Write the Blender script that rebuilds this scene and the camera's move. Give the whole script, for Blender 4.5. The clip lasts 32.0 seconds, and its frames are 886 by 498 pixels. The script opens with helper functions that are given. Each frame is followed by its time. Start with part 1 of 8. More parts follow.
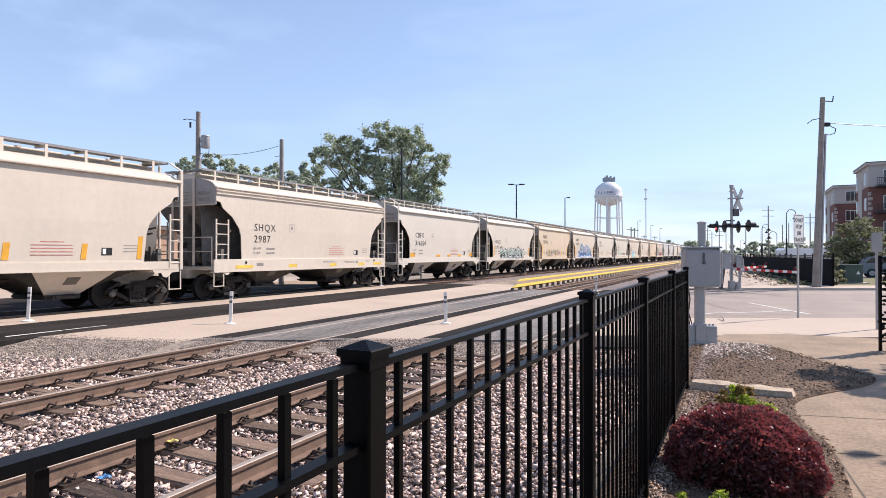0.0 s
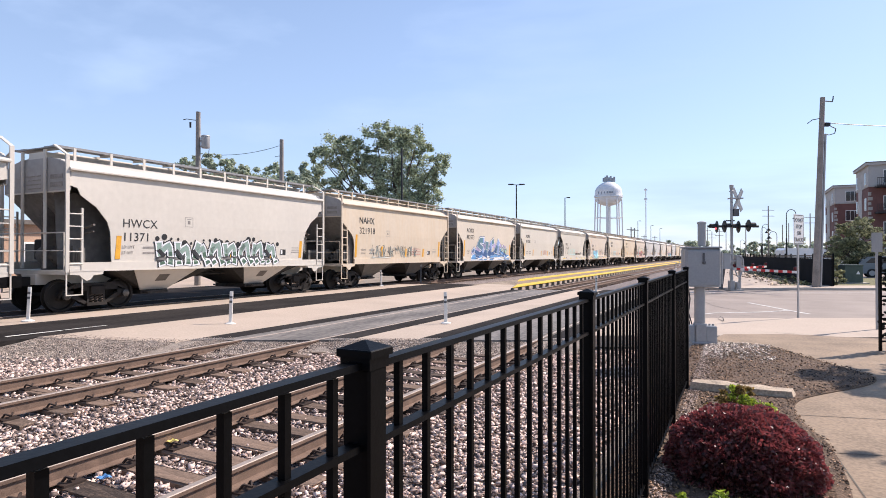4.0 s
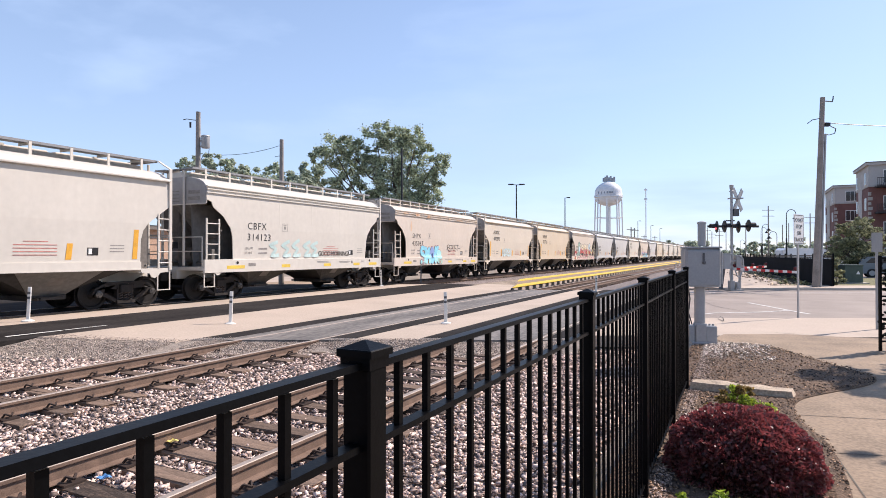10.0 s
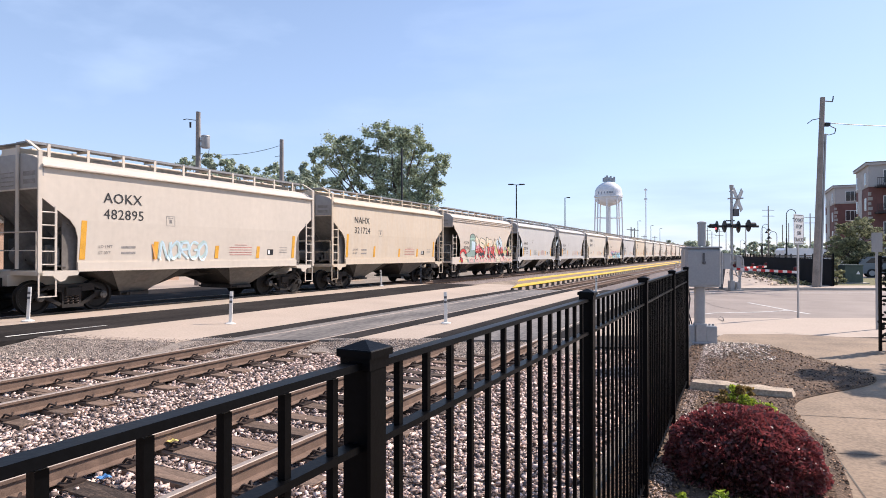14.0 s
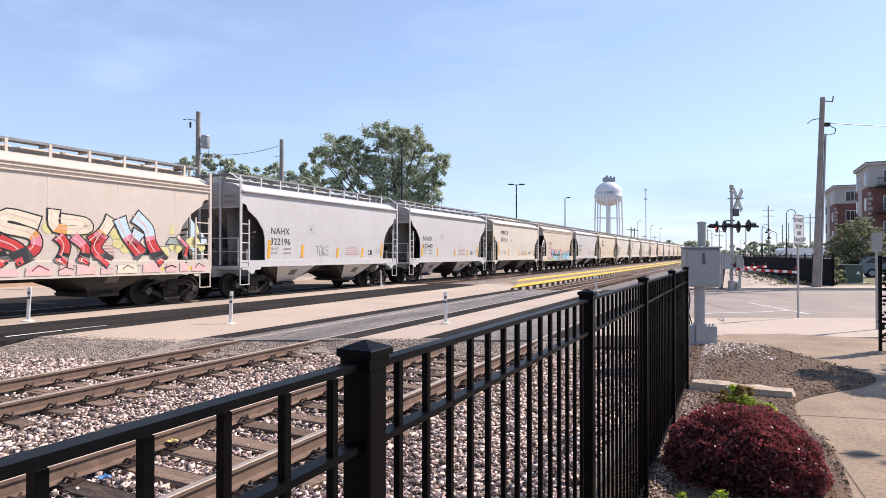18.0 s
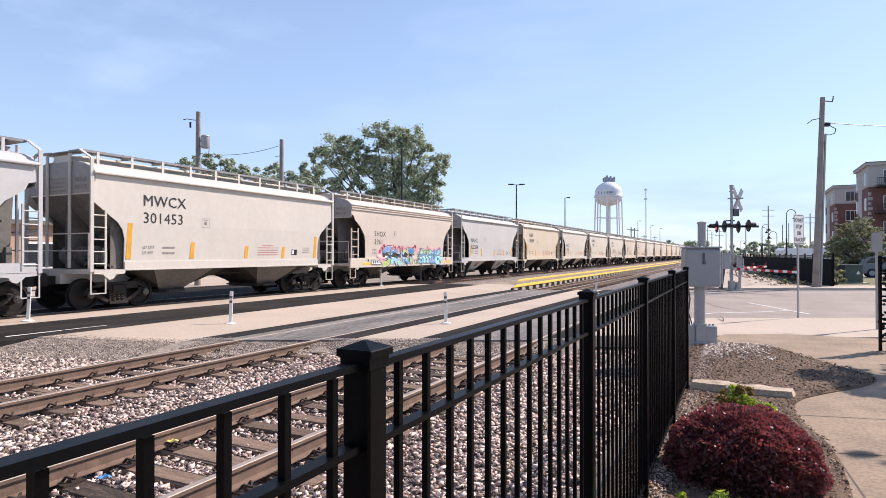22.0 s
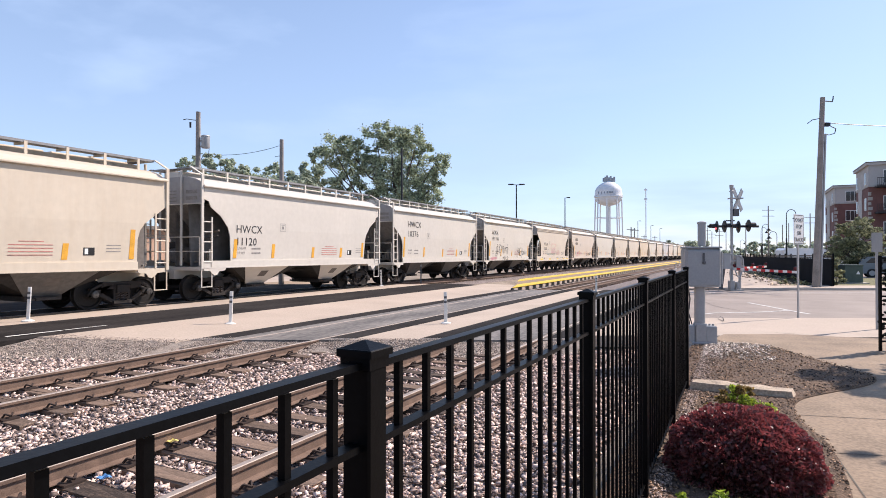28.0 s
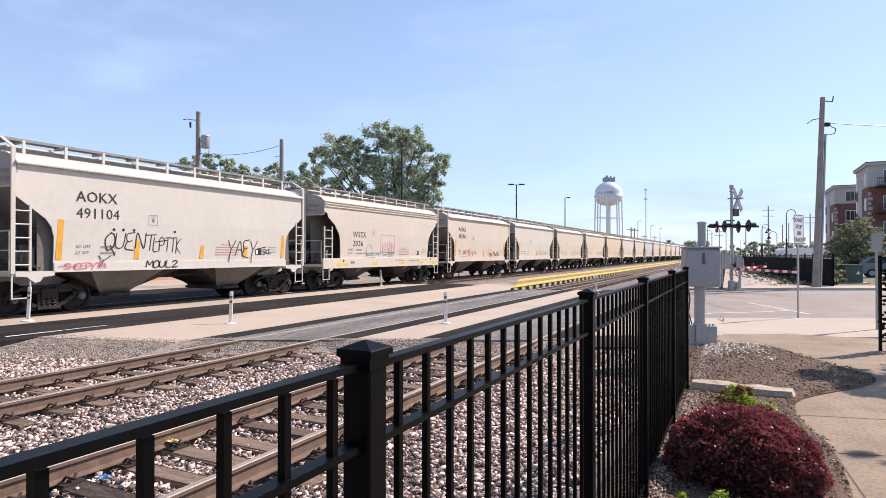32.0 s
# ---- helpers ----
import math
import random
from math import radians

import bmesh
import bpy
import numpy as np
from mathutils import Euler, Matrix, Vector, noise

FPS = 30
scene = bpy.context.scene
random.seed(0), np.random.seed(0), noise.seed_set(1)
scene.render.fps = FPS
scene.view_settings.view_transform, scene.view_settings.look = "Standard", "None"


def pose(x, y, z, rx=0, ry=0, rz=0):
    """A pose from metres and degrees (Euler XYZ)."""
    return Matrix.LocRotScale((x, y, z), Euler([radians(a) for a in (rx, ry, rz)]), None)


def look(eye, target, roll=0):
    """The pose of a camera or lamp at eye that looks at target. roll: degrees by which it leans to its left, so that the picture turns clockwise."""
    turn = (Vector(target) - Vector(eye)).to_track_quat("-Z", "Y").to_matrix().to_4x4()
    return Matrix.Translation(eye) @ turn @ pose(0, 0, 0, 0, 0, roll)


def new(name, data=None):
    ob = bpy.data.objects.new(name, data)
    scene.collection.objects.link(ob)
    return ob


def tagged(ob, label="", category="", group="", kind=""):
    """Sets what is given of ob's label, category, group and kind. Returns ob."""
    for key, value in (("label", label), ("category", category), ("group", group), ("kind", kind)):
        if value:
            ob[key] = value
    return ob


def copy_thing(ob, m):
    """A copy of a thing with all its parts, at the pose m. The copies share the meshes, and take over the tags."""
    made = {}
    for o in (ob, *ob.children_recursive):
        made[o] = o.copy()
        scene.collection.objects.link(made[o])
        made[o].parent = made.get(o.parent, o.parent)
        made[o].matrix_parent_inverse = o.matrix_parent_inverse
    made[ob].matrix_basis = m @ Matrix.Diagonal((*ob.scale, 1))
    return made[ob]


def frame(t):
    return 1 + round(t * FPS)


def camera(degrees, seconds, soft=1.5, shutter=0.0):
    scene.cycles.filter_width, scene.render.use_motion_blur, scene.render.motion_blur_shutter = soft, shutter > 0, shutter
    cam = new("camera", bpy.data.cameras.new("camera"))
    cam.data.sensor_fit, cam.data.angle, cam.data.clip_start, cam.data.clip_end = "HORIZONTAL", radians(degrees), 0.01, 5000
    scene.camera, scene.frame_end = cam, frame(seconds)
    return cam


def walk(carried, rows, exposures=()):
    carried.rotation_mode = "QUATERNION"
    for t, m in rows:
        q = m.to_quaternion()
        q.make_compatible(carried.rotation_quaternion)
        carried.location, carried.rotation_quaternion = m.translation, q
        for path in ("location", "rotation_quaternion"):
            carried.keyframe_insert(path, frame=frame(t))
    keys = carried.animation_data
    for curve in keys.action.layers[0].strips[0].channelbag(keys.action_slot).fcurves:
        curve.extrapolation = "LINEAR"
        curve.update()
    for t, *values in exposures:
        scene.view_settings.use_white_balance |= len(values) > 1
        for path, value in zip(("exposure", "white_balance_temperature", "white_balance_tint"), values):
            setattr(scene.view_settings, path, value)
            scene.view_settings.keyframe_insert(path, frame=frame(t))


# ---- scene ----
# World: +y runs along the tracks away from the viewer, z = 0 is the top of the near rails.
EYE = (0.0, 0.0, 1.87)
TURN = 26.62            # degrees between the view and the tracks
SA, CA = math.sin(radians(TURN)), math.cos(radians(TURN))
cam = camera(73.74, 32.0, 0.9, 0.0)
VIEW = pose(*EYE, 90.49, 0, TURN)
walk(cam, [(0.0, VIEW), (32.0, VIEW)])

# ---- light ----
SUN_DIR = Vector((0.447, 0.586, 0.676)).normalized()
scene.view_settings.exposure = 0.34
scene.view_settings.use_white_balance = True
scene.view_settings.white_balance_temperature, scene.view_settings.white_balance_tint = 6650, 17
world = bpy.data.worlds.new("sky")
scene.world = world
world.use_nodes = True
wn = world.node_tree
wn.nodes.clear()
sky = wn.nodes.new("ShaderNodeTexSky")
sky.sky_type = "NISHITA"
sky.sun_disc = False
sky.sun_elevation = math.asin(SUN_DIR.z)
sky.sun_rotation = math.atan2(SUN_DIR.x, SUN_DIR.y)
sky.air_density, sky.dust_density, sky.ozone_density = 1.0, 0.3, 3.0
bg = wn.nodes.new("ShaderNodeBackground")
bg.inputs[1].default_value = 0.142
wout = wn.nodes.new("ShaderNodeOutputWorld")
# thin high cloud streaks
wtc = wn.nodes.new("ShaderNodeTexCoord")
wmap = wn.nodes.new("ShaderNodeMapping")
wmap.inputs["Rotation"].default_value = (0, 0, radians(35))
wmap.inputs["Scale"].default_value = (1.2, 4.0, 9.0)
wnoise = wn.nodes.new("ShaderNodeTexNoise")
wnoise.inputs["Scale"].default_value = 1.3
wnoise.inputs["Detail"].default_value = 5
wramp = wn.nodes.new("ShaderNodeMapRange")
wramp.inputs[1].default_value, wramp.inputs[2].default_value = 0.52, 0.78
wramp.inputs[3].default_value, wramp.inputs[4].default_value = 0.36, 0.75
wmix = wn.nodes.new("ShaderNodeMix")
wmix.data_type = "RGBA"
wmix.inputs[7].default_value = (3.15, 4.4, 6.3, 1)
# the haze thins out towards the zenith
wsep = wn.nodes.new("ShaderNodeSeparateXYZ")
wzen = wn.nodes.new("ShaderNodeMapRange")
wzen.inputs[1].default_value, wzen.inputs[2].default_value, wzen.inputs[3].default_value, wzen.inputs[4].default_value = 0.0, 0.85, 1.7, 0.1
wmul = wn.nodes.new("ShaderNodeMath")
wmul.operation = "MULTIPLY"
wn.links.new(wtc.outputs["Generated"], wsep.inputs[0])
wn.links.new(wsep.outputs["Z"], wzen.inputs[0])
wn.links.new(wzen.outputs[0], wmul.inputs[1])
for s_, d_ in ((wtc.outputs["Generated"], wmap.inputs[0]), (wmap.outputs[0], wnoise.inputs["Vector"]), (wnoise.outputs[0], wramp.inputs[0]),
               (wramp.outputs[0], wmul.inputs[0]), (wmul.outputs[0], wmix.inputs[0]), (sky.outputs[0], wmix.inputs[6]), (wmix.outputs[2], bg.inputs[0]), (bg.outputs[0], wout.inputs[0])):
    wn.links.new(s_, d_)
sun = new("sun", bpy.data.lights.new("sun", "SUN"))
sun.data.energy, sun.data.angle, sun.data.color = 5.0, radians(0.53), (1.0, 0.92, 0.82)
sun.matrix_world = look(SUN_DIR * 50, (0, 0, 0))


# ---- materials ----
def mat(name, col, rough=0.7, metal=0.0, var=0.12, scale=6.0, bump=0.15, fine=60.0, tint=None, island=0.0, obrand=0.0, spec=0.4, bump_d=0.01, stretch=None):
    """Base colour with two scales of variation and relief; island and obrand vary it by piece."""
    m = bpy.data.materials.new(name)
    m.use_nodes = True
    n, l = m.node_tree.nodes, m.node_tree.links
    b = n["Principled BSDF"]
    b.inputs["Roughness"].default_value, b.inputs["Metallic"].default_value = rough, metal
    b.inputs["Specular IOR Level"].default_value = spec
    tc = n.new("ShaderNodeTexCoord")
    big, small = n.new("ShaderNodeTexNoise"), n.new("ShaderNodeTexNoise")
    big.inputs["Scale"].default_value, big.inputs["Detail"].default_value = scale, 6
    small.inputs["Scale"].default_value, small.inputs["Detail"].default_value = fine, 4
    where = tc.outputs["Object"]
    if stretch:
        drawn = n.new("ShaderNodeMapping")
        drawn.inputs["Scale"].default_value = stretch
        l.new(where, drawn.inputs[0])
        where = drawn.outputs[0]
    l.new(where, big.inputs["Vector"])
    l.new(where, small.inputs["Vector"])
    add = n.new("ShaderNodeMath")
    add.operation = "ADD"
    l.new(big.outputs[0], add.inputs[0])
    l.new(small.outputs[0], add.inputs[1])
    src = add.outputs[0]
    for amount, node, sock in ((island, "ShaderNodeNewGeometry", "Random Per Island"), (obrand, "ShaderNodeObjectInfo", "Random")):
        if amount:
            g = n.new(node)
            mul = n.new("ShaderNodeMath")
            mul.operation = "MULTIPLY_ADD"
            mul.inputs[1].default_value = amount
            l.new(g.outputs[sock], mul.inputs[0])
            l.new(src, mul.inputs[2])
            sub = n.new("ShaderNodeMath")
            sub.operation = "SUBTRACT"
            sub.inputs[1].default_value = amount / 2
            l.new(mul.outputs[0], sub.inputs[0])
            src = sub.outputs[0]
    mr = n.new("ShaderNodeMapRange")
    mr.inputs[1].default_value, mr.inputs[2].default_value = 0.6, 1.4
    l.new(src, mr.inputs[0])
    mix = n.new("ShaderNodeMix")
    mix.data_type = "RGBA"
    lo = tint if tint else tuple(c * (1 - 2 * var) for c in col)
    hi = tuple(min(1, c * (1 + 2 * var)) for c in col)
    mix.inputs[6].default_value, mix.inputs[7].default_value = (*lo, 1), (*hi, 1)
    l.new(mr.outputs[0], mix.inputs[0])
    l.new(mix.outputs[2], b.inputs["Base Color"])
    if bump:
        bp = n.new("ShaderNodeBump")
        bp.inputs["Strength"].default_value, bp.inputs["Distance"].default_value = bump, bump_d
        l.new(src, bp.inputs["Height"])
        l.new(bp.outputs[0], b.inputs["Normal"])
    return m


def leafy(name, col, tint, island=1.0, rough=0.55, scale=0.6, fine=5, through_light=0.4, passed=None):
    """Leaf surface that lets some light through."""
    m = mat(name, col, rough, var=0.3, scale=scale, fine=fine, island=island, bump=0, tint=tint)
    n, l = m.node_tree.nodes, m.node_tree.links
    b = n["Principled BSDF"]
    tr = n.new("ShaderNodeBsdfTranslucent")
    if passed:
        tr.inputs["Color"].default_value = (*passed, 1)
    else:
        l.new(b.inputs["Base Color"].links[0].from_socket, tr.inputs["Color"])
    mx = n.new("ShaderNodeMixShader")
    mx.inputs[0].default_value = through_light
    l.new(b.outputs[0], mx.inputs[1])
    l.new(tr.outputs[0], mx.inputs[2])
    l.new(mx.outputs[0], n["Material Output"].inputs["Surface"])
    return m


def glow(name, col, strength):
    m = mat(name, col, 0.3, var=0.02, bump=0)
    b = m.node_tree.nodes["Principled BSDF"]
    b.inputs["Emission Color"].default_value, b.inputs["Emission Strength"].default_value = (*col, 1), strength
    return m


def car_paint(name, col, dirt, amount):
    """Hopper paint: rain streaks that run down, a dusty lower edge, rust freckles."""
    m = mat(name, col, 0.55, var=0.035, scale=0.5, fine=5, bump=0.0, spec=0.3)
    n, l = m.node_tree.nodes, m.node_tree.links
    b = n["Principled BSDF"]
    base = b.inputs["Base Color"].links[0].from_socket
    tc = n.new("ShaderNodeTexCoord")
    oi = n.new("ShaderNodeObjectInfo")
    shift = n.new("ShaderNodeVectorMath")
    shift.operation = "MULTIPLY_ADD"
    shift.inputs[1].default_value = (37, 53, 11)
    l.new(oi.outputs["Random"], shift.inputs[0])
    l.new(tc.outputs["Object"], shift.inputs[2])
    mp = n.new("ShaderNodeMapping")
    mp.inputs["Scale"].default_value = (3.0, 3.0, 0.35)
    l.new(shift.outputs[0], mp.inputs[0])
    st = n.new("ShaderNodeTexNoise")
    st.inputs["Scale"].default_value, st.inputs["Detail"].default_value, st.inputs["Roughness"].default_value = 1.6, 7, 0.65
    l.new(mp.outputs[0], st.inputs["Vector"])
    r = n.new("ShaderNodeMapRange")
    r.inputs[1].default_value, r.inputs[2].default_value, r.inputs[3].default_value, r.inputs[4].default_value = 0.42, 0.8, 0.0, amount
    l.new(st.outputs[0], r.inputs[0])
    mx = n.new("ShaderNodeMix")
    mx.data_type = "RGBA"
    mx.inputs[7].default_value = (*dirt, 1)
    l.new(r.outputs[0], mx.inputs[0])
    l.new(base, mx.inputs[6])
    l.new(mx.outputs[2], b.inputs["Base Color"])
    return m


MAT_BALLAST = mat("ballast_stone", (0.59, 0.456, 0.394), 0.95, var=0.22, scale=9, island=1.7, tint=(0.17, 0.128, 0.11), bump=0.3, spec=0.15)
MAT_BALLAST_BED = mat("ballast_bed", (0.2, 0.165, 0.15), 0.95, var=0.3, scale=5, fine=38, bump=0.9, bump_d=0.04, tint=(0.1, 0.08, 0.075))
MAT_GROUND = mat("ground_soil", (0.27, 0.22, 0.17), 0.95, var=0.25, scale=0.4, fine=7, bump=0.4)
MAT_TIE = mat("tie_wood", (0.165, 0.112, 0.08), 0.9, var=0.3, scale=5, fine=30, obrand=0.7, bump=0.8, tint=(0.04, 0.028, 0.021), stretch=(0.5, 3.0, 1))
MAT_RAIL_SIDE = mat("rail_rust", (0.175, 0.115, 0.084), 0.8, var=0.2, scale=8, fine=90, bump=0.25)
MAT_RAIL_TOP = mat("rail_polished", (0.36, 0.30, 0.26), 0.5, 0.5, var=0.12, scale=3, fine=40, bump=0.03)
MAT_RAIL_TOP_DULL = mat("rail_dull", (0.36, 0.30, 0.255), 0.6, 0.25, var=0.15, scale=3, fine=40, bump=0.05)
MAT_CLIP = mat("rail_clip_steel", (0.045, 0.03, 0.024), 0.8, 0.2, var=0.25, bump=0.2)
MAT_ASPHALT = mat("asphalt_dark", (0.036, 0.032, 0.03), 0.85, var=0.3, scale=1.1, fine=20, bump=0.4, tint=(0.009, 0.0085, 0.0085), stretch=(1.4, 0.35, 1), spec=0.05)
MAT_ASPHALT_WORN = mat("asphalt_worn", (0.23, 0.205, 0.18), 0.7, var=0.2, scale=0.8, fine=9, bump=0.3, tint=(0.028, 0.027, 0.027), stretch=(1.6, 0.32, 1))
MAT_ASPHALT_OLD = mat("asphalt_grey", (0.29, 0.24, 0.205), 0.85, var=0.14, scale=0.6, fine=40, bump=0.25)
MAT_CONCRETE = mat("concrete_tan", (0.46, 0.372, 0.296), 0.85, var=0.11, scale=0.4, fine=24, bump=0.2)
MAT_WALK = mat("sidewalk_concrete", (0.275, 0.2, 0.135), 0.85, var=0.24, scale=1.6, fine=26, bump=0.2)
MAT_CURB = mat("curb_concrete", (0.44, 0.40, 0.35), 0.85, var=0.12, scale=2, fine=30)
MAT_JOINT = mat("joint_dark", (0.13, 0.11, 0.09), 0.95, var=0.2)
MAT_LINE = mat("road_paint_white", (0.6, 0.58, 0.54), 0.7, var=0.2, scale=4, fine=30)
MAT_YELLOW = mat("tactile_yellow", (0.72, 0.48, 0.05), 0.65, var=0.1, scale=2, fine=40)
MAT_MULCH = mat("mulch", (0.135, 0.086, 0.055), 0.95, var=0.35, scale=3, fine=42, bump=1.0, bump_d=0.03, tint=(0.045, 0.032, 0.025))
MAT_CHIP = mat("mulch_chip", (0.22, 0.14, 0.088), 0.9, var=0.4, island=1.6, tint=(0.03, 0.02, 0.016))
MAT_FENCE = mat("fence_black_powder_coat", (0.002, 0.0022, 0.0028), 0.4, var=0.3, scale=5, fine=120, bump=0.05, spec=0.09)
MAT_STEEL = mat("galvanised_steel", (0.36, 0.36, 0.36), 0.5, 0.35, var=0.05, scale=3, fine=25, bump=0.02)
MAT_ALU = mat("painted_aluminium", (0.33, 0.335, 0.34), 0.5, 0.3, var=0.06, scale=2, fine=30, bump=0.03)
MAT_BLACK = mat("black_paint", (0.014, 0.014, 0.015), 0.5, var=0.25, bump=0.1)
MAT_WHITE = mat("white_paint", (0.78, 0.78, 0.76), 0.5, var=0.06, scale=3, bump=0.05)
MAT_RED = mat("reflective_red", (0.55, 0.03, 0.03), 0.4, var=0.1)
MAT_WOOD_POLE = mat("weathered_pole_wood", (0.27, 0.24, 0.215), 0.9, var=0.22, scale=1.5, fine=30, bump=0.4)
MAT_TRUCK = mat("truck_steel_grimy", (0.024, 0.02, 0.0175), 0.75, 0.2, var=0.3, scale=4, fine=40, bump=0.3)
MAT_WHEEL = mat("wheel_steel", (0.017, 0.0145, 0.013), 0.65, 0.3, var=0.3, scale=3, fine=40, bump=0.2)
MAT_BEARING = mat("bearing_cap", (0.075, 0.07, 0.066), 0.45, 0.5, var=0.2)
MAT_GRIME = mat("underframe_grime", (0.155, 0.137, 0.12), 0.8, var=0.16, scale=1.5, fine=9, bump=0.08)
# on the bays this black stands in for shade under the wagon
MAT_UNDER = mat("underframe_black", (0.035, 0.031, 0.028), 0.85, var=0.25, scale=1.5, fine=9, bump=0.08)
# slope and end greys hold the wagon ends' shade as well as dirt
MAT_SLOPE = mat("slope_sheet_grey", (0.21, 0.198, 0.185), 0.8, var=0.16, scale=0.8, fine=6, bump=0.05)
MAT_END = mat("end_paint_weathered_shaded", (0.35, 0.335, 0.32), 0.75, var=0.08, scale=0.9, fine=7, bump=0.04)
MAT_BOARD = mat("walkway_galvanised", (0.24, 0.24, 0.245), 0.55, 0.3, var=0.12, scale=3, fine=60, bump=0.15)
# recess plate: the shade of the recess is put into this grey
MAT_PLATE = mat("recess_plate_shaded", (0.15, 0.143, 0.134), 0.8, var=0.16, scale=0.8, fine=6, bump=0.05)
# two bay tones, darkened to hold the shade below the sill
MAT_CHEEK = mat("bay_dusty_shaded_paint", (0.15, 0.14, 0.125), 0.8, var=0.16, scale=1.2, fine=8, bump=0.08)
MAT_BAY = mat("bay_dusty_shaded", (0.055, 0.05, 0.044), 0.85, var=0.3, scale=1.2, fine=8, bump=0.08)
MAT_GRATE = mat("walkway_grating", (0.12, 0.12, 0.125), 0.6, 0.4, var=0.2, scale=3, fine=60, bump=0.2)
PAINTS = {
    "cream": car_paint("paint_cream", (0.61, 0.538, 0.45), (0.44, 0.36, 0.27), 0.16),
    "white": car_paint("paint_pale_grey", (0.60, 0.558, 0.492), (0.44, 0.38, 0.31), 0.15),
    "grey": car_paint("paint_light_grey", (0.525, 0.517, 0.508), (0.36, 0.31, 0.27), 0.18),
    "tan": car_paint("paint_tan", (0.61, 0.517, 0.405), (0.58, 0.4, 0.21), 0.42),
    "tan2": car_paint("paint_pale_tan", (0.61, 0.53, 0.42), (0.47, 0.34, 0.21), 0.24),
    "pink": car_paint("paint_pinkish_cream", (0.605, 0.528, 0.45), (0.5, 0.34, 0.24), 0.2),
}


# ---- mesh helpers ----
class Shape:
    """Collects vertices and faces of one mesh."""

    def __init__(self):
        self.v, self.f, self.m = [], [], []

    def add(self, verts, faces, mi=0):
        k = len(self.v)
        self.v += [tuple(p) for p in verts]
        self.f += [tuple(i + k for i in q) for q in faces]
        self.m += [mi] * len(faces)
        return self

    def box(self, x0, x1, y0, y1, z0, z1, mi=0, bev=0.0):
        if bev:
            b = bev
            ring = [(x0 + b, y0), (x1 - b, y0), (x1, y0 + b), (x1, y1 - b), (x1 - b, y1), (x0 + b, y1), (x0, y1 - b), (x0, y0 + b)]
            ins = [(x0 + b, y0 + b), (x1 - b, y0 + b), (x1 - b, y0 + b), (x1 - b, y1 - b), (x1 - b, y1 - b), (x0 + b, y1 - b), (x0 + b, y1 - b), (x0 + b, y0 + b)]
            v = [(p[0], p[1], z0) for p in ring] + [(p[0], p[1], z1 - b) for p in ring] + [(q[0] * 0.7 + p[0] * 0.3, q[1] * 0.7 + p[1] * 0.3, z1) for p, q in zip(ring, ins)]
            f = [(i, (i + 1) % 8, 8 + (i + 1) % 8, 8 + i) for i in range(8)] + [(8 + i, 8 + (i + 1) % 8, 16 + (i + 1) % 8, 16 + i) for i in range(8)]
            f += [tuple(range(7, -1, -1)), tuple(range(16, 24))]
            return self.add(v, f, mi)
        v = [(x, y, z) for z in (z0, z1) for x, y in ((x0, y0), (x1, y0), (x1, y1), (x0, y1))]
        return self.add(v, [(3, 2, 1, 0), (4, 5, 6, 7), (0, 1, 5, 4), (1, 2, 6, 5), (2, 3, 7, 6), (3, 0, 4, 7)], mi)

    def hexa(self, lo, hi, mi=0):
        """Solid between two quads of four points each."""
        return self.add(list(lo) + list(hi), [(3, 2, 1, 0), (4, 5, 6, 7), (0, 1, 5, 4), (1, 2, 6, 5), (2, 3, 7, 6), (3, 0, 4, 7)], mi)

    def extrude(self, ring, d, mi=0):
        """Solid from a planar ring pushed along d."""
        n = len(ring)
        v = [Vector(p) for p in ring] + [Vector(p) + Vector(d) for p in ring]
        return self.add(v, [tuple(range(n - 1, -1, -1)), tuple(range(n, 2 * n))] + [(i, (i + 1) % n, n + (i + 1) % n, n + i) for i in range(n)], mi)

    def tube(self, p0, p1, r, r1=None, n=8, mi=0, caps=True):
        p0, p1 = Vector(p0), Vector(p1)
        q = (p1 - p0).to_track_quat("Z", "Y")
        r1 = r if r1 is None else r1
        v = []
        for p, rr in ((p0, r), (p1, r1)):
            v += [p + q @ Vector((rr * math.cos(2 * math.pi * i / n), rr * math.sin(2 * math.pi * i / n), 0)) for i in range(n)]
        f = [(i, (i + 1) % n, n + (i + 1) % n, n + i) for i in range(n)]
        if caps:
            f += [tuple(range(n - 1, -1, -1)), tuple(range(n, 2 * n))]
        return self.add(v, f, mi)

    def pipe(self, pts, r, n=6, mi=0):
        for p, q in zip(pts, pts[1:]):
            self.tube(p, q, r, n=n, mi=mi)
        return self

    def lathe(self, prof, n=16, axis="z", at=(0, 0, 0), mi=0, caps=True):
        """Turn a profile of (radius, height) pairs about an axis."""
        v = []
        for r, h in prof:
            for i in range(n):
                c, s = r * math.cos(2 * math.pi * i / n), r * math.sin(2 * math.pi * i / n)
                p = {"z": (c, s, h), "x": (h, c, s), "y": (s, h, c)}[axis]
                v.append((p[0] + at[0], p[1] + at[1], p[2] + at[2]))
        k = len(prof)
        f = [(j * n + i, j * n + (i + 1) % n, (j + 1) * n + (i + 1) % n, (j + 1) * n + i) for j in range(k - 1) for i in range(n)]
        if caps:
            f += [tuple(range(n - 1, -1, -1)), tuple(range((k - 1) * n, k * n))]
        return self.add(v, f, mi)

    def mesh(self, name, mats, smooth=False):
        me = bpy.data.meshes.new(name)
        me.from_pydata(self.v, [], self.f)
        for m in mats if isinstance(mats, (list, tuple)) else [mats]:
            me.materials.append(m)
        me.polygons.foreach_set("material_index", self.m)
        if smooth:
            me.polygons.foreach_set("use_smooth", [True] * len(self.f))
        bm = bmesh.new()
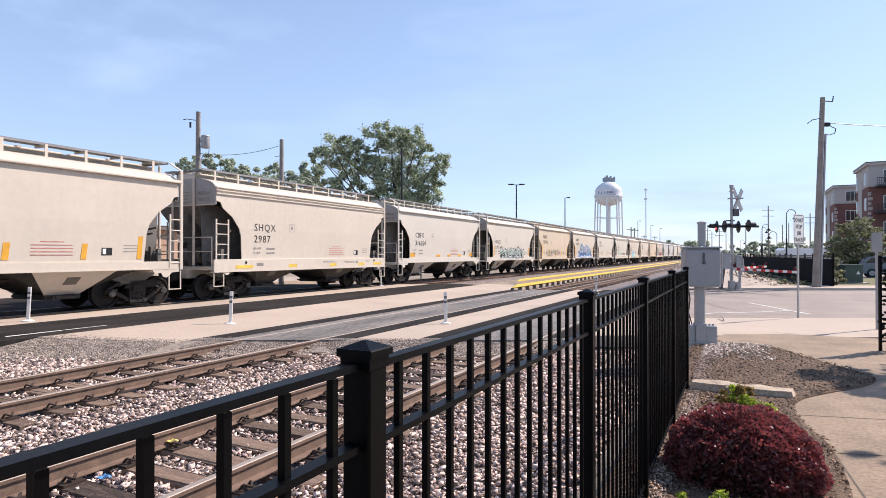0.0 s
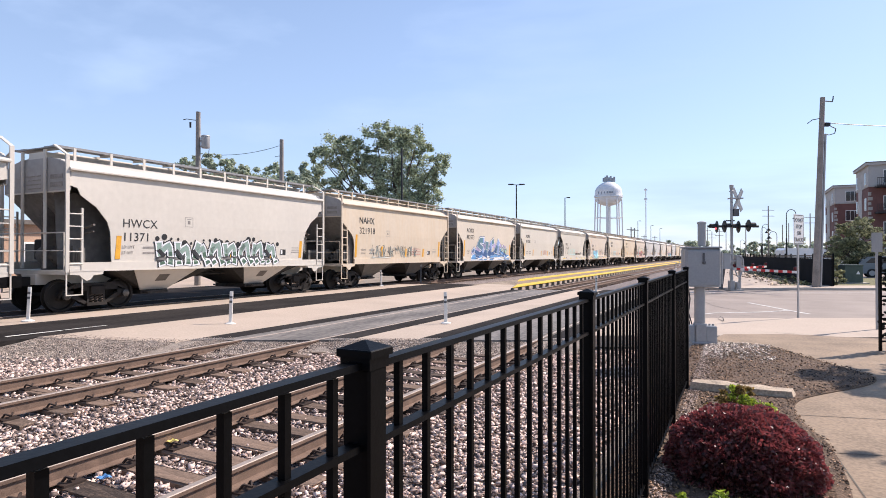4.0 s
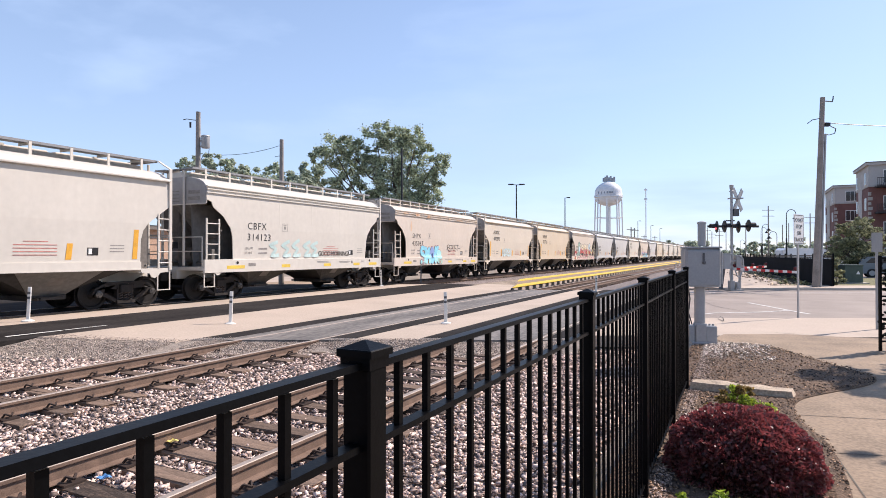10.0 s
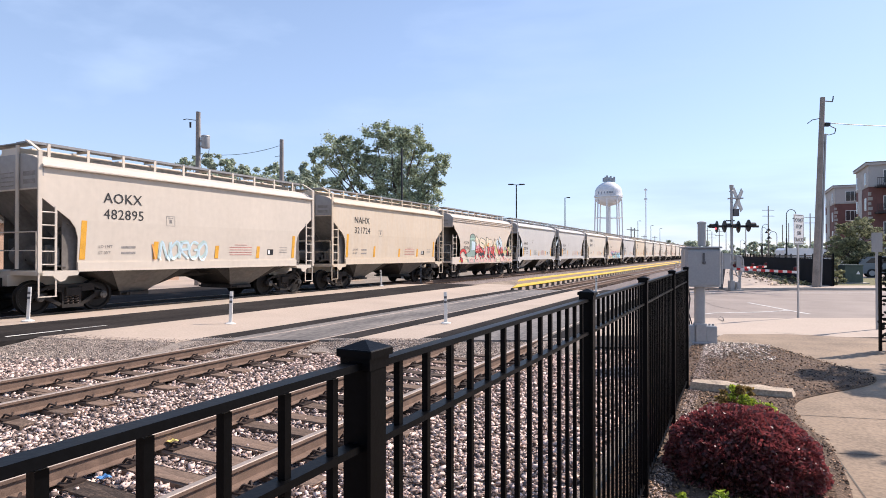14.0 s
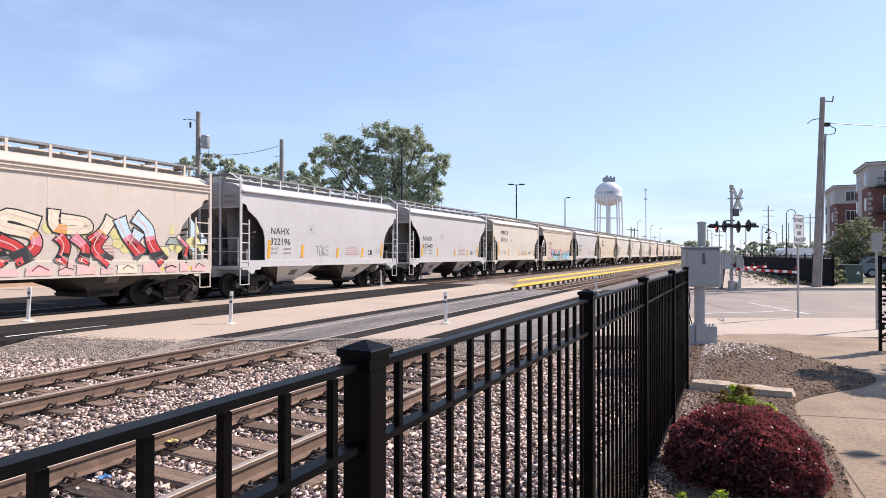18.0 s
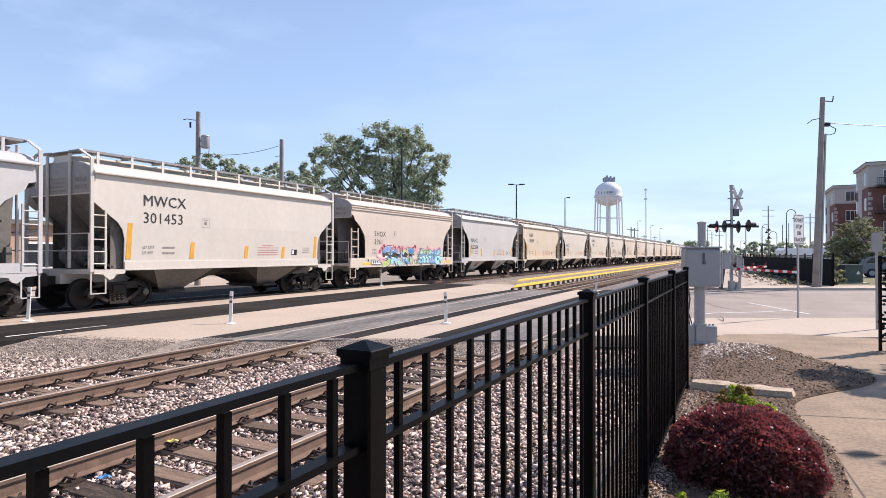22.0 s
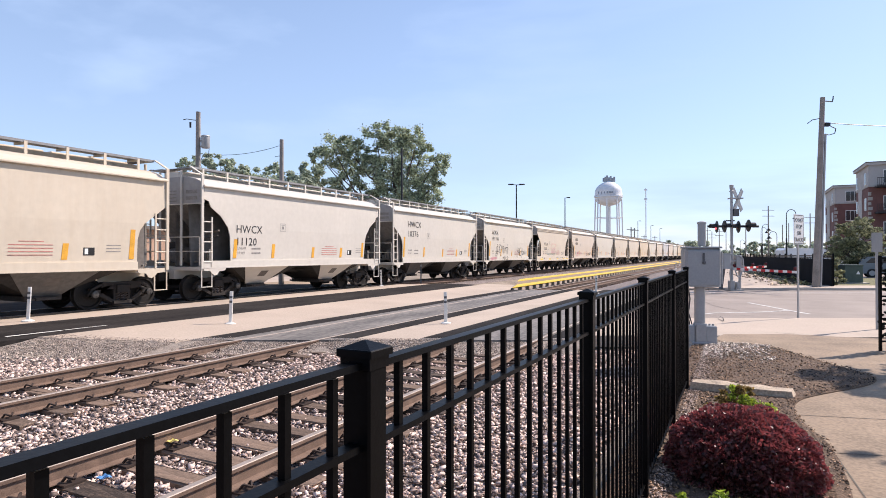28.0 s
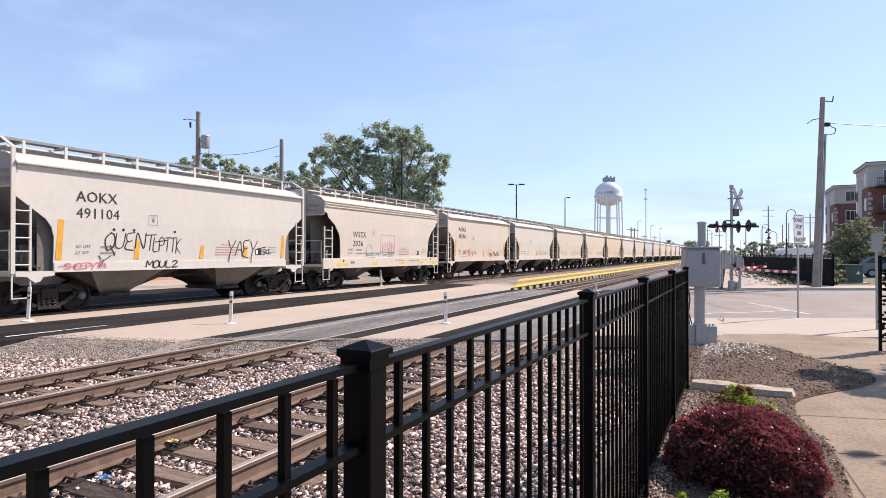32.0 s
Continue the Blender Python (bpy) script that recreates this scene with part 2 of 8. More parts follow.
        bm.from_mesh(me)
        bmesh.ops.recalc_face_normals(bm, faces=bm.faces)
        bm.to_mesh(me)
        bm.free()
        if smooth:
            me.set_sharp_from_angle(angle=radians(40))
        me.update()
        return me


def part(name, shape, material, parent, label="", at=None, smooth=False):
    """One mesh object under a thing or a part."""
    me = shape if isinstance(shape, bpy.types.Mesh) else shape.mesh(name, material, smooth)
    ob = new(name, me)
    ob.parent = parent
    if at is not None:
        ob.matrix_basis = at if isinstance(at, Matrix) else Matrix.Translation(at)
    return tagged(ob, label)


def thing(name, label, category, at=None, group="", kind="", shape=None, material=None, smooth=False):
    ob = new(name, shape.mesh(name, material, smooth) if shape else None)
    if at is not None:
        ob.matrix_basis = at if isinstance(at, Matrix) else Matrix.Translation(at)
    return tagged(ob, label, category, group, kind)


def text_shape(body, size, spacing=1.0):
    """Letters as a flat mesh in the plane of y and z, reading towards +y, lower left at the origin."""
    cu = bpy.data.curves.new("letters", "FONT")
    cu.body, cu.size, cu.space_character, cu.extrude = body, size, spacing, 0.0015
    cu.resolution_u = 2
    ob = bpy.data.objects.new("letters", cu)
    scene.collection.objects.link(ob)
    bpy.context.view_layer.update()
    me = bpy.data.meshes.new_from_object(ob.evaluated_get(bpy.context.evaluated_depsgraph_get()))
    bpy.data.objects.remove(ob)
    me.transform(Matrix(((0, 0, 1, 0), (1, 0, 0, 0), (0, 1, 0, 0), (0, 0, 0, 1))))
    me.materials.clear()
    return me


def road_y(x, depth):
    """y of a line square to the view at that depth: the street runs square to the view."""
    return (depth + x * SA) / CA


def across(u, depth, z=0.0):
    """A place given by metres to the right of the view's axis and depth along it."""
    return Vector((u * CA - depth * SA, u * SA + depth * CA, z))


# ---- ground, pavement, tracks ----
MAT_GRAVEL = mat("fine_gravel", (0.33, 0.275, 0.225), 0.95, var=0.3, scale=4, fine=60, bump=0.9, bump_d=0.03, tint=(0.12, 0.1, 0.088))
NEAR_X, MID_X, TRAIN_X = -4.72, -9.02, -18.1      # track centres
TRAIN_Z = 0.215
ZN, ZF = 12.95, 31.0                              # depth of the street's near and far edge


def strip_mesh(profile, y0, y1):
    s = Shape()
    v = [(x, y, z) for y in (y0, y1) for x, z in profile]
    n = len(profile)
    return s.add(v, [(i, i + 1, n + i + 1, n + i) for i in range(n - 1)])


ground = thing("ground", "dry packed soil and thin grass", "ground", kind="structure",
               shape=strip_mesh([(-3500, 0.05), (-30, 0.05), (-23, -0.12), (-15.2, -0.15), (-14.2, -0.4), (-1.7, -0.4), (-0.75, 0.02), (40, 0.02), (3500, 0.02)], -900, 4500), material=MAT_GROUND)


def bed(name, label, x0, x1, top, toe, y0, y1):
    """A ballast bed with an uneven top."""
    xs = [x0 - 0.5, x0 - 0.2] + list(np.linspace(x0, x1, 18)) + [x1 + 0.2, x1 + 0.5]
    ys = [y0]
    while ys[-1] < y1:
        ys.append(ys[-1] + (0.35 if ys[-1] < 25 else 3.0 if ys[-1] < 80 else 20))
    s = Shape()
    for j, y in enumerate(ys):
        for i, x in enumerate(xs):
            edge = min(i, len(xs) - 1 - i)
            z = toe if edge == 0 else (top + toe) / 2 if edge == 1 else top + 0.035 * noise.noise((x * 1.7, y * 1.7, 3.0))
            s.v.append((x, y, z))
    n = len(xs)
    s.f = [(j * n + i, j * n + i + 1, (j + 1) * n + i + 1, (j + 1) * n + i) for j in range(len(ys) - 1) for i in range(n - 1)]
    s.m = [0] * len(s.f)
    return thing(name, label, "ballast", kind="structure", shape=s, material=MAT_BALLAST_BED, smooth=True)


bed("ballast_bed", "pinkish grey crushed stone between the near tracks", -13.4, -1.25, -0.25, -0.42, -14, 420)
bed("ballast_bed", "grey crushed stone under the train's track", -20.6, -15.9, -0.02, -0.3, -30, 420)


def pave_z(x):
    if x >= -3.0:
        return 0.05
    if x >= -10.6:
        return -0.012
    if x >= -15.4:
        return -0.012 + 0.2 * (-10.6 - x) / 4.8
    return 0.188


def pave(name, label, x0, x1, material, d0=ZN, d1=ZF, lift=0.0, cat="pavement"):
    """A slab of the crossing between two lines along the tracks."""
    s = Shape()
    t = 0.3
    lo = [(x0, road_y(x0, d0), pave_z(x0) - t), (x1, road_y(x1, d0), pave_z(x1) - t), (x1, road_y(x1, d1), pave_z(x1) - t), (x0, road_y(x0, d1), pave_z(x0) - t)]
    hi = [(p[0], p[1], p[2] + t + lift) for p in lo]
    s.hexa(lo, hi)
    return thing(name, label, cat, kind="structure", shape=s, material=material)


pave("pavement_1", "pale concrete beyond the train's track", -70, -25.0, MAT_CONCRETE, 6, 44)
pave("crossing_panel", "dark asphalt round the train's rails", -25.0, -16.95, MAT_ASPHALT, 6, ZF + 2)
pave("pavement_2", "pale concrete strip beside the train's track", -16.95, -15.45, MAT_CONCRETE, 6, ZF + 2)
pave("crossing_panel", "dark asphalt lane across the tracks", -15.45, -13.35, MAT_ASPHALT, 7, ZF + 3)
pave("pavement_3", "pale tan concrete island between the tracks", -13.35, -10.75, MAT_CONCRETE, 12.6, ZF + 4)
pave("crossing_panel", "patched dark asphalt round the middle rails", -10.75, -7.65, MAT_ASPHALT_WORN, ZN, ZF)
pave("pavement_4", "pale concrete strip between the near tracks", -7.65, -6.35, MAT_CONCRETE, ZN, ZF)
pave("crossing_panel", "dark asphalt round the near rails", -6.35, -3.15, MAT_ASPHALT_WORN, ZN, ZF)

for xa_, xb_ in ((-10.75, -10.15), (-8.3, -7.65), (-6.35, -5.8), (-3.85, -3.15)):
    pave("asphalt_strip", "black asphalt strip along the crossing panel", xa_, xb_, MAT_ASPHALT, ZN + 0.3, ZF, 0.005)

# crushed stone banked up against the crossing's near edge
rb_ = Shape()
xs_ = list(np.linspace(-13.4, -3.0, 30))
for i_, x_ in enumerate(xs_):
    w_ = 0.75 + 0.35 * noise.noise((x_ * 0.9, 1.5, 0)) + (0.3 if x_ < -10.2 else 0.0)
    on_track = min(abs(x_ - NEAR_X), abs(x_ - MID_X)) < 1.0
    dn = 12.6 if x_ < -10.75 else ZN
    for k_, f_ in enumerate((0.0, 0.25, 0.6, 1.0)):
        zz = pave_z(x_) - 0.008 - (0.03 if on_track else 0.0) - f_ * (0.16 if on_track else 0.26) + 0.015 * noise.noise((x_ * 5, f_ * 7, 2))
        rb_.v.append((x_, road_y(x_, dn - f_ * w_ * 1.3), zz))
rb_.f = [(i_ * 4 + k_, (i_ + 1) * 4 + k_, (i_ + 1) * 4 + k_ + 1, i_ * 4 + k_ + 1) for i_ in range(29) for k_ in range(3)]
rb_.m = [0] * len(rb_.f)
thing("gravel_bank", "fine grey gravel banked against the crossing", "gravel", kind="structure", shape=rb_, material=MAT_GRAVEL, smooth=True)

# dark flangeways beside the rails in the crossing
for xc_, zc_ in ((NEAR_X, 0.0), (MID_X, 0.0), (TRAIN_X, TRAIN_Z)):
    for side_ in (-0.752, 0.752):
        xr_ = xc_ + side_
        w_ = 0.045 if side_ < 0 else -0.045
        fl = Shape()
        zf_ = pave_z(xr_) + 0.004
        for x0_, x1_ in ((xr_ + 0.04, xr_ + 0.1), (xr_ - 0.1, xr_ - 0.04)):
            fl.add([(x0_, road_y(x0_, ZN), zf_), (x1_, road_y(x1_, ZN), zf_), (x1_, road_y(x1_, ZF), zf_), (x0_, road_y(x0_, ZF), zf_)], [(0, 1, 2, 3)])
        thing("flangeway", "dark rubber flangeway beside a rail", "flangeway", kind="structure", shape=fl, material=MAT_JOINT)

# street, walks and kerbs on the near side
def slab(name, label, pts, z, material, t=0.25, cat="pavement"):
    s = Shape().extrude([(p[0], p[1], z - t) for p in pts], (0, 0, t))
    return thing(name, label, cat, kind="structure", shape=s, material=material)


def ur(u, d):
    p = across(u, d)
    return (p.x, p.y)


def edge_pt(x, d):
    return (x, road_y(x, d))


slab("road", "sun-bleached grey asphalt street", [edge_pt(-3.15, 16.6), ur(60, 16.6), ur(60, 29.6), edge_pt(-3.15, 29.6)], 0.05, MAT_ASPHALT_OLD, cat="road")
slab("sidewalk", "tan concrete apron beside the street", [edge_pt(-3.15, 14.0), ur(60, 14.0), ur(60, 16.6), edge_pt(-3.15, 16.6)], 0.075, MAT_CONCRETE)
slab("sidewalk", "tan concrete walk beside the street", [edge_pt(-3.15, ZN), edge_pt(-0.25, ZN), edge_pt(-0.25, 12.7), ur(60, 12.7), ur(60, 14.0), edge_pt(-3.15, 14.0)], 0.085, MAT_CONCRETE)
slab("kerb", "low concrete kerb across the street", [ur(14.2, 29.6), ur(60, 29.6), ur(60, 29.9), ur(14.2, 29.9)], 0.17, MAT_CURB, cat="kerb")
slab("sidewalk", "pale far walk beside the street", [ur(14.0, 29.9), ur(60, 29.9), ur(60, 32.4), ur(14.0, 32.4)], 0.15, MAT_CONCRETE)


def rail_profile(xc, z):
    """Half outline of a rail's section, foot to head."""
    h = [(0.07, -0.172), (0.07, -0.162), (0.012, -0.145), (0.012, -0.05), (0.036, -0.038), (0.037, -0.006), (0.03, 0.0)]
    return [(xc + a_, z + b_) for a_, b_ in h] + [(xc - a_, z + b_) for a_, b_ in reversed(h)]


def track(label, xc, z, y0, y1, tie0, tie1, top):
    tr = thing("railway_track", label, "railway track", kind="structure")
    for side in (-0.752, 0.752):
        prof = rail_profile(xc + side, z)
        s = Shape()
        n = len(prof)
        s.v = [(x, y, zz) for y in (y0, y1) for x, zz in prof]
        s.f = [(i, (i + 1) % n, n + (i + 1) % n, n + i) for i in range(n)]
        s.m = [1 if 5 <= i <= 7 else 0 for i in range(n)]
        part("rail", s, [MAT_RAIL_SIDE, top], tr)
    rnd = random.Random(int(-xc * 10))
    meshes = []
    for k in range(5):
        s = Shape().box(-1.3, 1.3, -0.115, 0.115, -0.2, 0.0, bev=0.012)
        s.v = [(x + rnd.uniform(-0.02, 0.02), y + rnd.uniform(-0.012, 0.012), zz + rnd.uniform(-0.006, 0.006)) for x, y, zz in s.v]
        meshes.append(s.mesh("tie", MAT_TIE))
    plate = Shape().box(-0.19, 0.19, -0.1, 0.1, 0, 0.02)
    for sx in (-1, 1):
        plate.pipe([(sx * 0.08, -0.05, 0.03), (sx * 0.12, -0.045, 0.075), (sx * 0.17, 0, 0.05), (sx * 0.12, 0.045, 0.075), (sx * 0.08, 0.05, 0.03)], 0.013, n=5)
    plate_me = plate.mesh("tie_plate", MAT_CLIP)
    y = tie0
    while y < tie1:
        yy = y + rnd.uniform(-0.03, 0.03)
        t_ = part("tie", rnd.choice(meshes), None, tr, at=pose(xc + rnd.uniform(-0.04, 0.04), yy, z - 0.185 + rnd.uniform(-0.006, 0.006), 0, 0, rnd.uniform(-1.2, 1.2)))
        if y < 16:
            for side in (-0.752, 0.752):
                part("tie_plate", plate_me, None, t_, at=(side, 0, 0.001))
        y += 0.52
    return tr


track("rusty rails on weathered wooden ties", NEAR_X, 0.0, -14, 420, -4, 34, MAT_RAIL_TOP_DULL)
track("dull rails on weathered wooden ties", MID_X, 0.0, -14, 420, 0, 60, MAT_RAIL_TOP_DULL)
track("polished rails under the passing train", TRAIN_X, TRAIN_Z, -330, 600, 28, 70, MAT_RAIL_TOP)

# island platform with a yellow tactile edge
plat = thing("platform", "low island platform edged in yellow tactile paving", "platform", kind="structure")
P0, P1 = 37.0, 330.0
part("deck", Shape().hexa([(-13.5, P0 + 2, -0.2), (-10.55, P0 - 8, -0.2), (-10.55, P1, -0.2), (-13.5, P1, -0.2)], [(-13.5, P0 + 2, 0.12), (-10.55, P0 - 8, 0.1), (-10.55, P1, 0.12), (-13.5, P1, 0.12)]), MAT_WALK, plat)
part("tactile_strip", Shape().hexa([(-11.3, P0 - 5, 0.11), (-10.5, P0 - 8, 0.11), (-10.5, P1, 0.122), (-11.3, P1, 0.122)], [(-11.3, P0 - 5, 0.14), (-10.5, P0 - 8, 0.14), (-10.5, P1, 0.14), (-11.3, P1, 0.14)]), MAT_YELLOW, plat)
part("tactile_strip", Shape().hexa([(-13.55, P0 + 2, 0.11), (-12.7, P0 - 1, 0.11), (-12.7, P1, 0.122), (-13.55, P1, 0.122)], [(-13.55, P0 + 2, 0.14), (-12.7, P0 - 1, 0.14), (-12.7, P1, 0.14), (-13.55, P1, 0.14)]), MAT_YELLOW, plat)


edge_me = Shape().box(-0.04, 0.03, -0.28, 0.28, -0.17, 0.0).mesh("edge_block", MAT_CONCRETE)
# solid black strip stands for the shade under the platform edge
part("edge_shadow_gap", Shape().box(-10.6, -10.535, P0 - 8, P1, -0.2, 0.1), MAT_BLACK, plat, "black strip painted as shade under the edge")
for k in range(110):
    part("edge_block", edge_me, None, plat, at=(-10.52, P0 - 7.5 + k * 1.25, 0.08))


# ---- fence beside the tracks ----
FX, F0, F1 = -0.6, 0.16, 1.69
FENCE_POSTS = [-2.6, -0.86, 0.885, 2.625, 4.33, 6.3, 8.04]
fence = thing("picket_fence", "black powder-coated steel picket fence beside the tracks", "fence")
cap = Shape().box(-0.031, 0.031, -0.031, 0.031, -0.03, -0.008).box(-0.037, 0.037, -0.037, 0.037, -0.008, 0.006, bev=0.002)
cap.add([(-0.034, -0.034, 0.0058), (0.034, -0.034, 0.0058), (0.034, 0.034, 0.0058), (-0.034, 0.034, 0.0058), (-0.003, -0.003, 0.0185), (0.003, -0.003, 0.0185), (0.003, 0.003, 0.0185), (-0.003, 0.003, 0.0185)],
        [(0, 1, 5, 4), (1, 2, 6, 5), (2, 3, 7, 6), (3, 0, 4, 7), (4, 5, 6, 7)])
cap_me = cap.mesh("post_cap", MAT_FENCE)
post_me = Shape().box(-0.0288, 0.0288, -0.0288, 0.0288, -0.1, 1.53, bev=0.004).mesh("post", MAT_FENCE)
picket_me = Shape().box(-0.0068, 0.0068, -0.0068, 0.0068, 0.06, 1.5045).mesh("picket", MAT_FENCE)
for y in FENCE_POSTS:
    p = part("post", post_me, None, fence, at=(FX, y, F0 - 0.02))
    part("post_cap", cap_me, None, p, at=(0, 0, 1.5575))
# each panel hangs slightly out of level: upper and lower rail heights at its two ends
HANG = {-0.86: (1.675, 1.675, 1.534, 1.533), 0.885: (1.670, 1.668, 1.530, 1.525)}
for ya, yb in zip(FENCE_POSTS, FENCE_POSTS[1:]):
    ta, tb, ma, mb = HANG.get(ya, (1.668, 1.668, 1.522, 1.522))
    for za, zb in ((ta, tb), (ma, mb), (0.27, 0.27)):
        y0, y1 = ya + 0.0288, yb - 0.0288
        part("fence_rail", Shape().hexa([(-0.015, y0, za - 0.006), (0.015, y0, za - 0.006), (0.015, y1, zb - 0.006), (-0.015, y1, zb - 0.006)],
                                        [(-0.014, y0, za + 0.006), (0.014, y0, za + 0.006), (0.014, y1, zb + 0.006), (-0.014, y1, zb + 0.006)]), MAT_FENCE, fence, at=(FX, 0, 0))
    n = round((yb - ya) / 0.117)
    for i in range(1, n):
        part("picket", picket_me, None, fence, at=(FX, yb - 0.095 - 0.1143 * (i - 1) if yb == 0.885 else ya + (yb - ya) * i / n, F0))


# ---- the train ----
MAT_STRIPE = mat("stripe_orange", (0.72, 0.36, 0.04), 0.5, var=0.12, scale=4)
MAT_STRIPE_YELLOW = mat("stripe_yellow", (0.72, 0.5, 0.08), 0.5, var=0.15, scale=4)
MAT_STENCIL = mat("stencil_grey", (0.27, 0.25, 0.23), 0.7, var=0.25, fine=90)
MAT_STENCIL_RED = mat("stencil_red", (0.5, 0.2, 0.17), 0.7, var=0.25, fine=90)
PITCH = 12.55
CAR_HALF = 5.6


def travelled(t):
    """Metres that the train has gone after t seconds."""
    return 7.535 * t + 0.0037 * t * t


def wheelset_shape():
    s = Shape()
    for sx in (-1, 1):
        s.lathe([(0.1, -0.075), (0.1, -0.03), (0.36, -0.03), (0.385, -0.06), (0.475, -0.075), (0.48, -0.05), (0.457, -0.045), (0.453, 0.07), (0.39, 0.075), (0.36, 0.02), (0.16, 0.03), (0.12, 0.075), (0.1, 0.08)] if sx > 0 else
                [(0.1, -0.08), (0.12, -0.075), (0.16, -0.03), (0.36, -0.02), (0.39, -0.075), (0.453, -0.07), (0.457, 0.045), (0.48, 0.05), (0.475, 0.075), (0.385, 0.06), (0.36, 0.03), (0.1, 0.03), (0.1, 0.075)],
                n=28, axis="x", at=(sx * 0.76, 0, 0))
        s.lathe([(0.44, 0.838 * sx), (0.452, 0.842 * sx), (0.457, 0.836 * sx)], n=28, axis="x", mi=3, caps=False)
        s.lathe([(0.09, 0.9 * sx), (0.09, 1.08 * sx)], n=12, axis="x", mi=0)
        s.lathe([(0.105, 1.05 * sx), (0.105, 1.16 * sx), (0.06, 1.17 * sx)], n=14, axis="x", mi=1)
        for k in range(3):
            a_ = k * 2.094
            s.tube((1.165 * sx, 0.062 * math.cos(a_), 0.062 * math.sin(a_)), (1.19 * sx, 0.062 * math.cos(a_), 0.062 * math.sin(a_)), 0.018, n=6, mi=2)
    s.tube((-1.05, 0, 0), (1.05, 0, 0), 0.085, n=12)
    return s


def side_frame_shape():
    """Cast truck side frame: top chord, bottom chord, columns and journal boxes, along y at x = 0."""
    s = Shape()
    for sx in (-1, 1):
        s.extrude([(-0.07, sx * 0.62, 0.3), (-0.07, sx * 0.3, 0.27), (-0.07, sx * 0.24, 0.13), (-0.07, sx * 0.6, 0.14), (-0.07, sx * 0.98, 0.12), (-0.07, sx * 1.07, 0.0), (-0.07, sx * 1.06, -0.06), (-0.07, sx * 0.99, 0.03), (-0.07, sx * 0.79, 0.03), (-0.07, sx * 0.76, -0.06), (-0.07, sx * 0.68, 0.0), (-0.07, sx * 0.66, 0.2)][:12], (0.14, 0, 0))
        s.hexa([(-0.06, sx * 0.72, -0.06), (0.06, sx * 0.72, -0.06), (0.06, sx * 0.66, 0.05), (-0.06, sx * 0.66, 0.05)],
               [(-0.06, sx * 0.26, -0.3), (0.06, sx * 0.26, -0.3), (0.06, sx * 0.26, -0.2), (-0.06, sx * 0.26, -0.2)])
        s.box(-0.07, 0.07, sx * 0.24 - 0.035, sx * 0.24 + 0.035, -0.28, 0.28)
        s.hexa([(-0.065, sx * 0.98, 0.1), (0.065, sx * 0.98, 0.1), (0.065, sx * 0.6, 0.26), (-0.065, sx * 0.6, 0.26)],
               [(-0.065, sx * 0.98, 0.16), (0.065, sx * 0.98, 0.16), (0.065, sx * 0.6, 0.34), (-0.065, sx * 0.6, 0.34)])
    s.box(-0.08, 0.08, -0.62, 0.62, 0.27, 0.35)
    s.box(-0.13, 0.13, -0.3, 0.3, -0.31, -0.22)
    return s


def spring_shape():
    """One coil of a spring nest."""
    s = Shape()
    pts = [(0.055 * math.cos(a_), 0.055 * math.sin(a_), -0.215 + 0.33 * i / 34) for i, a_ in enumerate(np.linspace(0, 2 * math.pi * 4.5, 35))]
    ring = [(0.017 * math.cos(q), 0.017 * math.sin(q)) for q in (0.8, 2.4, 3.9, 5.5)]
    for i, (x, y, z) in enumerate(pts):
        k = 1 / 0.055
        s.v += [(x + a_ * x * k, y + a_ * y * k, z + b_) for a_, b_ in ring]
    s.f = [(4 * i + j, 4 * i + (j + 1) % 4, 4 * i + 4 + (j + 1) % 4, 4 * i + 4 + j) for i in range(len(pts) - 1) for j in range(4)]
    s.m = [0] * len(s.f)
    return s


MAT_SPRING = mat("spring_steel_dusty", (0.085, 0.066, 0.054), 0.75, 0.2, var=0.25, scale=6, fine=40, bump=0.1)
WHEELSET_ME = wheelset_shape().mesh("wheelset", [MAT_WHEEL, MAT_BEARING, MAT_BEARING, MAT_WHEEL], True)
SIDE_FRAME_ME = side_frame_shape().mesh("side_frame", MAT_TRUCK)
SPRING_ME = spring_shape().mesh("spring", MAT_SPRING, True)
BOLSTER_ME = Shape().box(-1.15, 1.15, -0.2, 0.2, 0.02, 0.26, bev=0.02).box(-0.95, 0.95, -0.9, -0.78, -0.1, 0.02).box(-0.95, 0.95, 0.78, 0.9, -0.1, 0.02).mesh("truck", MAT_TRUCK)
COUPLER_ME = (Shape().box(-0.11, 0.11, -0.72, 0.05, -0.13, 0.13, bev=0.02).extrude([(-0.2, 0.05, -0.16), (0.12, 0.05, -0.16), (0.16, 0.3, -0.16), (0.05, 0.34, -0.16), (0.0, 0.16, -0.16), (-0.1, 0.16, -0.16), (-0.16, 0.34, -0.16), (-0.24, 0.3, -0.16)], (0, 0, 0.32))).mesh("coupler", MAT_TRUCK)


def ladder_shape(w, z0, z1, rungs, r=0.02):
    """Two stiles and rungs in the plane of y and z."""
    s = Shape()
    for y in (0, w):
        s.box(-0.02, 0.02, y - 0.028, y + 0.028, z0, z1)
    for k in range(rungs):
        z = z0 + (z1 - z0) * (k + 0.5) / rungs
        s.tube((0.012, 0, z), (0.012, w, z), r, n=6)
    return s


def stirrup_shape(w, top, drop):
    s = Shape()
    for y in (0, w):
        s.box(-0.012, 0.012, y - 0.018, y + 0.018, top - drop, top)
    s.box(-0.02, 0.02, -0.018, w + 0.018, top - drop - 0.02, top - drop + 0.008)
    return s


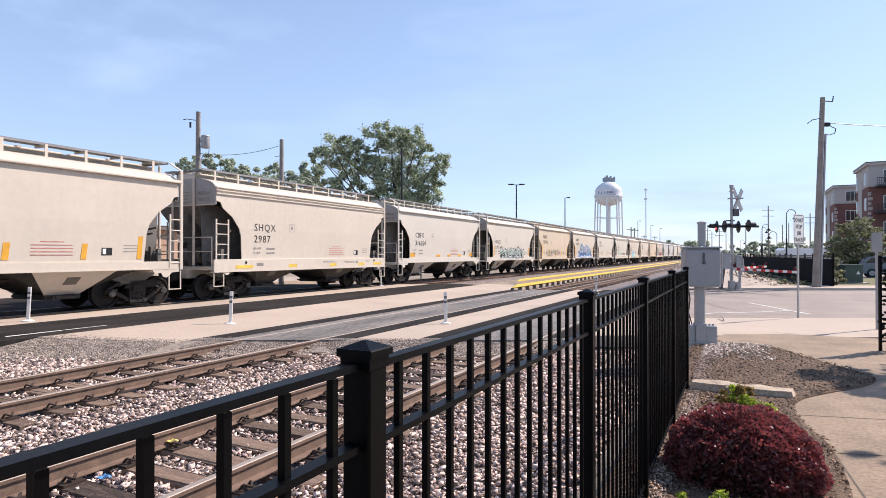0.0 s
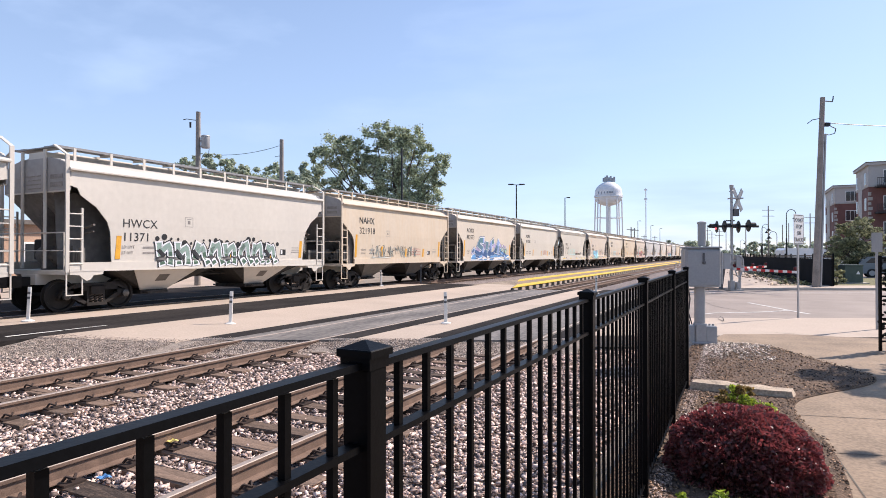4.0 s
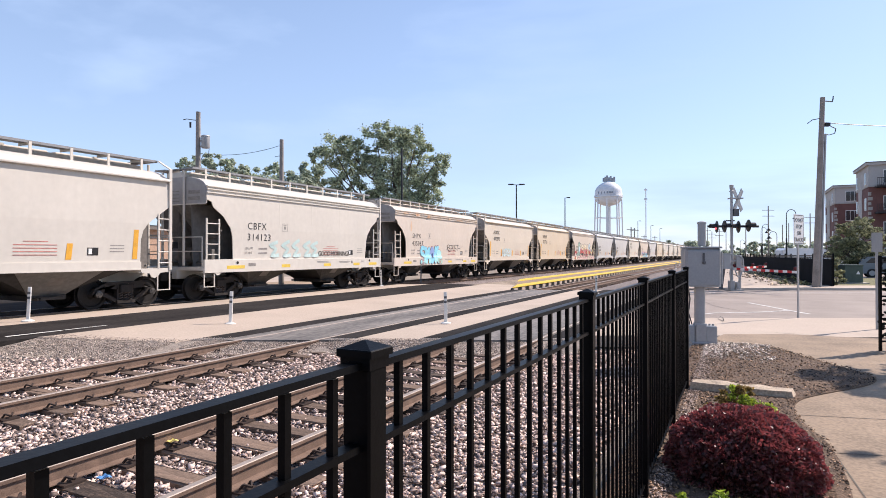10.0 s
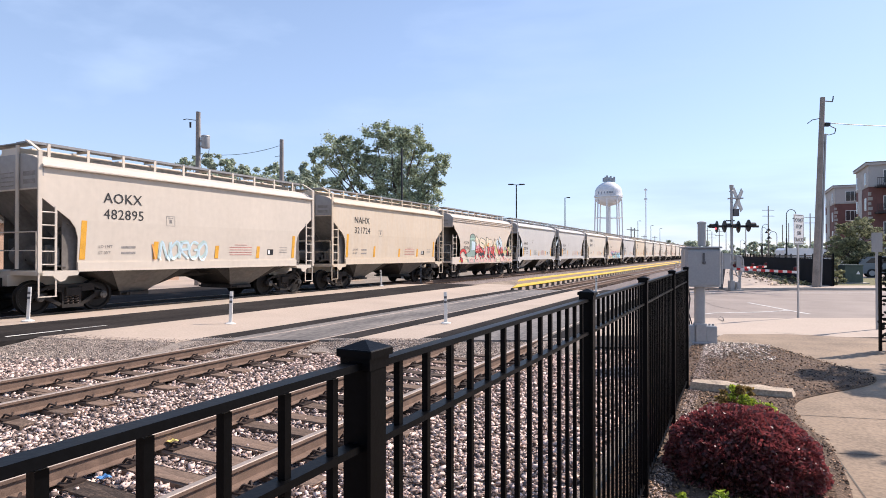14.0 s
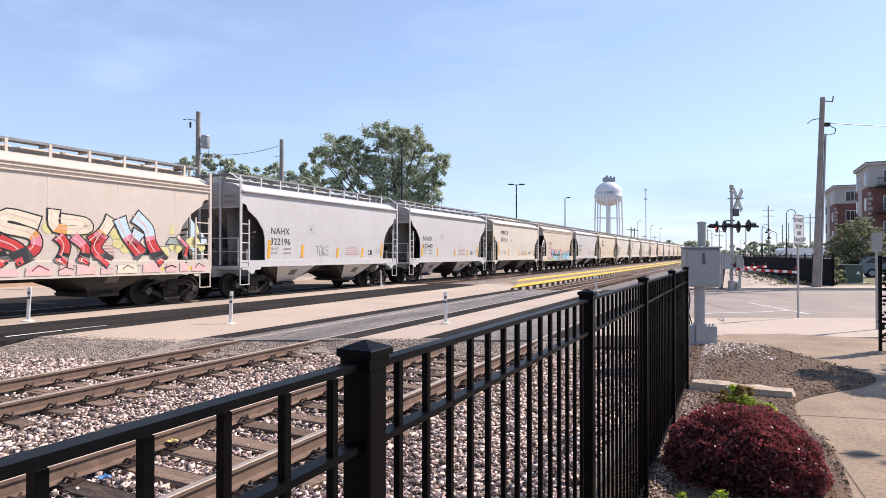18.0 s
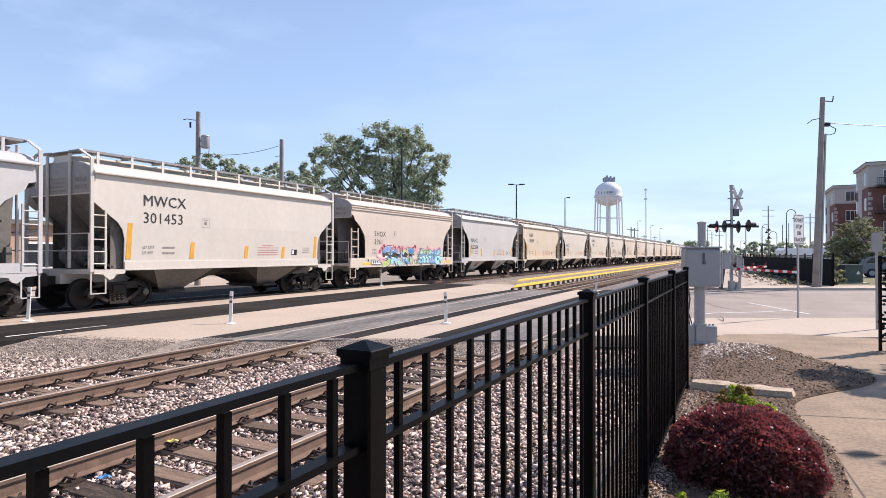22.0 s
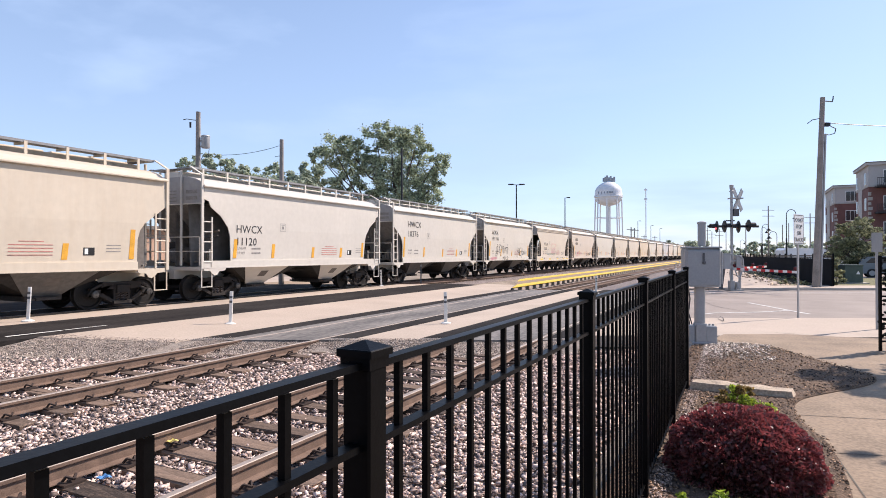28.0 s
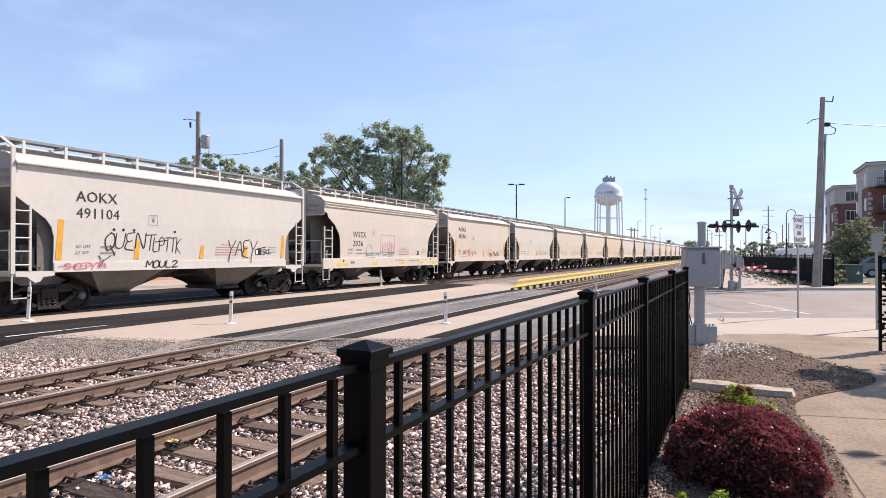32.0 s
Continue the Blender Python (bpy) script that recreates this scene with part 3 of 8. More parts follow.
def arch(z):
    """Half width of a car's body at that height: the sides bow slightly and the roof turns in."""
    pts = [(1.2, 1.53), (1.45, 1.56), (2.6, 1.60), (3.9, 1.60), (4.0, 1.585), (4.12, 1.45), (4.3, 1.0), (4.36, 0.7)]
    for (za, wa), (zb, wb) in zip(pts, pts[1:]):
        if z <= zb:
            return wa + (wb - wa) * max(0, z - za) / (zb - za)
    return 0.7


def side_shape(outline, thick=0.03):
    """A side sheet cut to an outline of (y, z), following the bowed section."""
    s = Shape()
    n = len(outline)
    front = [(arch(z), y, z) for y, z in outline]
    back = [(arch(z) - thick, y, z) for y, z in outline]
    return s.add(front + back, [tuple(range(n)), tuple(range(2 * n - 1, n - 1, -1))] + [(i, n + i, n + (i + 1) % n, (i + 1) % n) for i in range(n)])


def mirrored(shape):
    s = Shape()
    s.v = [(-x, y, z) for x, y, z in shape.v]
    s.f = [tuple(reversed(q)) for q in shape.f]
    s.m = list(shape.m)
    return s


def flipped(shape):
    s = Shape()
    s.v = [(x, -y, z) for x, y, z in shape.v]
    s.f = [tuple(reversed(q)) for q in shape.f]
    s.m = list(shape.m)
    return s


def side_outline(kind):
    """Closed outline of a side sheet: the ends step in below the roof."""
    if kind == "A":
        half = [(4.55, 1.36), (4.55, 2.1), (4.62, 2.38), (4.78, 2.6), (5.58, 3.2), (5.58, 3.97)]
    else:
        half = [(4.25, 1.36), (4.3, 2.0), (4.32, 2.3), (4.42, 2.6), (4.75, 3.0), (5.2, 3.3), (5.3, 3.5), (5.5, 3.55), (5.5, 3.97)]
    left = [(-y, z) for y, z in reversed(half)]
    return half + left


def hopper_car(kind):
    """A two-bay covered hopper wagon; its origin is on the rail top at mid length."""
    car = new("hopper_car")
    painted = []

    def p(name, shape, label="", paint=True, at=None, parent=None, smooth=False, material=None):
        ob = part(name, shape, material or PAINTS["cream"], parent or car, label, at, smooth)
        if paint:
            painted.append(ob.name)
            ob.material_slots[0].link = "OBJECT"
        return ob

    ss = side_shape(side_outline(kind))
    near = p("side_sheet", ss)
    far = p("side_sheet", mirrored(ss))
    # welded seams between the plates of a side
    sm = Shape().add([(arch(z) + dx, dy, z) for z in (2.2, 2.9, 3.75) for dx, dy in ((-0.002, -0.03), (0.0025, -0.008), (0.0025, 0.008), (-0.002, 0.03))],
                     [(r * 4 + i, r * 4 + i + 1, r * 4 + i + 5, r * 4 + i + 4) for r in range(2) for i in range(3)])
    sm_me = sm.mesh("seam", PAINTS["cream"])
    for k in range(-2, 3) if kind == "B" else ():
        p("seam", sm_me, at=(0, k * 2.0 + 0.15, 0), parent=near)
    # eave rail below the roof
    if kind != "B":
        ev = Shape().extrude([(1.575, -5.54, 3.975), (1.70, -5.54, 3.98), (1.705, -5.54, 4.015), (1.63, -5.54, 4.07), (1.54, -5.54, 4.1)], (0, 11.08, 0))
    else:
        ev = Shape()
        for z0 in (3.78, 3.9, 4.0):
            ev.extrude([(1.58, -5.5, z0), (1.648, -5.5, z0 + 0.01), (1.648, -5.5, z0 + 0.035), (1.56, -5.5, z0 + 0.07)], (0, 11.0, 0))
    p("eave_rail", ev)
    p("eave_rail", mirrored(ev))
    # roof
    prof = [(1.6, 3.96), (1.56, 4.06), (1.42, 4.2), (1.15, 4.31), (0.75, 4.39), (0.42, 4.42), (0.36, 4.46), (0.36, 4.58)]
    prof = prof + [(-x, z) for x, z in reversed(prof)]
    rs = Shape()
    n = len(prof)
    rs.v = [(x, y, z) for y in (-5.5, 5.5) for x, z in prof]
    rs.f = [(i, i + 1, n + i + 1, n + i) for i in range(n - 1)] + [tuple(range(n)), tuple(range(2 * n - 1, n - 1, -1))]
    rs.m = [0] * len(rs.f)
    p("roof", rs, smooth=False)
    # end walls: an upright panel, a slope sheet down to the bays, uprights
    for sy in (-1, 1):
        e = Shape()
        y0, y1, y2 = sy * 5.515, sy * 5.5, sy * 3.3
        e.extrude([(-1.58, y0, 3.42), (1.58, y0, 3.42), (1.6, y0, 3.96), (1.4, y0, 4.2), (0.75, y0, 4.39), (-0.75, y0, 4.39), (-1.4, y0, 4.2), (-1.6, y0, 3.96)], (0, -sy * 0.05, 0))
        p("end_panel", e, "weathered end panel with shade in its grey", material=MAT_END, paint=False)
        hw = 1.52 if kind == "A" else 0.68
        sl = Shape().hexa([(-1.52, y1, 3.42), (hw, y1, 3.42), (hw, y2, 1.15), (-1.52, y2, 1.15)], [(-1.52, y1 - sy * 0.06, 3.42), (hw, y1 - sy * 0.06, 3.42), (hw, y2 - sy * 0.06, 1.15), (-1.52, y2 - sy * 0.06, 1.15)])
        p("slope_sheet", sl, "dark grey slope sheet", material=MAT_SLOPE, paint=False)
        fr = Shape().tube((0.55, sy * 5.57, 1.25), (0.55, sy * 5.57, 4.62), 0.045, n=10).tube((-0.55, sy * 5.57, 1.25), (-0.55, sy * 5.57, 4.62), 0.045, n=10)
        fr.box(-1.5, 1.5, min(sy * 5.44, sy * 5.525), max(sy * 5.44, sy * 5.525), 3.4, 3.44)
        p("end_frame", fr, "pale end posts")
        lid = Shape().box(-1.3, -0.75, min(sy * 5.515, sy * 5.53), max(sy * 5.515, sy * 5.53), 3.86, 4.14, bev=0.004)
        p("end_plate", lid, material=MAT_END, paint=False)
        tank = Shape().lathe([(0.1, -1.12), (0.27, -1.08), (0.3, -1.0), (0.3, -0.1), (0.27, -0.02), (0.1, 0.02)], n=18, axis="x", at=(0.35, sy * 4.85, 1.62))
        p("air_reservoir", tank, "dusty grey air reservoir", material=MAT_GRIME, paint=False, smooth=True)
        gear = Shape()
        for q in range(5):
            gear.box(0.55 + 0.17 * q, 0.66 + 0.17 * q, min(sy * 5.05, sy * 4.9), max(sy * 5.05, sy * 4.9), 1.3 + 0.05 * (q % 3), 1.62 + 0.07 * (q * 2 % 5), bev=0.01)
        gear.pipe([(0.5, sy * 5.1, 1.32), (0.9, sy * 5.18, 1.4), (1.25, sy * 5.12, 1.36), (1.45, sy * 4.8, 1.3)], 0.03).pipe([(1.1, sy * 5.1, 1.3), (1.15, sy * 5.1, 1.7), (0.95, sy * 5.0, 1.78)], 0.022)
        p("brake_valve", gear, "grey brake valve with pipes", material=MAT_CHEEK, paint=False)
        arm = Shape().tube((0.5, sy * 4.6, 2.35), (1.5, sy * 4.75, 2.5), 0.035, n=8).tube((0.5, sy * 4.6, 2.2), (1.4, sy * 4.7, 2.32), 0.03, n=8)
        p("brake_lever", arm, material=MAT_GRIME, paint=False)
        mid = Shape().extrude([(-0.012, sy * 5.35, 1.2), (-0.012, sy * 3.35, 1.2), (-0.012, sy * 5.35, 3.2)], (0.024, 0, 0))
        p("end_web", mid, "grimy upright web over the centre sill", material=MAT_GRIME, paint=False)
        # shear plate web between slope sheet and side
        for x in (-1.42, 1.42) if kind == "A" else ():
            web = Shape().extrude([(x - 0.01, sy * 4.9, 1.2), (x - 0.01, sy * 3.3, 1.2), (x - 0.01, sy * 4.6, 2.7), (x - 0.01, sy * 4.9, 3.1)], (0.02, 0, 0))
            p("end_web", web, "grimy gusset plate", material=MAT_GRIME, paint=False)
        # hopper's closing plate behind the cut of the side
        # the recess plate's dark grey stands for shade inside the opening
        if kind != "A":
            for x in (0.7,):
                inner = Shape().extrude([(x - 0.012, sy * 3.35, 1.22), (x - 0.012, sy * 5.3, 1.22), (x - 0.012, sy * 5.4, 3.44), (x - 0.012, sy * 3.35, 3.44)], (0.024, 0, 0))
                p("end_web", inner, "recess plate in a shaded grey", material=MAT_PLATE, paint=False)
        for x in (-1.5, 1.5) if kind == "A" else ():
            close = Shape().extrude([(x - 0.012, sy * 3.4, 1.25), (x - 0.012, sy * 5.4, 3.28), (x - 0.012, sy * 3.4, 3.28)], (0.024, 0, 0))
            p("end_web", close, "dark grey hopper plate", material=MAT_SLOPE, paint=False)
        sill = Shape().box(-1.56, 1.56, min(sy * 5.62, sy * 4.5), max(sy * 5.62, sy * 4.5), 1.08, 1.2, bev=0.01)
        sill.box(-0.35, 0.35, min(sy * 5.7, sy * 3.0), max(sy * 5.7, sy * 3.0), 0.78, 1.08)
        p("end_platform", sill, "white end platform")
        rail = Shape()
        rail.pipe([(-1.5, sy * 5.6, 1.2), (-1.5, sy * 5.6, 2.25), (1.5, sy * 5.6, 2.25), (1.5, sy * 5.6, 1.2)], 0.02)
        rail.tube((-1.5, sy * 5.6, 1.75), (1.5, sy * 5.6, 1.75), 0.016, n=6)
        p("end_handrail", rail)
        part("coupler", COUPLER_ME, None, car, at=pose(0, sy * 5.92, 0.88, 0, 0, 0 if sy > 0 else 180))
        part("end_walkway", Shape().box(-0.98, 0.98, min(sy * 5.58, sy * 5.2), max(sy * 5.58, sy * 5.2), 4.66, 4.688), MAT_BOARD, car, "grey grating end walkway")
        brk = Shape().box(-1.0, -0.35, min(sy * 5.02, sy * 4.7), max(sy * 5.02, sy * 4.7), 1.5, 2.1, bev=0.05).tube((0.5, sy * 4.75, 1.6), (0.5, sy * 4.25, 1.6), 0.2, n=12).tube((0.1, sy * 5.1, 1.5), (1.3, sy * 4.3, 1.35), 0.04, n=6)
        part("brake_gear", brk, MAT_TRUCK, car)
    # sills
    for sx in (-1, 1):
        if kind != "B":
            e_ = 4.55 if kind == "A" else 5.5
            si = Shape().extrude([(1.53, -e_, 1.2), (1.6, -e_, 1.2), (1.6, -e_, 1.42), (1.53, -e_, 1.42)], (0, 2 * e_, 0)).box(1.42, 1.62, -e_, e_, 1.165, 1.2)
        else:
            si = Shape().box(1.53, 1.62, -5.6, 5.6, 1.02, 1.46, bev=0.008).box(1.42, 1.63, -5.6, 5.6, 1.0, 1.022)
        p("side_sill", si if sx > 0 else mirrored(si))
    # bays
    for yb in (-2.25, 2.25):
        b = Shape()
        top = [(-1.5, yb - 1.95, 1.22), (1.5, yb - 1.95, 1.22), (1.5, yb + 1.95, 1.22), (-1.5, yb + 1.95, 1.22)]
        mid = [(-0.75, yb - 0.38, 0.5), (0.75, yb - 0.38, 0.5), (0.75, yb + 0.38, 0.5), (-0.75, yb + 0.38, 0.5)]
        b.hexa(mid, top)
        # bay slopes coloured black in place of underside shade
        bay = p("hopper_bay", b, "slope-sided discharge bay, black for its shade", material=MAT_UNDER, paint=False)
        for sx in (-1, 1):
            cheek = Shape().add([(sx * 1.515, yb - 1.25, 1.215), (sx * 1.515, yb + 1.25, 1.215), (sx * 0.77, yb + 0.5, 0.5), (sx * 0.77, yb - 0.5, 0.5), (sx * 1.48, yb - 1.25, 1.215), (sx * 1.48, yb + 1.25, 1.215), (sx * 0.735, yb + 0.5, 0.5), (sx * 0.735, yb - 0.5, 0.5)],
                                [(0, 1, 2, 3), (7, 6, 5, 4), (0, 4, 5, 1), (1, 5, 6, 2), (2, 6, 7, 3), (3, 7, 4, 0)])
            # cheeks of kinds A and B have under-sill shade in their colour
            p("bay_cheek", cheek, "side plate of the bay", parent=bay, paint=kind in "CD", material={"A": MAT_CHEEK, "B": MAT_BAY}.get(kind))
        g = Shape().box(-0.8, 0.8, yb - 0.5, yb + 0.5, 0.36, 0.5, bev=0.01).tube((-1.0, yb - 0.4, 0.42), (1.05, yb - 0.4, 0.42), 0.035).box(0.8, 1.0, yb - 0.3, yb + 0.35, 0.38, 0.46)
        part("outlet_gate", g, MAT_UNDER, bay)
        for y_ in (yb,):
            lo_, hi_ = 0.78, 1.0
            xa_, xb_ = 0.77 + 0.745 * (lo_ - 0.5) / 0.715 + 0.006, 0.77 + 0.745 * (hi_ - 0.5) / 0.715 + 0.006
            part("bay_stencil", Shape().add([(xa_, y_ - 0.2, lo_), (xa_, y_ + 0.2, lo_), (xb_, y_ + 0.22, hi_), (xb_, y_ - 0.18, hi_)], [(0, 1, 2, 3)]), MAT_GRIME, bay, "dark stencilled mark")
    cs = Shape().box(-0.2, 0.2, -4.6, 4.6, 0.85, 1.18).tube((0.7, -3.6, 0.95), (0.7, 3.6, 0.95), 0.03)
    part("centre_sill", cs, MAT_UNDER, car)
    # trucks
    for sy in (-1, 1):
        tr = part("truck", BOLSTER_ME, None, car, at=pose(0, sy * 4.4, 0.457))
        for sx in (-1, 1):
            part("side_frame", SIDE_FRAME_ME, None, tr, at=pose(sx * 1.0, 0, 0.0))
            for y_ in (-0.14, 0.0, 0.14):
                part("spring", SPRING_ME, None, tr, at=(sx * 1.05, y_, 0.0))
        for wy in (-0.889, 0.889):
            part("wheelset", WHEELSET_ME, None, tr, at=(0, wy, 0))
    # running boards, their brackets, hatches
    for sx in (-1, 1):
        rb = Shape().extrude([(sx * 0.45, -5.55, 4.69), (sx * 0.958, -5.55, 4.69), (sx * 0.958, -5.55, 4.66), (sx * 0.982, -5.55, 4.66), (sx * 0.982, -5.55, 4.73), (sx * 0.958, -5.55, 4.73), (sx * 0.958, -5.55, 4.715), (sx * 0.45, -5.55, 4.715)], (0, 11.1, 0))
        part("running_board", rb, MAT_BOARD, car, "grey grating roof walkway")
        br = Shape().box(-0.012, 0.012, -0.04, 0.04, 4.34, 4.7).extrude([(0, -0.01, 4.69), (-sx * 0.55, -0.01, 4.69), (-sx * 0.55, -0.01, 4.62), (0, -0.01, 4.6)], (0, 0.02, 0))
        br_me = br.mesh("walkway_bracket", PAINTS["cream"])
        for k in range(10):
            p("walkway_bracket", br_me, at=(sx * 0.985, -5.0 + k * 10.0 / 9, 0))
    for k in range(4):
        h = Shape().box(-0.33, 0.33, -1.2, 1.2, 4.57, 4.63, bev=0.02).box(-0.36, 0.36, -0.05, 0.05, 4.6, 4.66)
        p("hatch_cover", h, at=(0, -3.9 + 2.6 * k, 0))
    # ladders at the corners, and stirrups below
    for sx in (-1, 1):
        for sy in (-1, 1):
            if kind != "B":
                post = Shape().box(-0.025, 0.025, -0.05, 0.05, 1.15, 4.4)
                post.hexa([(-0.025, -0.05, 4.4), (0.025, -0.05, 4.4), (0.025, 0.05, 4.4), (-0.025, 0.05, 4.4)], [(-0.6 * sx - 0.03, -0.05, 4.72), (-0.6 * sx + 0.03, -0.05, 4.72), (-0.6 * sx + 0.03, 0.05, 4.72), (-0.6 * sx - 0.03, 0.05, 4.72)])
                p("corner_post", post, at=(sx * 1.61, sy * 5.58, 0))
                lad = ladder_shape(0.42, 1.2, 2.95, 5)
                p("ladder", lad, at=(sx * 1.6, sy * 5.58 if sy < 0 else 5.16, 0))
            else:
                lad = ladder_shape(0.55, 1.46, 2.9, 4)
                p("ladder", lad, at=(sx * 1.6, sy * 5.5 if sy < 0 else 4.95, 0))
                if sy > 0:
                    post = Shape().box(-0.025, 0.025, -0.045, 0.045, 1.15, 4.5)
                    p("corner_post", post, at=(sx * 1.6, 5.56, 0))
            p("stirrup", stirrup_shape(0.44, 1.14, 0.62), at=(sx * 1.58, sy * 5.58 if sy < 0 else 5.14, 0))
            pl = Shape().extrude([(0, -0.55, 1.2), (0, 0.45, 1.2), (0, 0.38, 1.07), (0, 0.12, 1.05), (0, 0.04, 0.93), (0, -0.08, 0.9), (0, -0.2, 0.98), (0, -0.28, 1.06), (0, -0.55, 1.08)], (0.03, 0, 0))
            p("roping_lug", pl if sy < 0 else flipped(pl), at=(sx * 1.58, sy * 4.95, 0))
    # reflective stripes and stencils on the near side
    def plate(name, y0, y1, z0, z1, material, label="", lean=0.0, off=0.004):
        q = Shape().hexa([(arch(z0) - 0.002, y0, z0), (arch(z0) - 0.002, y1, z0), (arch(z0) + off, y1, z0), (arch(z0) + off, y0, z0)],
                         [(arch(z1) - 0.002, y0 + lean, z1), (arch(z1) - 0.002, y1 + lean, z1), (arch(z1) + off, y1 + lean, z1), (arch(z1) + off, y0 + lean, z1)])
        part(name, q, material, car, label)

    if kind == "B":
        for y0, y1 in ((-4.6, -3.75), (-1.75, -1.25), (0.95, 1.45), (3.2, 3.7), (4.5, 5.2)):
            part("reflective_stripe", Shape().box(1.6, 1.625, y0, y1, 1.12, 1.24), MAT_STRIPE_YELLOW, car, "yellow reflective stripe")
    elif kind == "D":
        for y, w_, z1 in ((-3.95, 0.26, 1.73), (-0.75, 0.25, 1.63), (0.75, 0.22, 1.63), (2.3, 0.22, 1.63), (4.1, 0.2, 1.73)):
            plate("reflective_stripe", y - w_, y + w_, 1.5, z1, MAT_STRIPE, "orange reflective stripe")
    else:
        for y, z1 in ((-4.42 if kind == "A" else -4.08, 2.6 if kind == "A" else 2.2), (-2.1, 2.05), (0.35, 1.95), (2.35, 1.95), (4.35 if kind == "A" else 4.08, 2.4 if kind == "A" else 2.2)):
            plate("reflective_stripe", y - 0.08, y + 0.08, 1.5, z1, MAT_STRIPE, "orange reflective stripe", 0.04)
    if kind == "B":
        bits = Shape()
        for y0, y1, z0, z1 in ((-3.55, -3.2, 1.2, 1.32), (0.5, 1.3, 1.33, 1.345), (0.5, 1.45, 1.29, 1.305), (2.05, 2.9, 1.3, 1.325), (2.1, 2.8, 1.26, 1.275), (3.85, 4.1, 1.3, 1.33), (3.0, 3.12, 1.22, 1.34)):
            bits.box(1.615, 1.628, y0, y1, z0, z1)
        part("stencil_lines", bits, MAT_STENCIL, car, "small grey sill markings")
        for y in (-4.1, 4.55):
            part("lift_eye", Shape().lathe([(0.02, 1.618), (0.055, 1.63), (0.05, 1.634)], n=12, axis="x", at=(0, y, 1.34)), MAT_TRUCK, car)
    dy = 0.25 if kind == "B" else 0.0
    st = Shape()
    for r_, body in enumerate(("LD LMT", "LT WT")):
        lt = text_shape(body, 0.125)
        lt.materials.append(MAT_STENCIL)
        part("lettering", lt, None, car, "small grey stencilled letters", at=pose(arch(1.8) + 0.005, -3.95 + dy, 1.83 - 0.17 * r_))
    for r_, (y0, y1) in enumerate(((-3.25, -2.78), (-3.25, -2.78))):
        z_ = 1.83 - 0.17 * r_
        st.add([(arch(z_) + 0.004, y0 + dy, z_), (arch(z_) + 0.004, y1 + dy, z_), (arch(z_) + 0.004, y1 + dy, z_ + 0.07), (arch(z_) + 0.004, y0 + dy, z_ + 0.055)], [(0, 1, 2, 3)])
    for j in range(3):
        z_ = 1.72 + 0.09 * j
        st.add([(arch(z_) + 0.004, 3.55, z_), (arch(z_) + 0.004, 4.0, z_), (arch(z_) + 0.004, 4.0, z_ + 0.022), (arch(z_) + 0.004, 3.55, z_ + 0.022)], [(0, 1, 2, 3)])
    part("stencil_lines", st, MAT_STENCIL, car, "small grey stencil lines")
    rd = Shape()
    for j in range(5):
        z_ = 1.62 + 0.09 * j
        w_ = 0.55 - 0.08 * (j == 4) * 3
        rd.add([(arch(z_) + 0.004, 1.5 - w_, z_), (arch(z_) + 0.004, 1.5 + w_, z_), (arch(z_) + 0.004, 1.5 + w_, z_ + 0.022), (arch(z_) + 0.004, 1.5 - w_, z_ + 0.022)], [(0, 1, 2, 3)])
    part("stencil_lines", rd, MAT_STENCIL_RED, car, "small red stencil lines")
    sq = Shape()
    zs, ys, h_ = 2.72, -1.55, 0.16
    for ya, yb, za, zb in ((-h_, h_, -h_, -h_ + 0.012), (-h_, h_, h_ - 0.012, h_), (-h_, -h_ + 0.012, -h_, h_), (h_ - 0.012, h_, -h_, h_), (-0.05, 0.05, -0.07, 0.05), (-0.09, 0.09, 0.09, 0.11)):
        sq.add([(arch(zs) + 0.004, ys + ya, zs + za), (arch(zs) + 0.004, ys + yb, zs + za), (arch(zs) + 0.004, ys + yb, zs + zb), (arch(zs) + 0.004, ys + ya, zs + zb)], [(0, 1, 2, 3)])
    part("clearance_plate", sq, MAT_STENCIL, car, "small square stencil")
    plate("data_block", 2.88, 3.2, 1.62, 1.84, MAT_BLACK, "black inspection stencil")
    plate("data_window", 2.91, 3.01, 1.65, 1.81, MAT_WHITE, off=0.008)
    en = Shape()
    for j in range(2):
        en.box(0.72, 1.28, -5.524, -5.51, 3.78 - 0.22 * j, 3.9 - 0.22 * j)
    for j in range(4):
        en.box(-0.35 - 0.1 * (j % 2), 0.25, -5.524, -5.51, 3.52 + 0.12 * j, 3.55 + 0.12 * j)
    part("stencil_lines", en, MAT_STENCIL, car, "dark end stencil")
    return car, painted


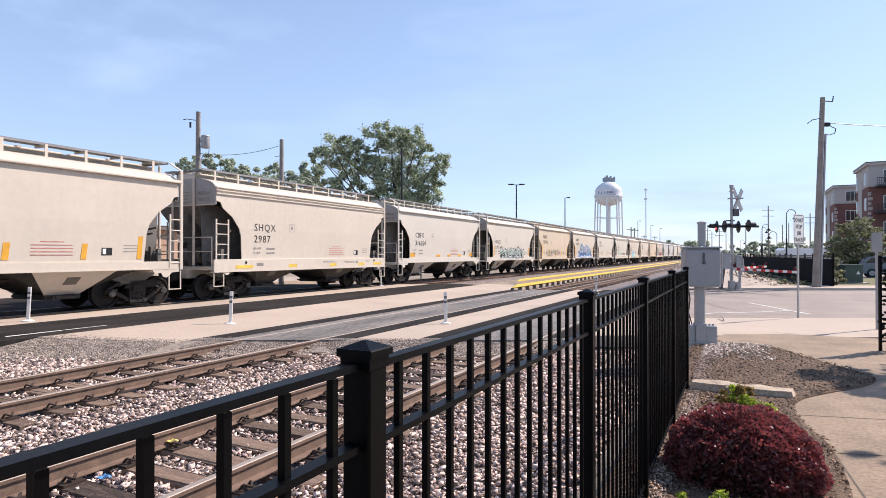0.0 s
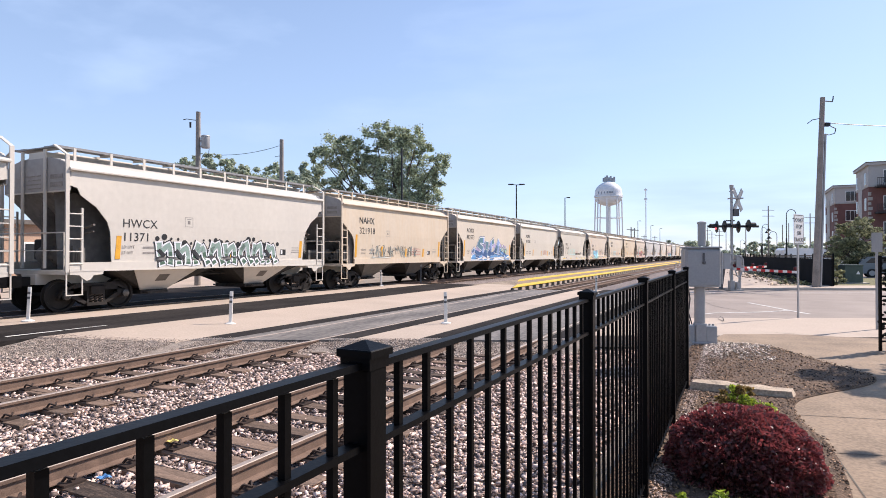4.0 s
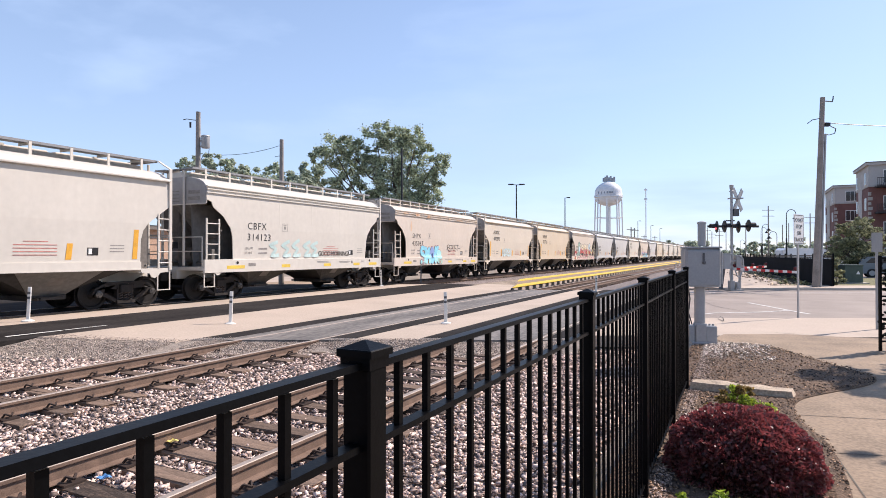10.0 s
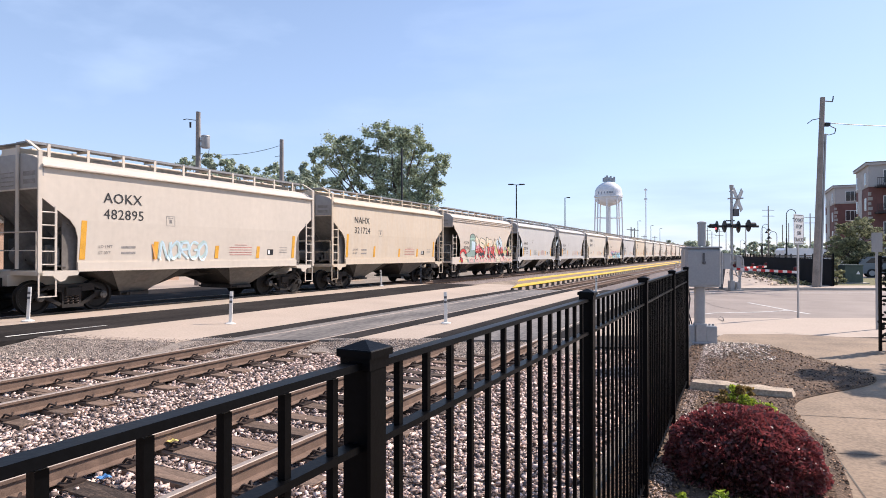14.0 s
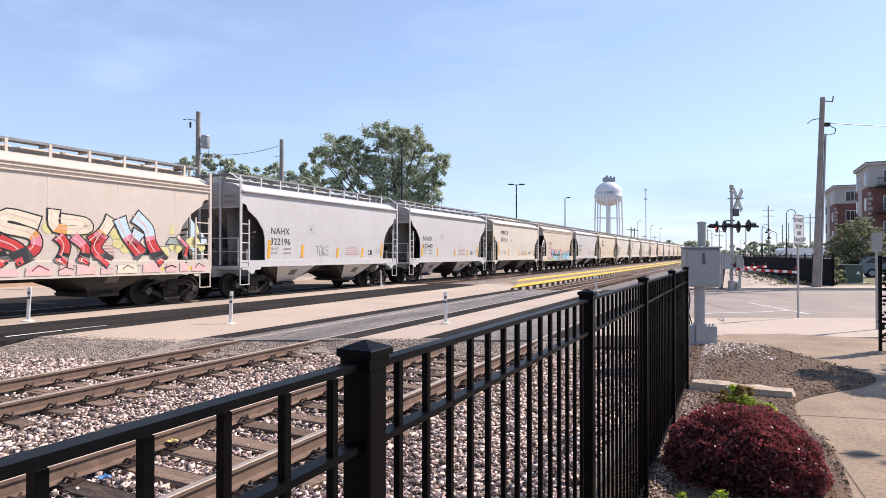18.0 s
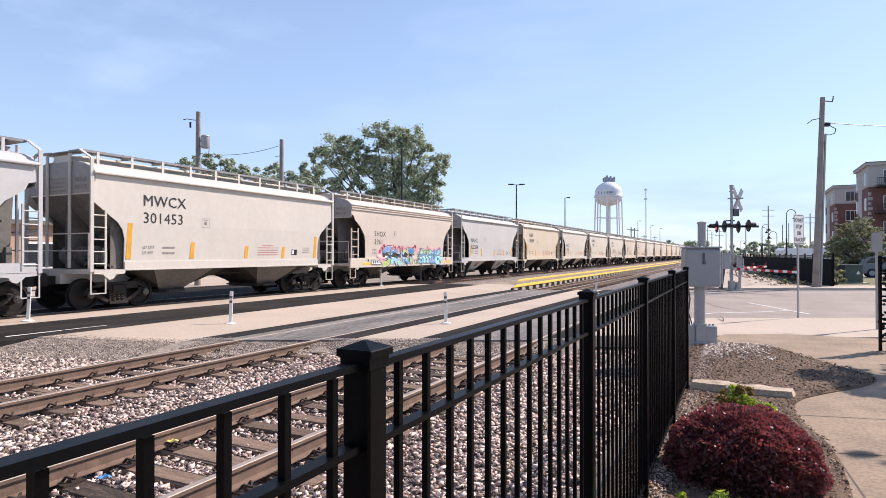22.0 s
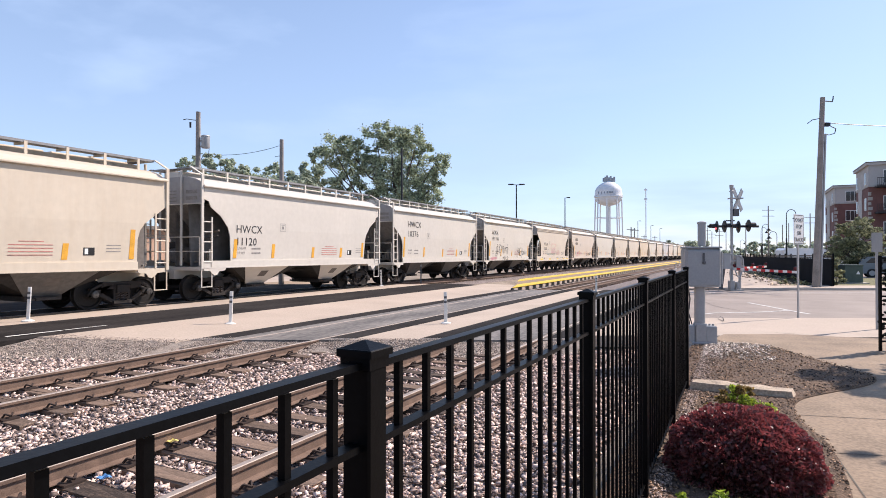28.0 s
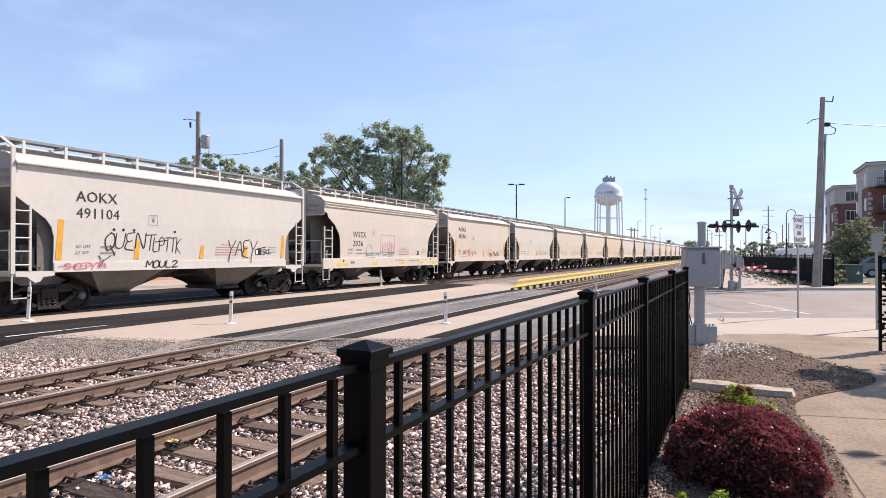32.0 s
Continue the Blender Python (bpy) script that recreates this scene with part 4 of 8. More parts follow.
# kind, paint, mark, number, extras
CARS = [
    ("C", "cream", "", "", ""), ("B", "cream", "SHQX", "2987", ""), ("D", "white", "CBFX", "316354", ""), ("C", "white", "HWCX", "11371", "loops"),
    ("A", "tan", "NAHX", "321918", "scrawl"), ("A", "cream", "AOKX", "482573", "bluepiece"), ("A", "white", "AOKX", "491382", ""),
    ("B", "white", "CBFX", "314123", "morning"), ("B", "pink", "SHPX", "435067", "cyan"), ("A", "cream", "AOKX", "482895", "paleblue"),
    ("A", "tan", "NAHX", "321724", ""), ("B", "pink", "FLOX", "83304", "redpiece"), ("C", "grey", "NAHX", "322196", "smalltag"),
    ("C", "grey", "NAHX", "322449", ""), ("A", "white", "MWCX", "301453", ""), ("B", "pink", "SHQX", "2961", "multi"),
    ("C", "grey", "NAHX", "322264", ""), ("A", "tan2", "CBFX", "306209", ""), ("C", "white", "HWCX", "11120", ""),
    ("A", "white", "HWCX", "10376", ""), ("A", "white", "AOKX", "491104", "tags"), ("B", "cream", "WSSX", "2026", "redbox"),
    ("A", "pink", "AOKX", "482961", "redbits"),
]
FAR_PAINTS = ["white", "cream", "cream", "tan", "white", "cream", "grey", "pink", "white", "tan", "cream", "white", "cream", "grey", "cream", "white", "cream"]
PROTO = {}
TRAIN = []
for k in range(40):
    kind, paint, mark, number, extra = CARS[k] if k < len(CARS) else ("A", FAR_PAINTS[k - len(CARS)], "", "", "")
    at = pose(TRAIN_X, 8.0 + PITCH * k, TRAIN_Z)
    if kind not in PROTO:
        car, painted = hopper_car(kind)
        PROTO[kind] = (car, [o.name for o in car.children_recursive if o.name in set(painted)])
        first = car
        first.matrix_basis = at
    else:
        car = copy_thing(PROTO[kind][0], at)
    words = {"cream": "cream", "white": "off-white", "grey": "pale grey", "tan": "tan-stained cream", "tan2": "pale tan", "pink": "pinkish cream"}[paint]
    tagged(car, f"{words} two-bay covered hopper wagon on the rails", "hopper wagon", "wagons of the train")
    paints = PAINTS[paint]
    for o in car.children_recursive:
        if o.material_slots and o.material_slots[0].link == "OBJECT":
            o.material_slots[0].material = paints
    TRAIN.append((car, k, extra))


# ---- helpers for places ----
FOC = 1045.3


def spot(px, d, z=0.0):
    """A place d metres deep along the view, px wide of the left edge of a picture 1568 wide."""
    p = across((px - 784) * d / FOC, d)
    return Vector((p.x, p.y, z))


def rise(py, d):
    """Height of what stands d metres deep at picture row py."""
    return EYE[2] - (py - 450) * d / FOC


FACING = radians(TURN)      # turn that faces a thing square to the view

# ---- foliage ----
MAT_LEAF = leafy("leaves_green", (0.42, 0.465, 0.32), (0.13, 0.165, 0.11))
MAT_LEAF_FAR = leafy("leaves_dull_green", (0.48, 0.52, 0.41), (0.22, 0.26, 0.2), 0.9, 0.7, 0.3, 3)
MAT_LEAF_OLIVE = leafy("leaves_olive", (0.29, 0.295, 0.17), (0.075, 0.085, 0.05), 1.0, 0.6)
MAT_LEAF_RED = leafy("leaves_maroon", (0.1, 0.04, 0.036), (0.014, 0.011, 0.009), 1.5, 0.28, 6, 30, 0.26, (0.52, 0.12, 0.13))
MAT_LEAF_LIME = leafy("leaves_lime", (0.38, 0.46, 0.05), (0.13, 0.18, 0.025), 1.0, 0.5, 6, 30)
MAT_BARK = mat("bark", (0.11, 0.085, 0.065), 0.95, var=0.3, scale=3, fine=25, bump=0.6)


def leaf_cloud(rng, lobes, count, size, flat=0.25):
    """Leaves on clumps inside lobes (x, y, z, radius): one mesh of small folded blades."""
    lob = np.array(lobes, float)
    weight = lob[:, 3] ** 1.5
    nclump = max(8, count // 95)
    pick = rng.choice(len(lob), nclump, p=weight / weight.sum())
    dirs = rng.normal(size=(nclump, 3))
    dirs /= np.linalg.norm(dirs, axis=1)[:, None]
    rad = rng.uniform(0.45, 1.0, nclump) ** 0.6
    centre = lob[pick, :3] + dirs * (lob[pick, 3] * rad)[:, None]
    spread = lob[pick, 3] * rng.uniform(0.09, 0.19, nclump)
    which = rng.integers(0, nclump, count)
    pos = centre[which] + rng.normal(size=(count, 3)) * spread[which][:, None] * np.array([1, 1, 0.75])
    a = rng.normal(size=(count, 3))
    a[:, 2] *= 0.6
    a /= np.linalg.norm(a, axis=1)[:, None]
    b = np.cross(a, rng.normal(size=(count, 3)))
    b /= np.linalg.norm(b, axis=1)[:, None]
    s = size * rng.uniform(0.6, 1.3, count)[:, None]
    n = np.cross(a, b) * s * flat
    v = np.stack([pos - a * s, pos + b * s * 0.55 + n, pos + a * s, pos - b * s * 0.55 + n], 1).reshape(-1, 3)
    idx = np.arange(count)[:, None] * 4
    f = np.concatenate([idx + [0, 1, 2], idx + [0, 2, 3]], 1).reshape(-1, 3)
    me = bpy.data.meshes.new("crown")
    me.from_pydata(v.tolist(), [], f.tolist())
    return me


def tree(name, label, base, height, lobes, count, leaf, material, seed, trunk_r=0.3, group="", limbs=7):
    """A tapered trunk with limbs and a crown; lobes are relative to the base, x to the right of the view."""
    rng = np.random.default_rng(seed)
    t = thing(name, label, "tree", at=pose(*base, 0, 0, TURN), group=group)
    s = Shape()
    top = height * 0.62
    pts = [Vector((0.12 * k * math.sin(seed + k), 0.1 * k * math.cos(seed * 2 + k), top * k / 6)) for k in range(7)]
    for k in range(6):
        s.tube(pts[k], pts[k + 1], trunk_r * (1.15 - k * 0.15), trunk_r * (1.15 - (k + 1) * 0.15), n=10, caps=False)
    part("trunk", s, MAT_BARK, t, smooth=True)
    for k in range(limbs):
        lx, ly, lz, lr = lobes[k % len(lobes)]
        p0 = pts[2 + k % 4]
        p2 = Vector((lx + rng.uniform(-0.4, 0.4) * lr, ly + rng.uniform(-0.4, 0.4) * lr, lz + rng.uniform(-0.1, 0.6) * lr))
        p1 = (p0 + p2) / 2 + Vector((0, 0, -0.06 * height))
        lm = Shape().tube(p0, p1, trunk_r * 0.42, trunk_r * 0.26, n=7, caps=False).tube(p1, p2, trunk_r * 0.26, trunk_r * 0.08, n=6, caps=False)
        part("limb", lm, MAT_BARK, t, smooth=True)
    me = leaf_cloud(rng, lobes, count, leaf)
    me.materials.append(material)
    part("crown", me, None, t)
    return t


def shade_lobes(items, bx, by):
    """Lobes of a crown over (bx, by) whose shade falls round the given places: x, y, height of the lobe, radius."""
    out = []
    for x, y, z, r in items:
        q = Matrix.Rotation(-FACING, 2) @ Vector((x + SUN_DIR.x / SUN_DIR.z * z - bx, y + SUN_DIR.y / SUN_DIR.z * z - by))
        out.append((q.x, q.y, z, r))
    return out


def lobes_px(items, px0, pz0, d, seed):
    """Lobes from places on the view's plane at depth d."""
    r = random.Random(seed)
    k = d / FOC
    return [((px - px0) * k, r.uniform(-0.5, 0.5) * rad * k, (pz0 - py) * k + EYE[2], rad * k) for px, py, rad in items]


tree("tree", "large full-crowned green tree behind the train", spot(690, 69.6, 0.0), 17.5,
     lobes_px([(597, 268, 32), (564, 280, 18), (584, 306, 26), (616, 260, 24), (614, 292, 28), (646, 284, 24), (662, 246, 26), (683, 238, 22), (707, 238, 22), (736, 256, 28), (757, 257, 14), (702, 272, 38), (746, 294, 34), (778, 290, 20), (780, 318, 16), (682, 304, 34), (657, 324, 30), (728, 328, 38), (756, 348, 28), (702, 350, 36), (592, 330, 20), (549, 314, 15), (640, 345, 26), (680, 380, 40), (740, 380, 36)], 690, 450, 69.6, 1), 44000, 0.15, MAT_LEAF, 3, 0.42, limbs=22)
tree("tree", "rounded green trees in a row behind the train", spot(400, 80, 0), 12, lobes_px([(328, 291, 16), (345, 285, 14), (362, 293, 18), (385, 288, 16), (412, 294, 16), (440, 306, 14), (350, 325, 30), (400, 330, 34)], 400, 450, 80, 2), 9000, 0.22, MAT_LEAF_FAR, 5, 0.25, "trees behind the train")
tree("tree", "rounded green trees in a row behind the train", spot(490, 82, 0), 12, lobes_px([(450, 314, 20), (482, 307, 18), (505, 322, 18), (530, 318, 22), (555, 312, 20), (480, 340, 30), (540, 340, 32), (470, 310, 12), (548, 302, 14)], 490, 450, 82, 3), 9000, 0.22, MAT_LEAF_FAR, 6, 0.25, "trees behind the train")
tree("tree", "small leafy green tree beside the parked cars", spot(1508, 47, 0.02), 5.0, lobes_px([(1500, 422, 26), (1520, 412, 26), (1540, 430, 24), (1485, 447, 22), (1505, 448, 30), (1547, 445, 18), (1490, 468, 16), (1476, 438, 14), (1512, 394, 12), (1494, 402, 14), (1532, 398, 14), (1550, 415, 12), (1468, 446, 9), (1525, 455, 24)], 1508, 450, 47, 4), 16000, 0.085, MAT_LEAF_OLIVE, 7, 0.1)
tree("tree", "leafy street tree shading the walk", Vector((5.2, 11.7, 0.1)), 7.0, shade_lobes([(1.45, 9.75, 4.8, 0.7), (1.75, 9.35, 4.9, 0.55), (2.3, 9.9, 5.2, 0.8), (1.7, 8.7, 4.9, 0.45), (2.4, 8.9, 5.2, 0.6), (3.0, 8.2, 5.5, 0.8), (2.3, 7.2, 5.6, 0.4), (1.5, 6.3, 5.6, 0.36), (1.05, 6.0, 5.6, 0.25), (2.6, 11.0, 5.0, 0.7), (3.6, 10.2, 5.6, 1.0)], 5.2, 11.7), 9000, 0.08, MAT_LEAF, 8, 0.12)
for i, (px, d, top, w) in enumerate([(1205, 330, 421, 18), (1240, 340, 424, 24), (1185, 380, 424, 14), (1335, 260, 425, 16), (1365, 280, 422, 15), (1480, 240, 432, 12), (1430, 250, 424, 22), (1300, 300, 432, 22), (1217, 300, 421, 16), (1282, 280, 434, 20), (1390, 230, 428, 20), (1455, 220, 424, 22), (1318, 320, 428, 14), (1370, 240, 432, 22)]):
    tree("tree", "distant hazy green tree", spot(px, d, 0), rise(top, d), lobes_px([(px, top + 10, w * 0.55), (px - w * 0.5, top + 14, w * 0.45), (px + w * 0.5, top + 13, w * 0.45), (px, top + 20, w * 0.6), (px - w * 0.75, top + 20, w * 0.4), (px + w * 0.7, top + 21, w * 0.4)], px, 450, d, 20 + i), 1500, d * 0.0024, MAT_LEAF_FAR, 30 + i, 0.3, "distant trees", limbs=3)

# ---- poles and lamps behind the train ----
def wood_pole(label, px, d, top, base_r, lean=0.0):
    p = thing("utility_pole", label, "utility pole", at=pose(*spot(px, d, 0.0), 0, lean, TURN))
    h = rise(top, d)
    part("pole", Shape().tube((0, 0, -0.1), (0, 0, h), base_r, base_r * 0.68, n=12), MAT_WOOD_POLE, p, smooth=True)
    return p, h


pl, h = wood_pole("grey wooden utility pole with a transformer", 350, 31.7, 198, 0.17)
part("transformer", Shape().lathe([(0.05, -0.62), (0.2, -0.6), (0.22, -0.55), (0.22, 0.0), (0.24, 0.02), (0.2, 0.08), (0.05, 0.1)], n=14), MAT_STEEL, pl, "grey can transformer", at=(0.4, 0, h - 1.35), smooth=True)
part("bracket", Shape().box(0.1, 0.3, -0.03, 0.03, h - 1.6, h - 1.5).box(0.1, 0.3, -0.03, 0.03, h - 1.9, h - 1.82), MAT_STEEL, pl)
part("insulator", Shape().pipe([(-0.1, 0, h - 0.45), (-0.35, 0, h - 0.42), (-0.62, 0, h - 0.38), (-0.8, 0, h - 0.42)], 0.02).lathe([(0.05, -0.3), (0.06, 0.0)], n=8, at=(-0.42, 0, h - 0.55)), MAT_BLACK, pl)
part("loop_wire", Shape().pipe([(0.5, 0, h - 1.25), (0.6, 0, h - 1.9), (0.55, 0, h - 2.4), (0.3, 0, h - 2.3), (0.15, 0, h - 2.6)], 0.015), MAT_BLACK, pl)
pl2, h2 = wood_pole("bare wooden utility pole behind the train", 498, 32.5, 247, 0.16)
part("hook", Shape().pipe([(-0.1, 0, h2 - 0.9), (-0.35, 0, h2 - 0.95)], 0.015), MAT_BLACK, pl2)
wire = Shape()
pa, pb = spot(352, 31.7, rise(272, 31.7)), spot(494, 32.5, rise(258, 32.5))
wire.pipe([pa.lerp(pb, k / 10) + Vector((0, 0, -0.25 * (1 - (k / 5 - 1) ** 2))) for k in range(11)], 0.012, n=4)
thing("overhead_wire", "thin slack wire between the two wooden poles", "wire", shape=wire, material=MAT_BLACK)


def lamp_post(px, d, top, style):
    t = thing("platform_lamp", "dark tall platform lamp post behind the train", "street lamp", at=pose(*spot(px, d, 0.05), 0, 0, TURN), group="platform lamps")
    h = rise(top, d)
    part("pole", Shape().tube((0, 0, 0), (0, 0, h), 0.09, 0.065, n=10), MAT_BLACK, t, smooth=True)
    part("base", Shape().lathe([(0.24, 0), (0.24, 0.5), (0.12, 0.55)], n=10), MAT_CURB, t)
    if style == "T":
        part("arm", Shape().box(-0.55, 0.55, -0.03, 0.03, h - 0.05, h + 0.02), MAT_BLACK, t)
        for sx in (-1, 1):
            part("lamp_head", Shape().box(sx * 0.62 - 0.3, sx * 0.62 + 0.3, -0.2, 0.2, h - 0.02, h + 0.09, bev=0.03), MAT_BLACK, t)
    elif style == "L":
        part("arm", Shape().box(0, 0.35, -0.03, 0.03, h - 0.04, h + 0.02), MAT_BLACK, t)
        part("lamp_head", Shape().box(0.25, 0.72, -0.17, 0.17, h - 0.03, h + 0.09, bev=0.03), MAT_BLACK, t)


for px, d, top, style in [(711, 44, 264, ""), (914, 66, 328, "T"), (1000, 85, 351, "L"), (1129, 141, 392, "L"), (1152, 170, 400, "L"), (1168, 189, 405, "L")]:
    lamp_post(px, d, top, style)
for px, d, top in [(1117, 150, 402), (1123, 160, 404), (1159, 260, 418), (1140, 230, 416)]:
    p, h = wood_pole("distant wooden utility pole with crossarm", px, d, top, 0.18)
    part("crossarm", Shape().box(-1.1, 1.1, -0.08, 0.08, h - 0.7, h - 0.55), MAT_WOOD_POLE, p)

# ---- water tower and mast ----
WT_D = 333.0
wt = thing("water_tower", "white domed municipal water tower on legs", "water tower", at=pose(*spot(1077, WT_D, 0), 0, 0, TURN))
k = WT_D / FOC
zr = rise(350, WT_D)
MAT_TOWER = mat("tower_white", (0.74, 0.75, 0.76), 0.5, var=0.04, scale=0.1, fine=2, bump=0)
MAT_TOWER_GREY = mat("tower_text", (0.3, 0.33, 0.36), 0.6, var=0.1)
prof = [(0.3, zr + 32 * k)] + [(23.5 * k * math.sin(a_), zr + 8 * k + 20 * k * math.cos(a_)) for a_ in np.linspace(0.25, 1.5, 8)]
prof += [(23.5 * k, zr + 3 * k), (24.5 * k, zr + 1.5 * k), (24.5 * k, zr), (23 * k, zr - 1 * k)] + [(23 * k * math.cos(a_), zr - 1 * k - 14 * k * math.sin(a_)) for a_ in np.linspace(0.2, 1.4, 6)]
part("tank", Shape().lathe(prof, n=40), MAT_TOWER, wt, smooth=True)
part("riser", Shape().tube((0, 0, 0), (0, 0, zr - 14 * k), 4 * k * 0.75, n=14), MAT_TOWER, wt, smooth=True)
for i in range(8):
    a_ = math.pi / 8 + i * math.pi / 4
    part("leg", Shape().tube((25 * k * math.cos(a_), 25 * k * math.sin(a_), 0), (22.5 * k * math.cos(a_), 22.5 * k * math.sin(a_), zr), 0.38, n=8), MAT_TOWER, wt)
for i in range(8):
    zz, rr = zr - 36 * k, 23.3 * k
    a0, a1 = math.pi / 8 + i * math.pi / 4, math.pi / 8 + (i + 1) * math.pi / 4
    part("brace", Shape().tube((rr * math.cos(a0), rr * math.sin(a0), zz), (rr * math.cos(a1), rr * math.sin(a1), zz), 0.2, n=6), MAT_TOWER, wt)
rl = Shape()
for i in range(24):
    a_ = 2 * math.pi * i / 24
    b_ = 2 * math.pi * (i + 1) / 24
    rl.tube((24.5 * k * math.cos(a_), 24.5 * k * math.sin(a_), zr), (24.5 * k * math.cos(a_), 24.5 * k * math.sin(a_), zr + 1.1), 0.06, n=4)
    rl.tube((24.5 * k * math.cos(a_), 24.5 * k * math.sin(a_), zr + 1.1), (24.5 * k * math.cos(b_), 24.5 * k * math.sin(b_), zr + 1.1), 0.06, n=4)
part("balcony_rail", rl, MAT_TOWER, wt)
for j in range(7):
    part("roof_antenna", Shape().box(-0.5, 0.5, -0.2, 0.2, 0, 2.2 + (j * 37 % 5) * 0.35), MAT_TOWER_GREY, wt, "grey rooftop antenna panels", at=((j - 3) * 1.05 * 3 * k, -1, zr + 27.5 * k))
for j in range(6):
    x0 = (-21 + j * 3.9) * k
    yy = -math.sqrt(max(1, (24 * k) ** 2 - x0 ** 2)) - 0.05
    part("lettering", Shape().box(x0, x0 + 3.0 * k, yy - 0.06, yy + 0.3, zr + 5.5 * k, zr + 9 * k), MAT_TOWER_GREY, wt, "grey painted lettering")
mast = thing("radio_mast", "thin pale lattice radio mast", "radio mast", at=pose(*spot(1143, 300, 0), 0, 0, TURN))
hm = rise(333, 300)
for i in range(3):
    a_ = i * 2.094
    part("mast_leg", Shape().tube((0.35 * math.cos(a_), 0.35 * math.sin(a_), 0), (0.22 * math.cos(a_), 0.22 * math.sin(a_), hm), 0.07, n=6), MAT_TOWER, mast)
part("antenna", Shape().box(-0.7, 0.7, -0.25, 0.25, hm - 6.0, hm - 5.2).box(-0.8, 0.8, -0.25, 0.25, hm - 1.2, hm - 0.6), MAT_TOWER, mast)

# ---- crossing signals ----
def control_cabinet():
    d = 11.25
    k = d / FOC
    t = thing("signal_cabinet", "grey metal signal cabinet mounted on a steel post", "signal cabinet", at=pose(*spot(1238, d, 0.0), 0, 0, TURN - 12))
    z = lambda py: rise(py, d)
    x = lambda px: (px - 1238) * k
    part("post", Shape().tube((0, 0, z(610)), (0, 0, z(437)), 0.098, n=18), MAT_STEEL, t, smooth=True)
    part("upper_post", Shape().tube((x(1244), 0.12, z(436)), (x(1244), 0.12, z(395)), 0.075, n=16).lathe([(0.085, 0), (0.085, 0.03), (0.03, 0.05)], n=16, at=(x(1244), 0.12, z(396))), MAT_STEEL, t, smooth=True)
    xb = lambda px: x(px - 2)
    body = part("cabinet_body", Shape().box(xb(1213), xb(1271), -0.2, 0.26, z(507), z(440), bev=0.03), MAT_ALU, t)
    part("door", Shape().box(xb(1216), xb(1269), -0.222, -0.2, z(504), z(444), bev=0.01), MAT_ALU, body)
    part("lid", Shape().box(xb(1212), xb(1273), -0.22, 0.28, z(440), z(437), bev=0.012), MAT_ALU, body)
    part("padlock", Shape().box(xb(1241), xb(1244), -0.25, -0.222, z(462), z(448)).lathe([(0.03, -0.02), (0.035, 0.0), (0.03, 0.02)], n=10, axis="y", at=(xb(1243), -0.235, z(465))), MAT_GRATE, body)
    part("hinge", Shape().tube((xb(1272), -0.21, z(502)), (xb(1272), -0.21, z(446)), 0.016), MAT_STEEL, body)
    base = part("base_casting", Shape().box(x(1222), x(1254), -0.18, 0.18, z(612), z(604), bev=0.01).box(x(1229), x(1247), -0.15, 0.15, z(604), z(572), bev=0.02), MAT_STEEL, t)
    part("junction_box", Shape().box(x(1245), x(1264), -0.14, 0.2, z(606), z(576), bev=0.015), MAT_STEEL, base)
    part("junction_box", Shape().box(x(1218), x(1229), -0.1, 0.2, z(604), z(576), bev=0.015), MAT_STEEL, base)
    for px in (1248, 1254, 1260):
        part("bolt", Shape().lathe([(0.02, 0), (0.02, 0.035)], n=6, at=(x(px), 0, z(576))), MAT_STEEL, base)
    part("footing", Shape().box(x(1212), x(1266), -0.22, 0.32, z(622), z(611)), MAT_CURB, t, "concrete footing")
    part("cable", Shape().pipe([(x(1220), 0.1, z(505)), (x(1224), 0.12, z(530)), (x(1221), 0.1, z(555)), (x(1226), 0.05, z(575))], 0.012).pipe([(x(1216), 0.1, z(505)), (x(1218), 0.1, z(540)), (x(1223), 0.1, z(578))], 0.012), MAT_BLACK, t, "black cables")


control_cabinet()

MAT_LENS = mat("red_lens", (0.09, 0.01, 0.014), 0.2, var=0.1, bump=0)
MAT_LENS_ON = glow("red_lens_lit", (1.0, 0.12, 0.16), 1.3)


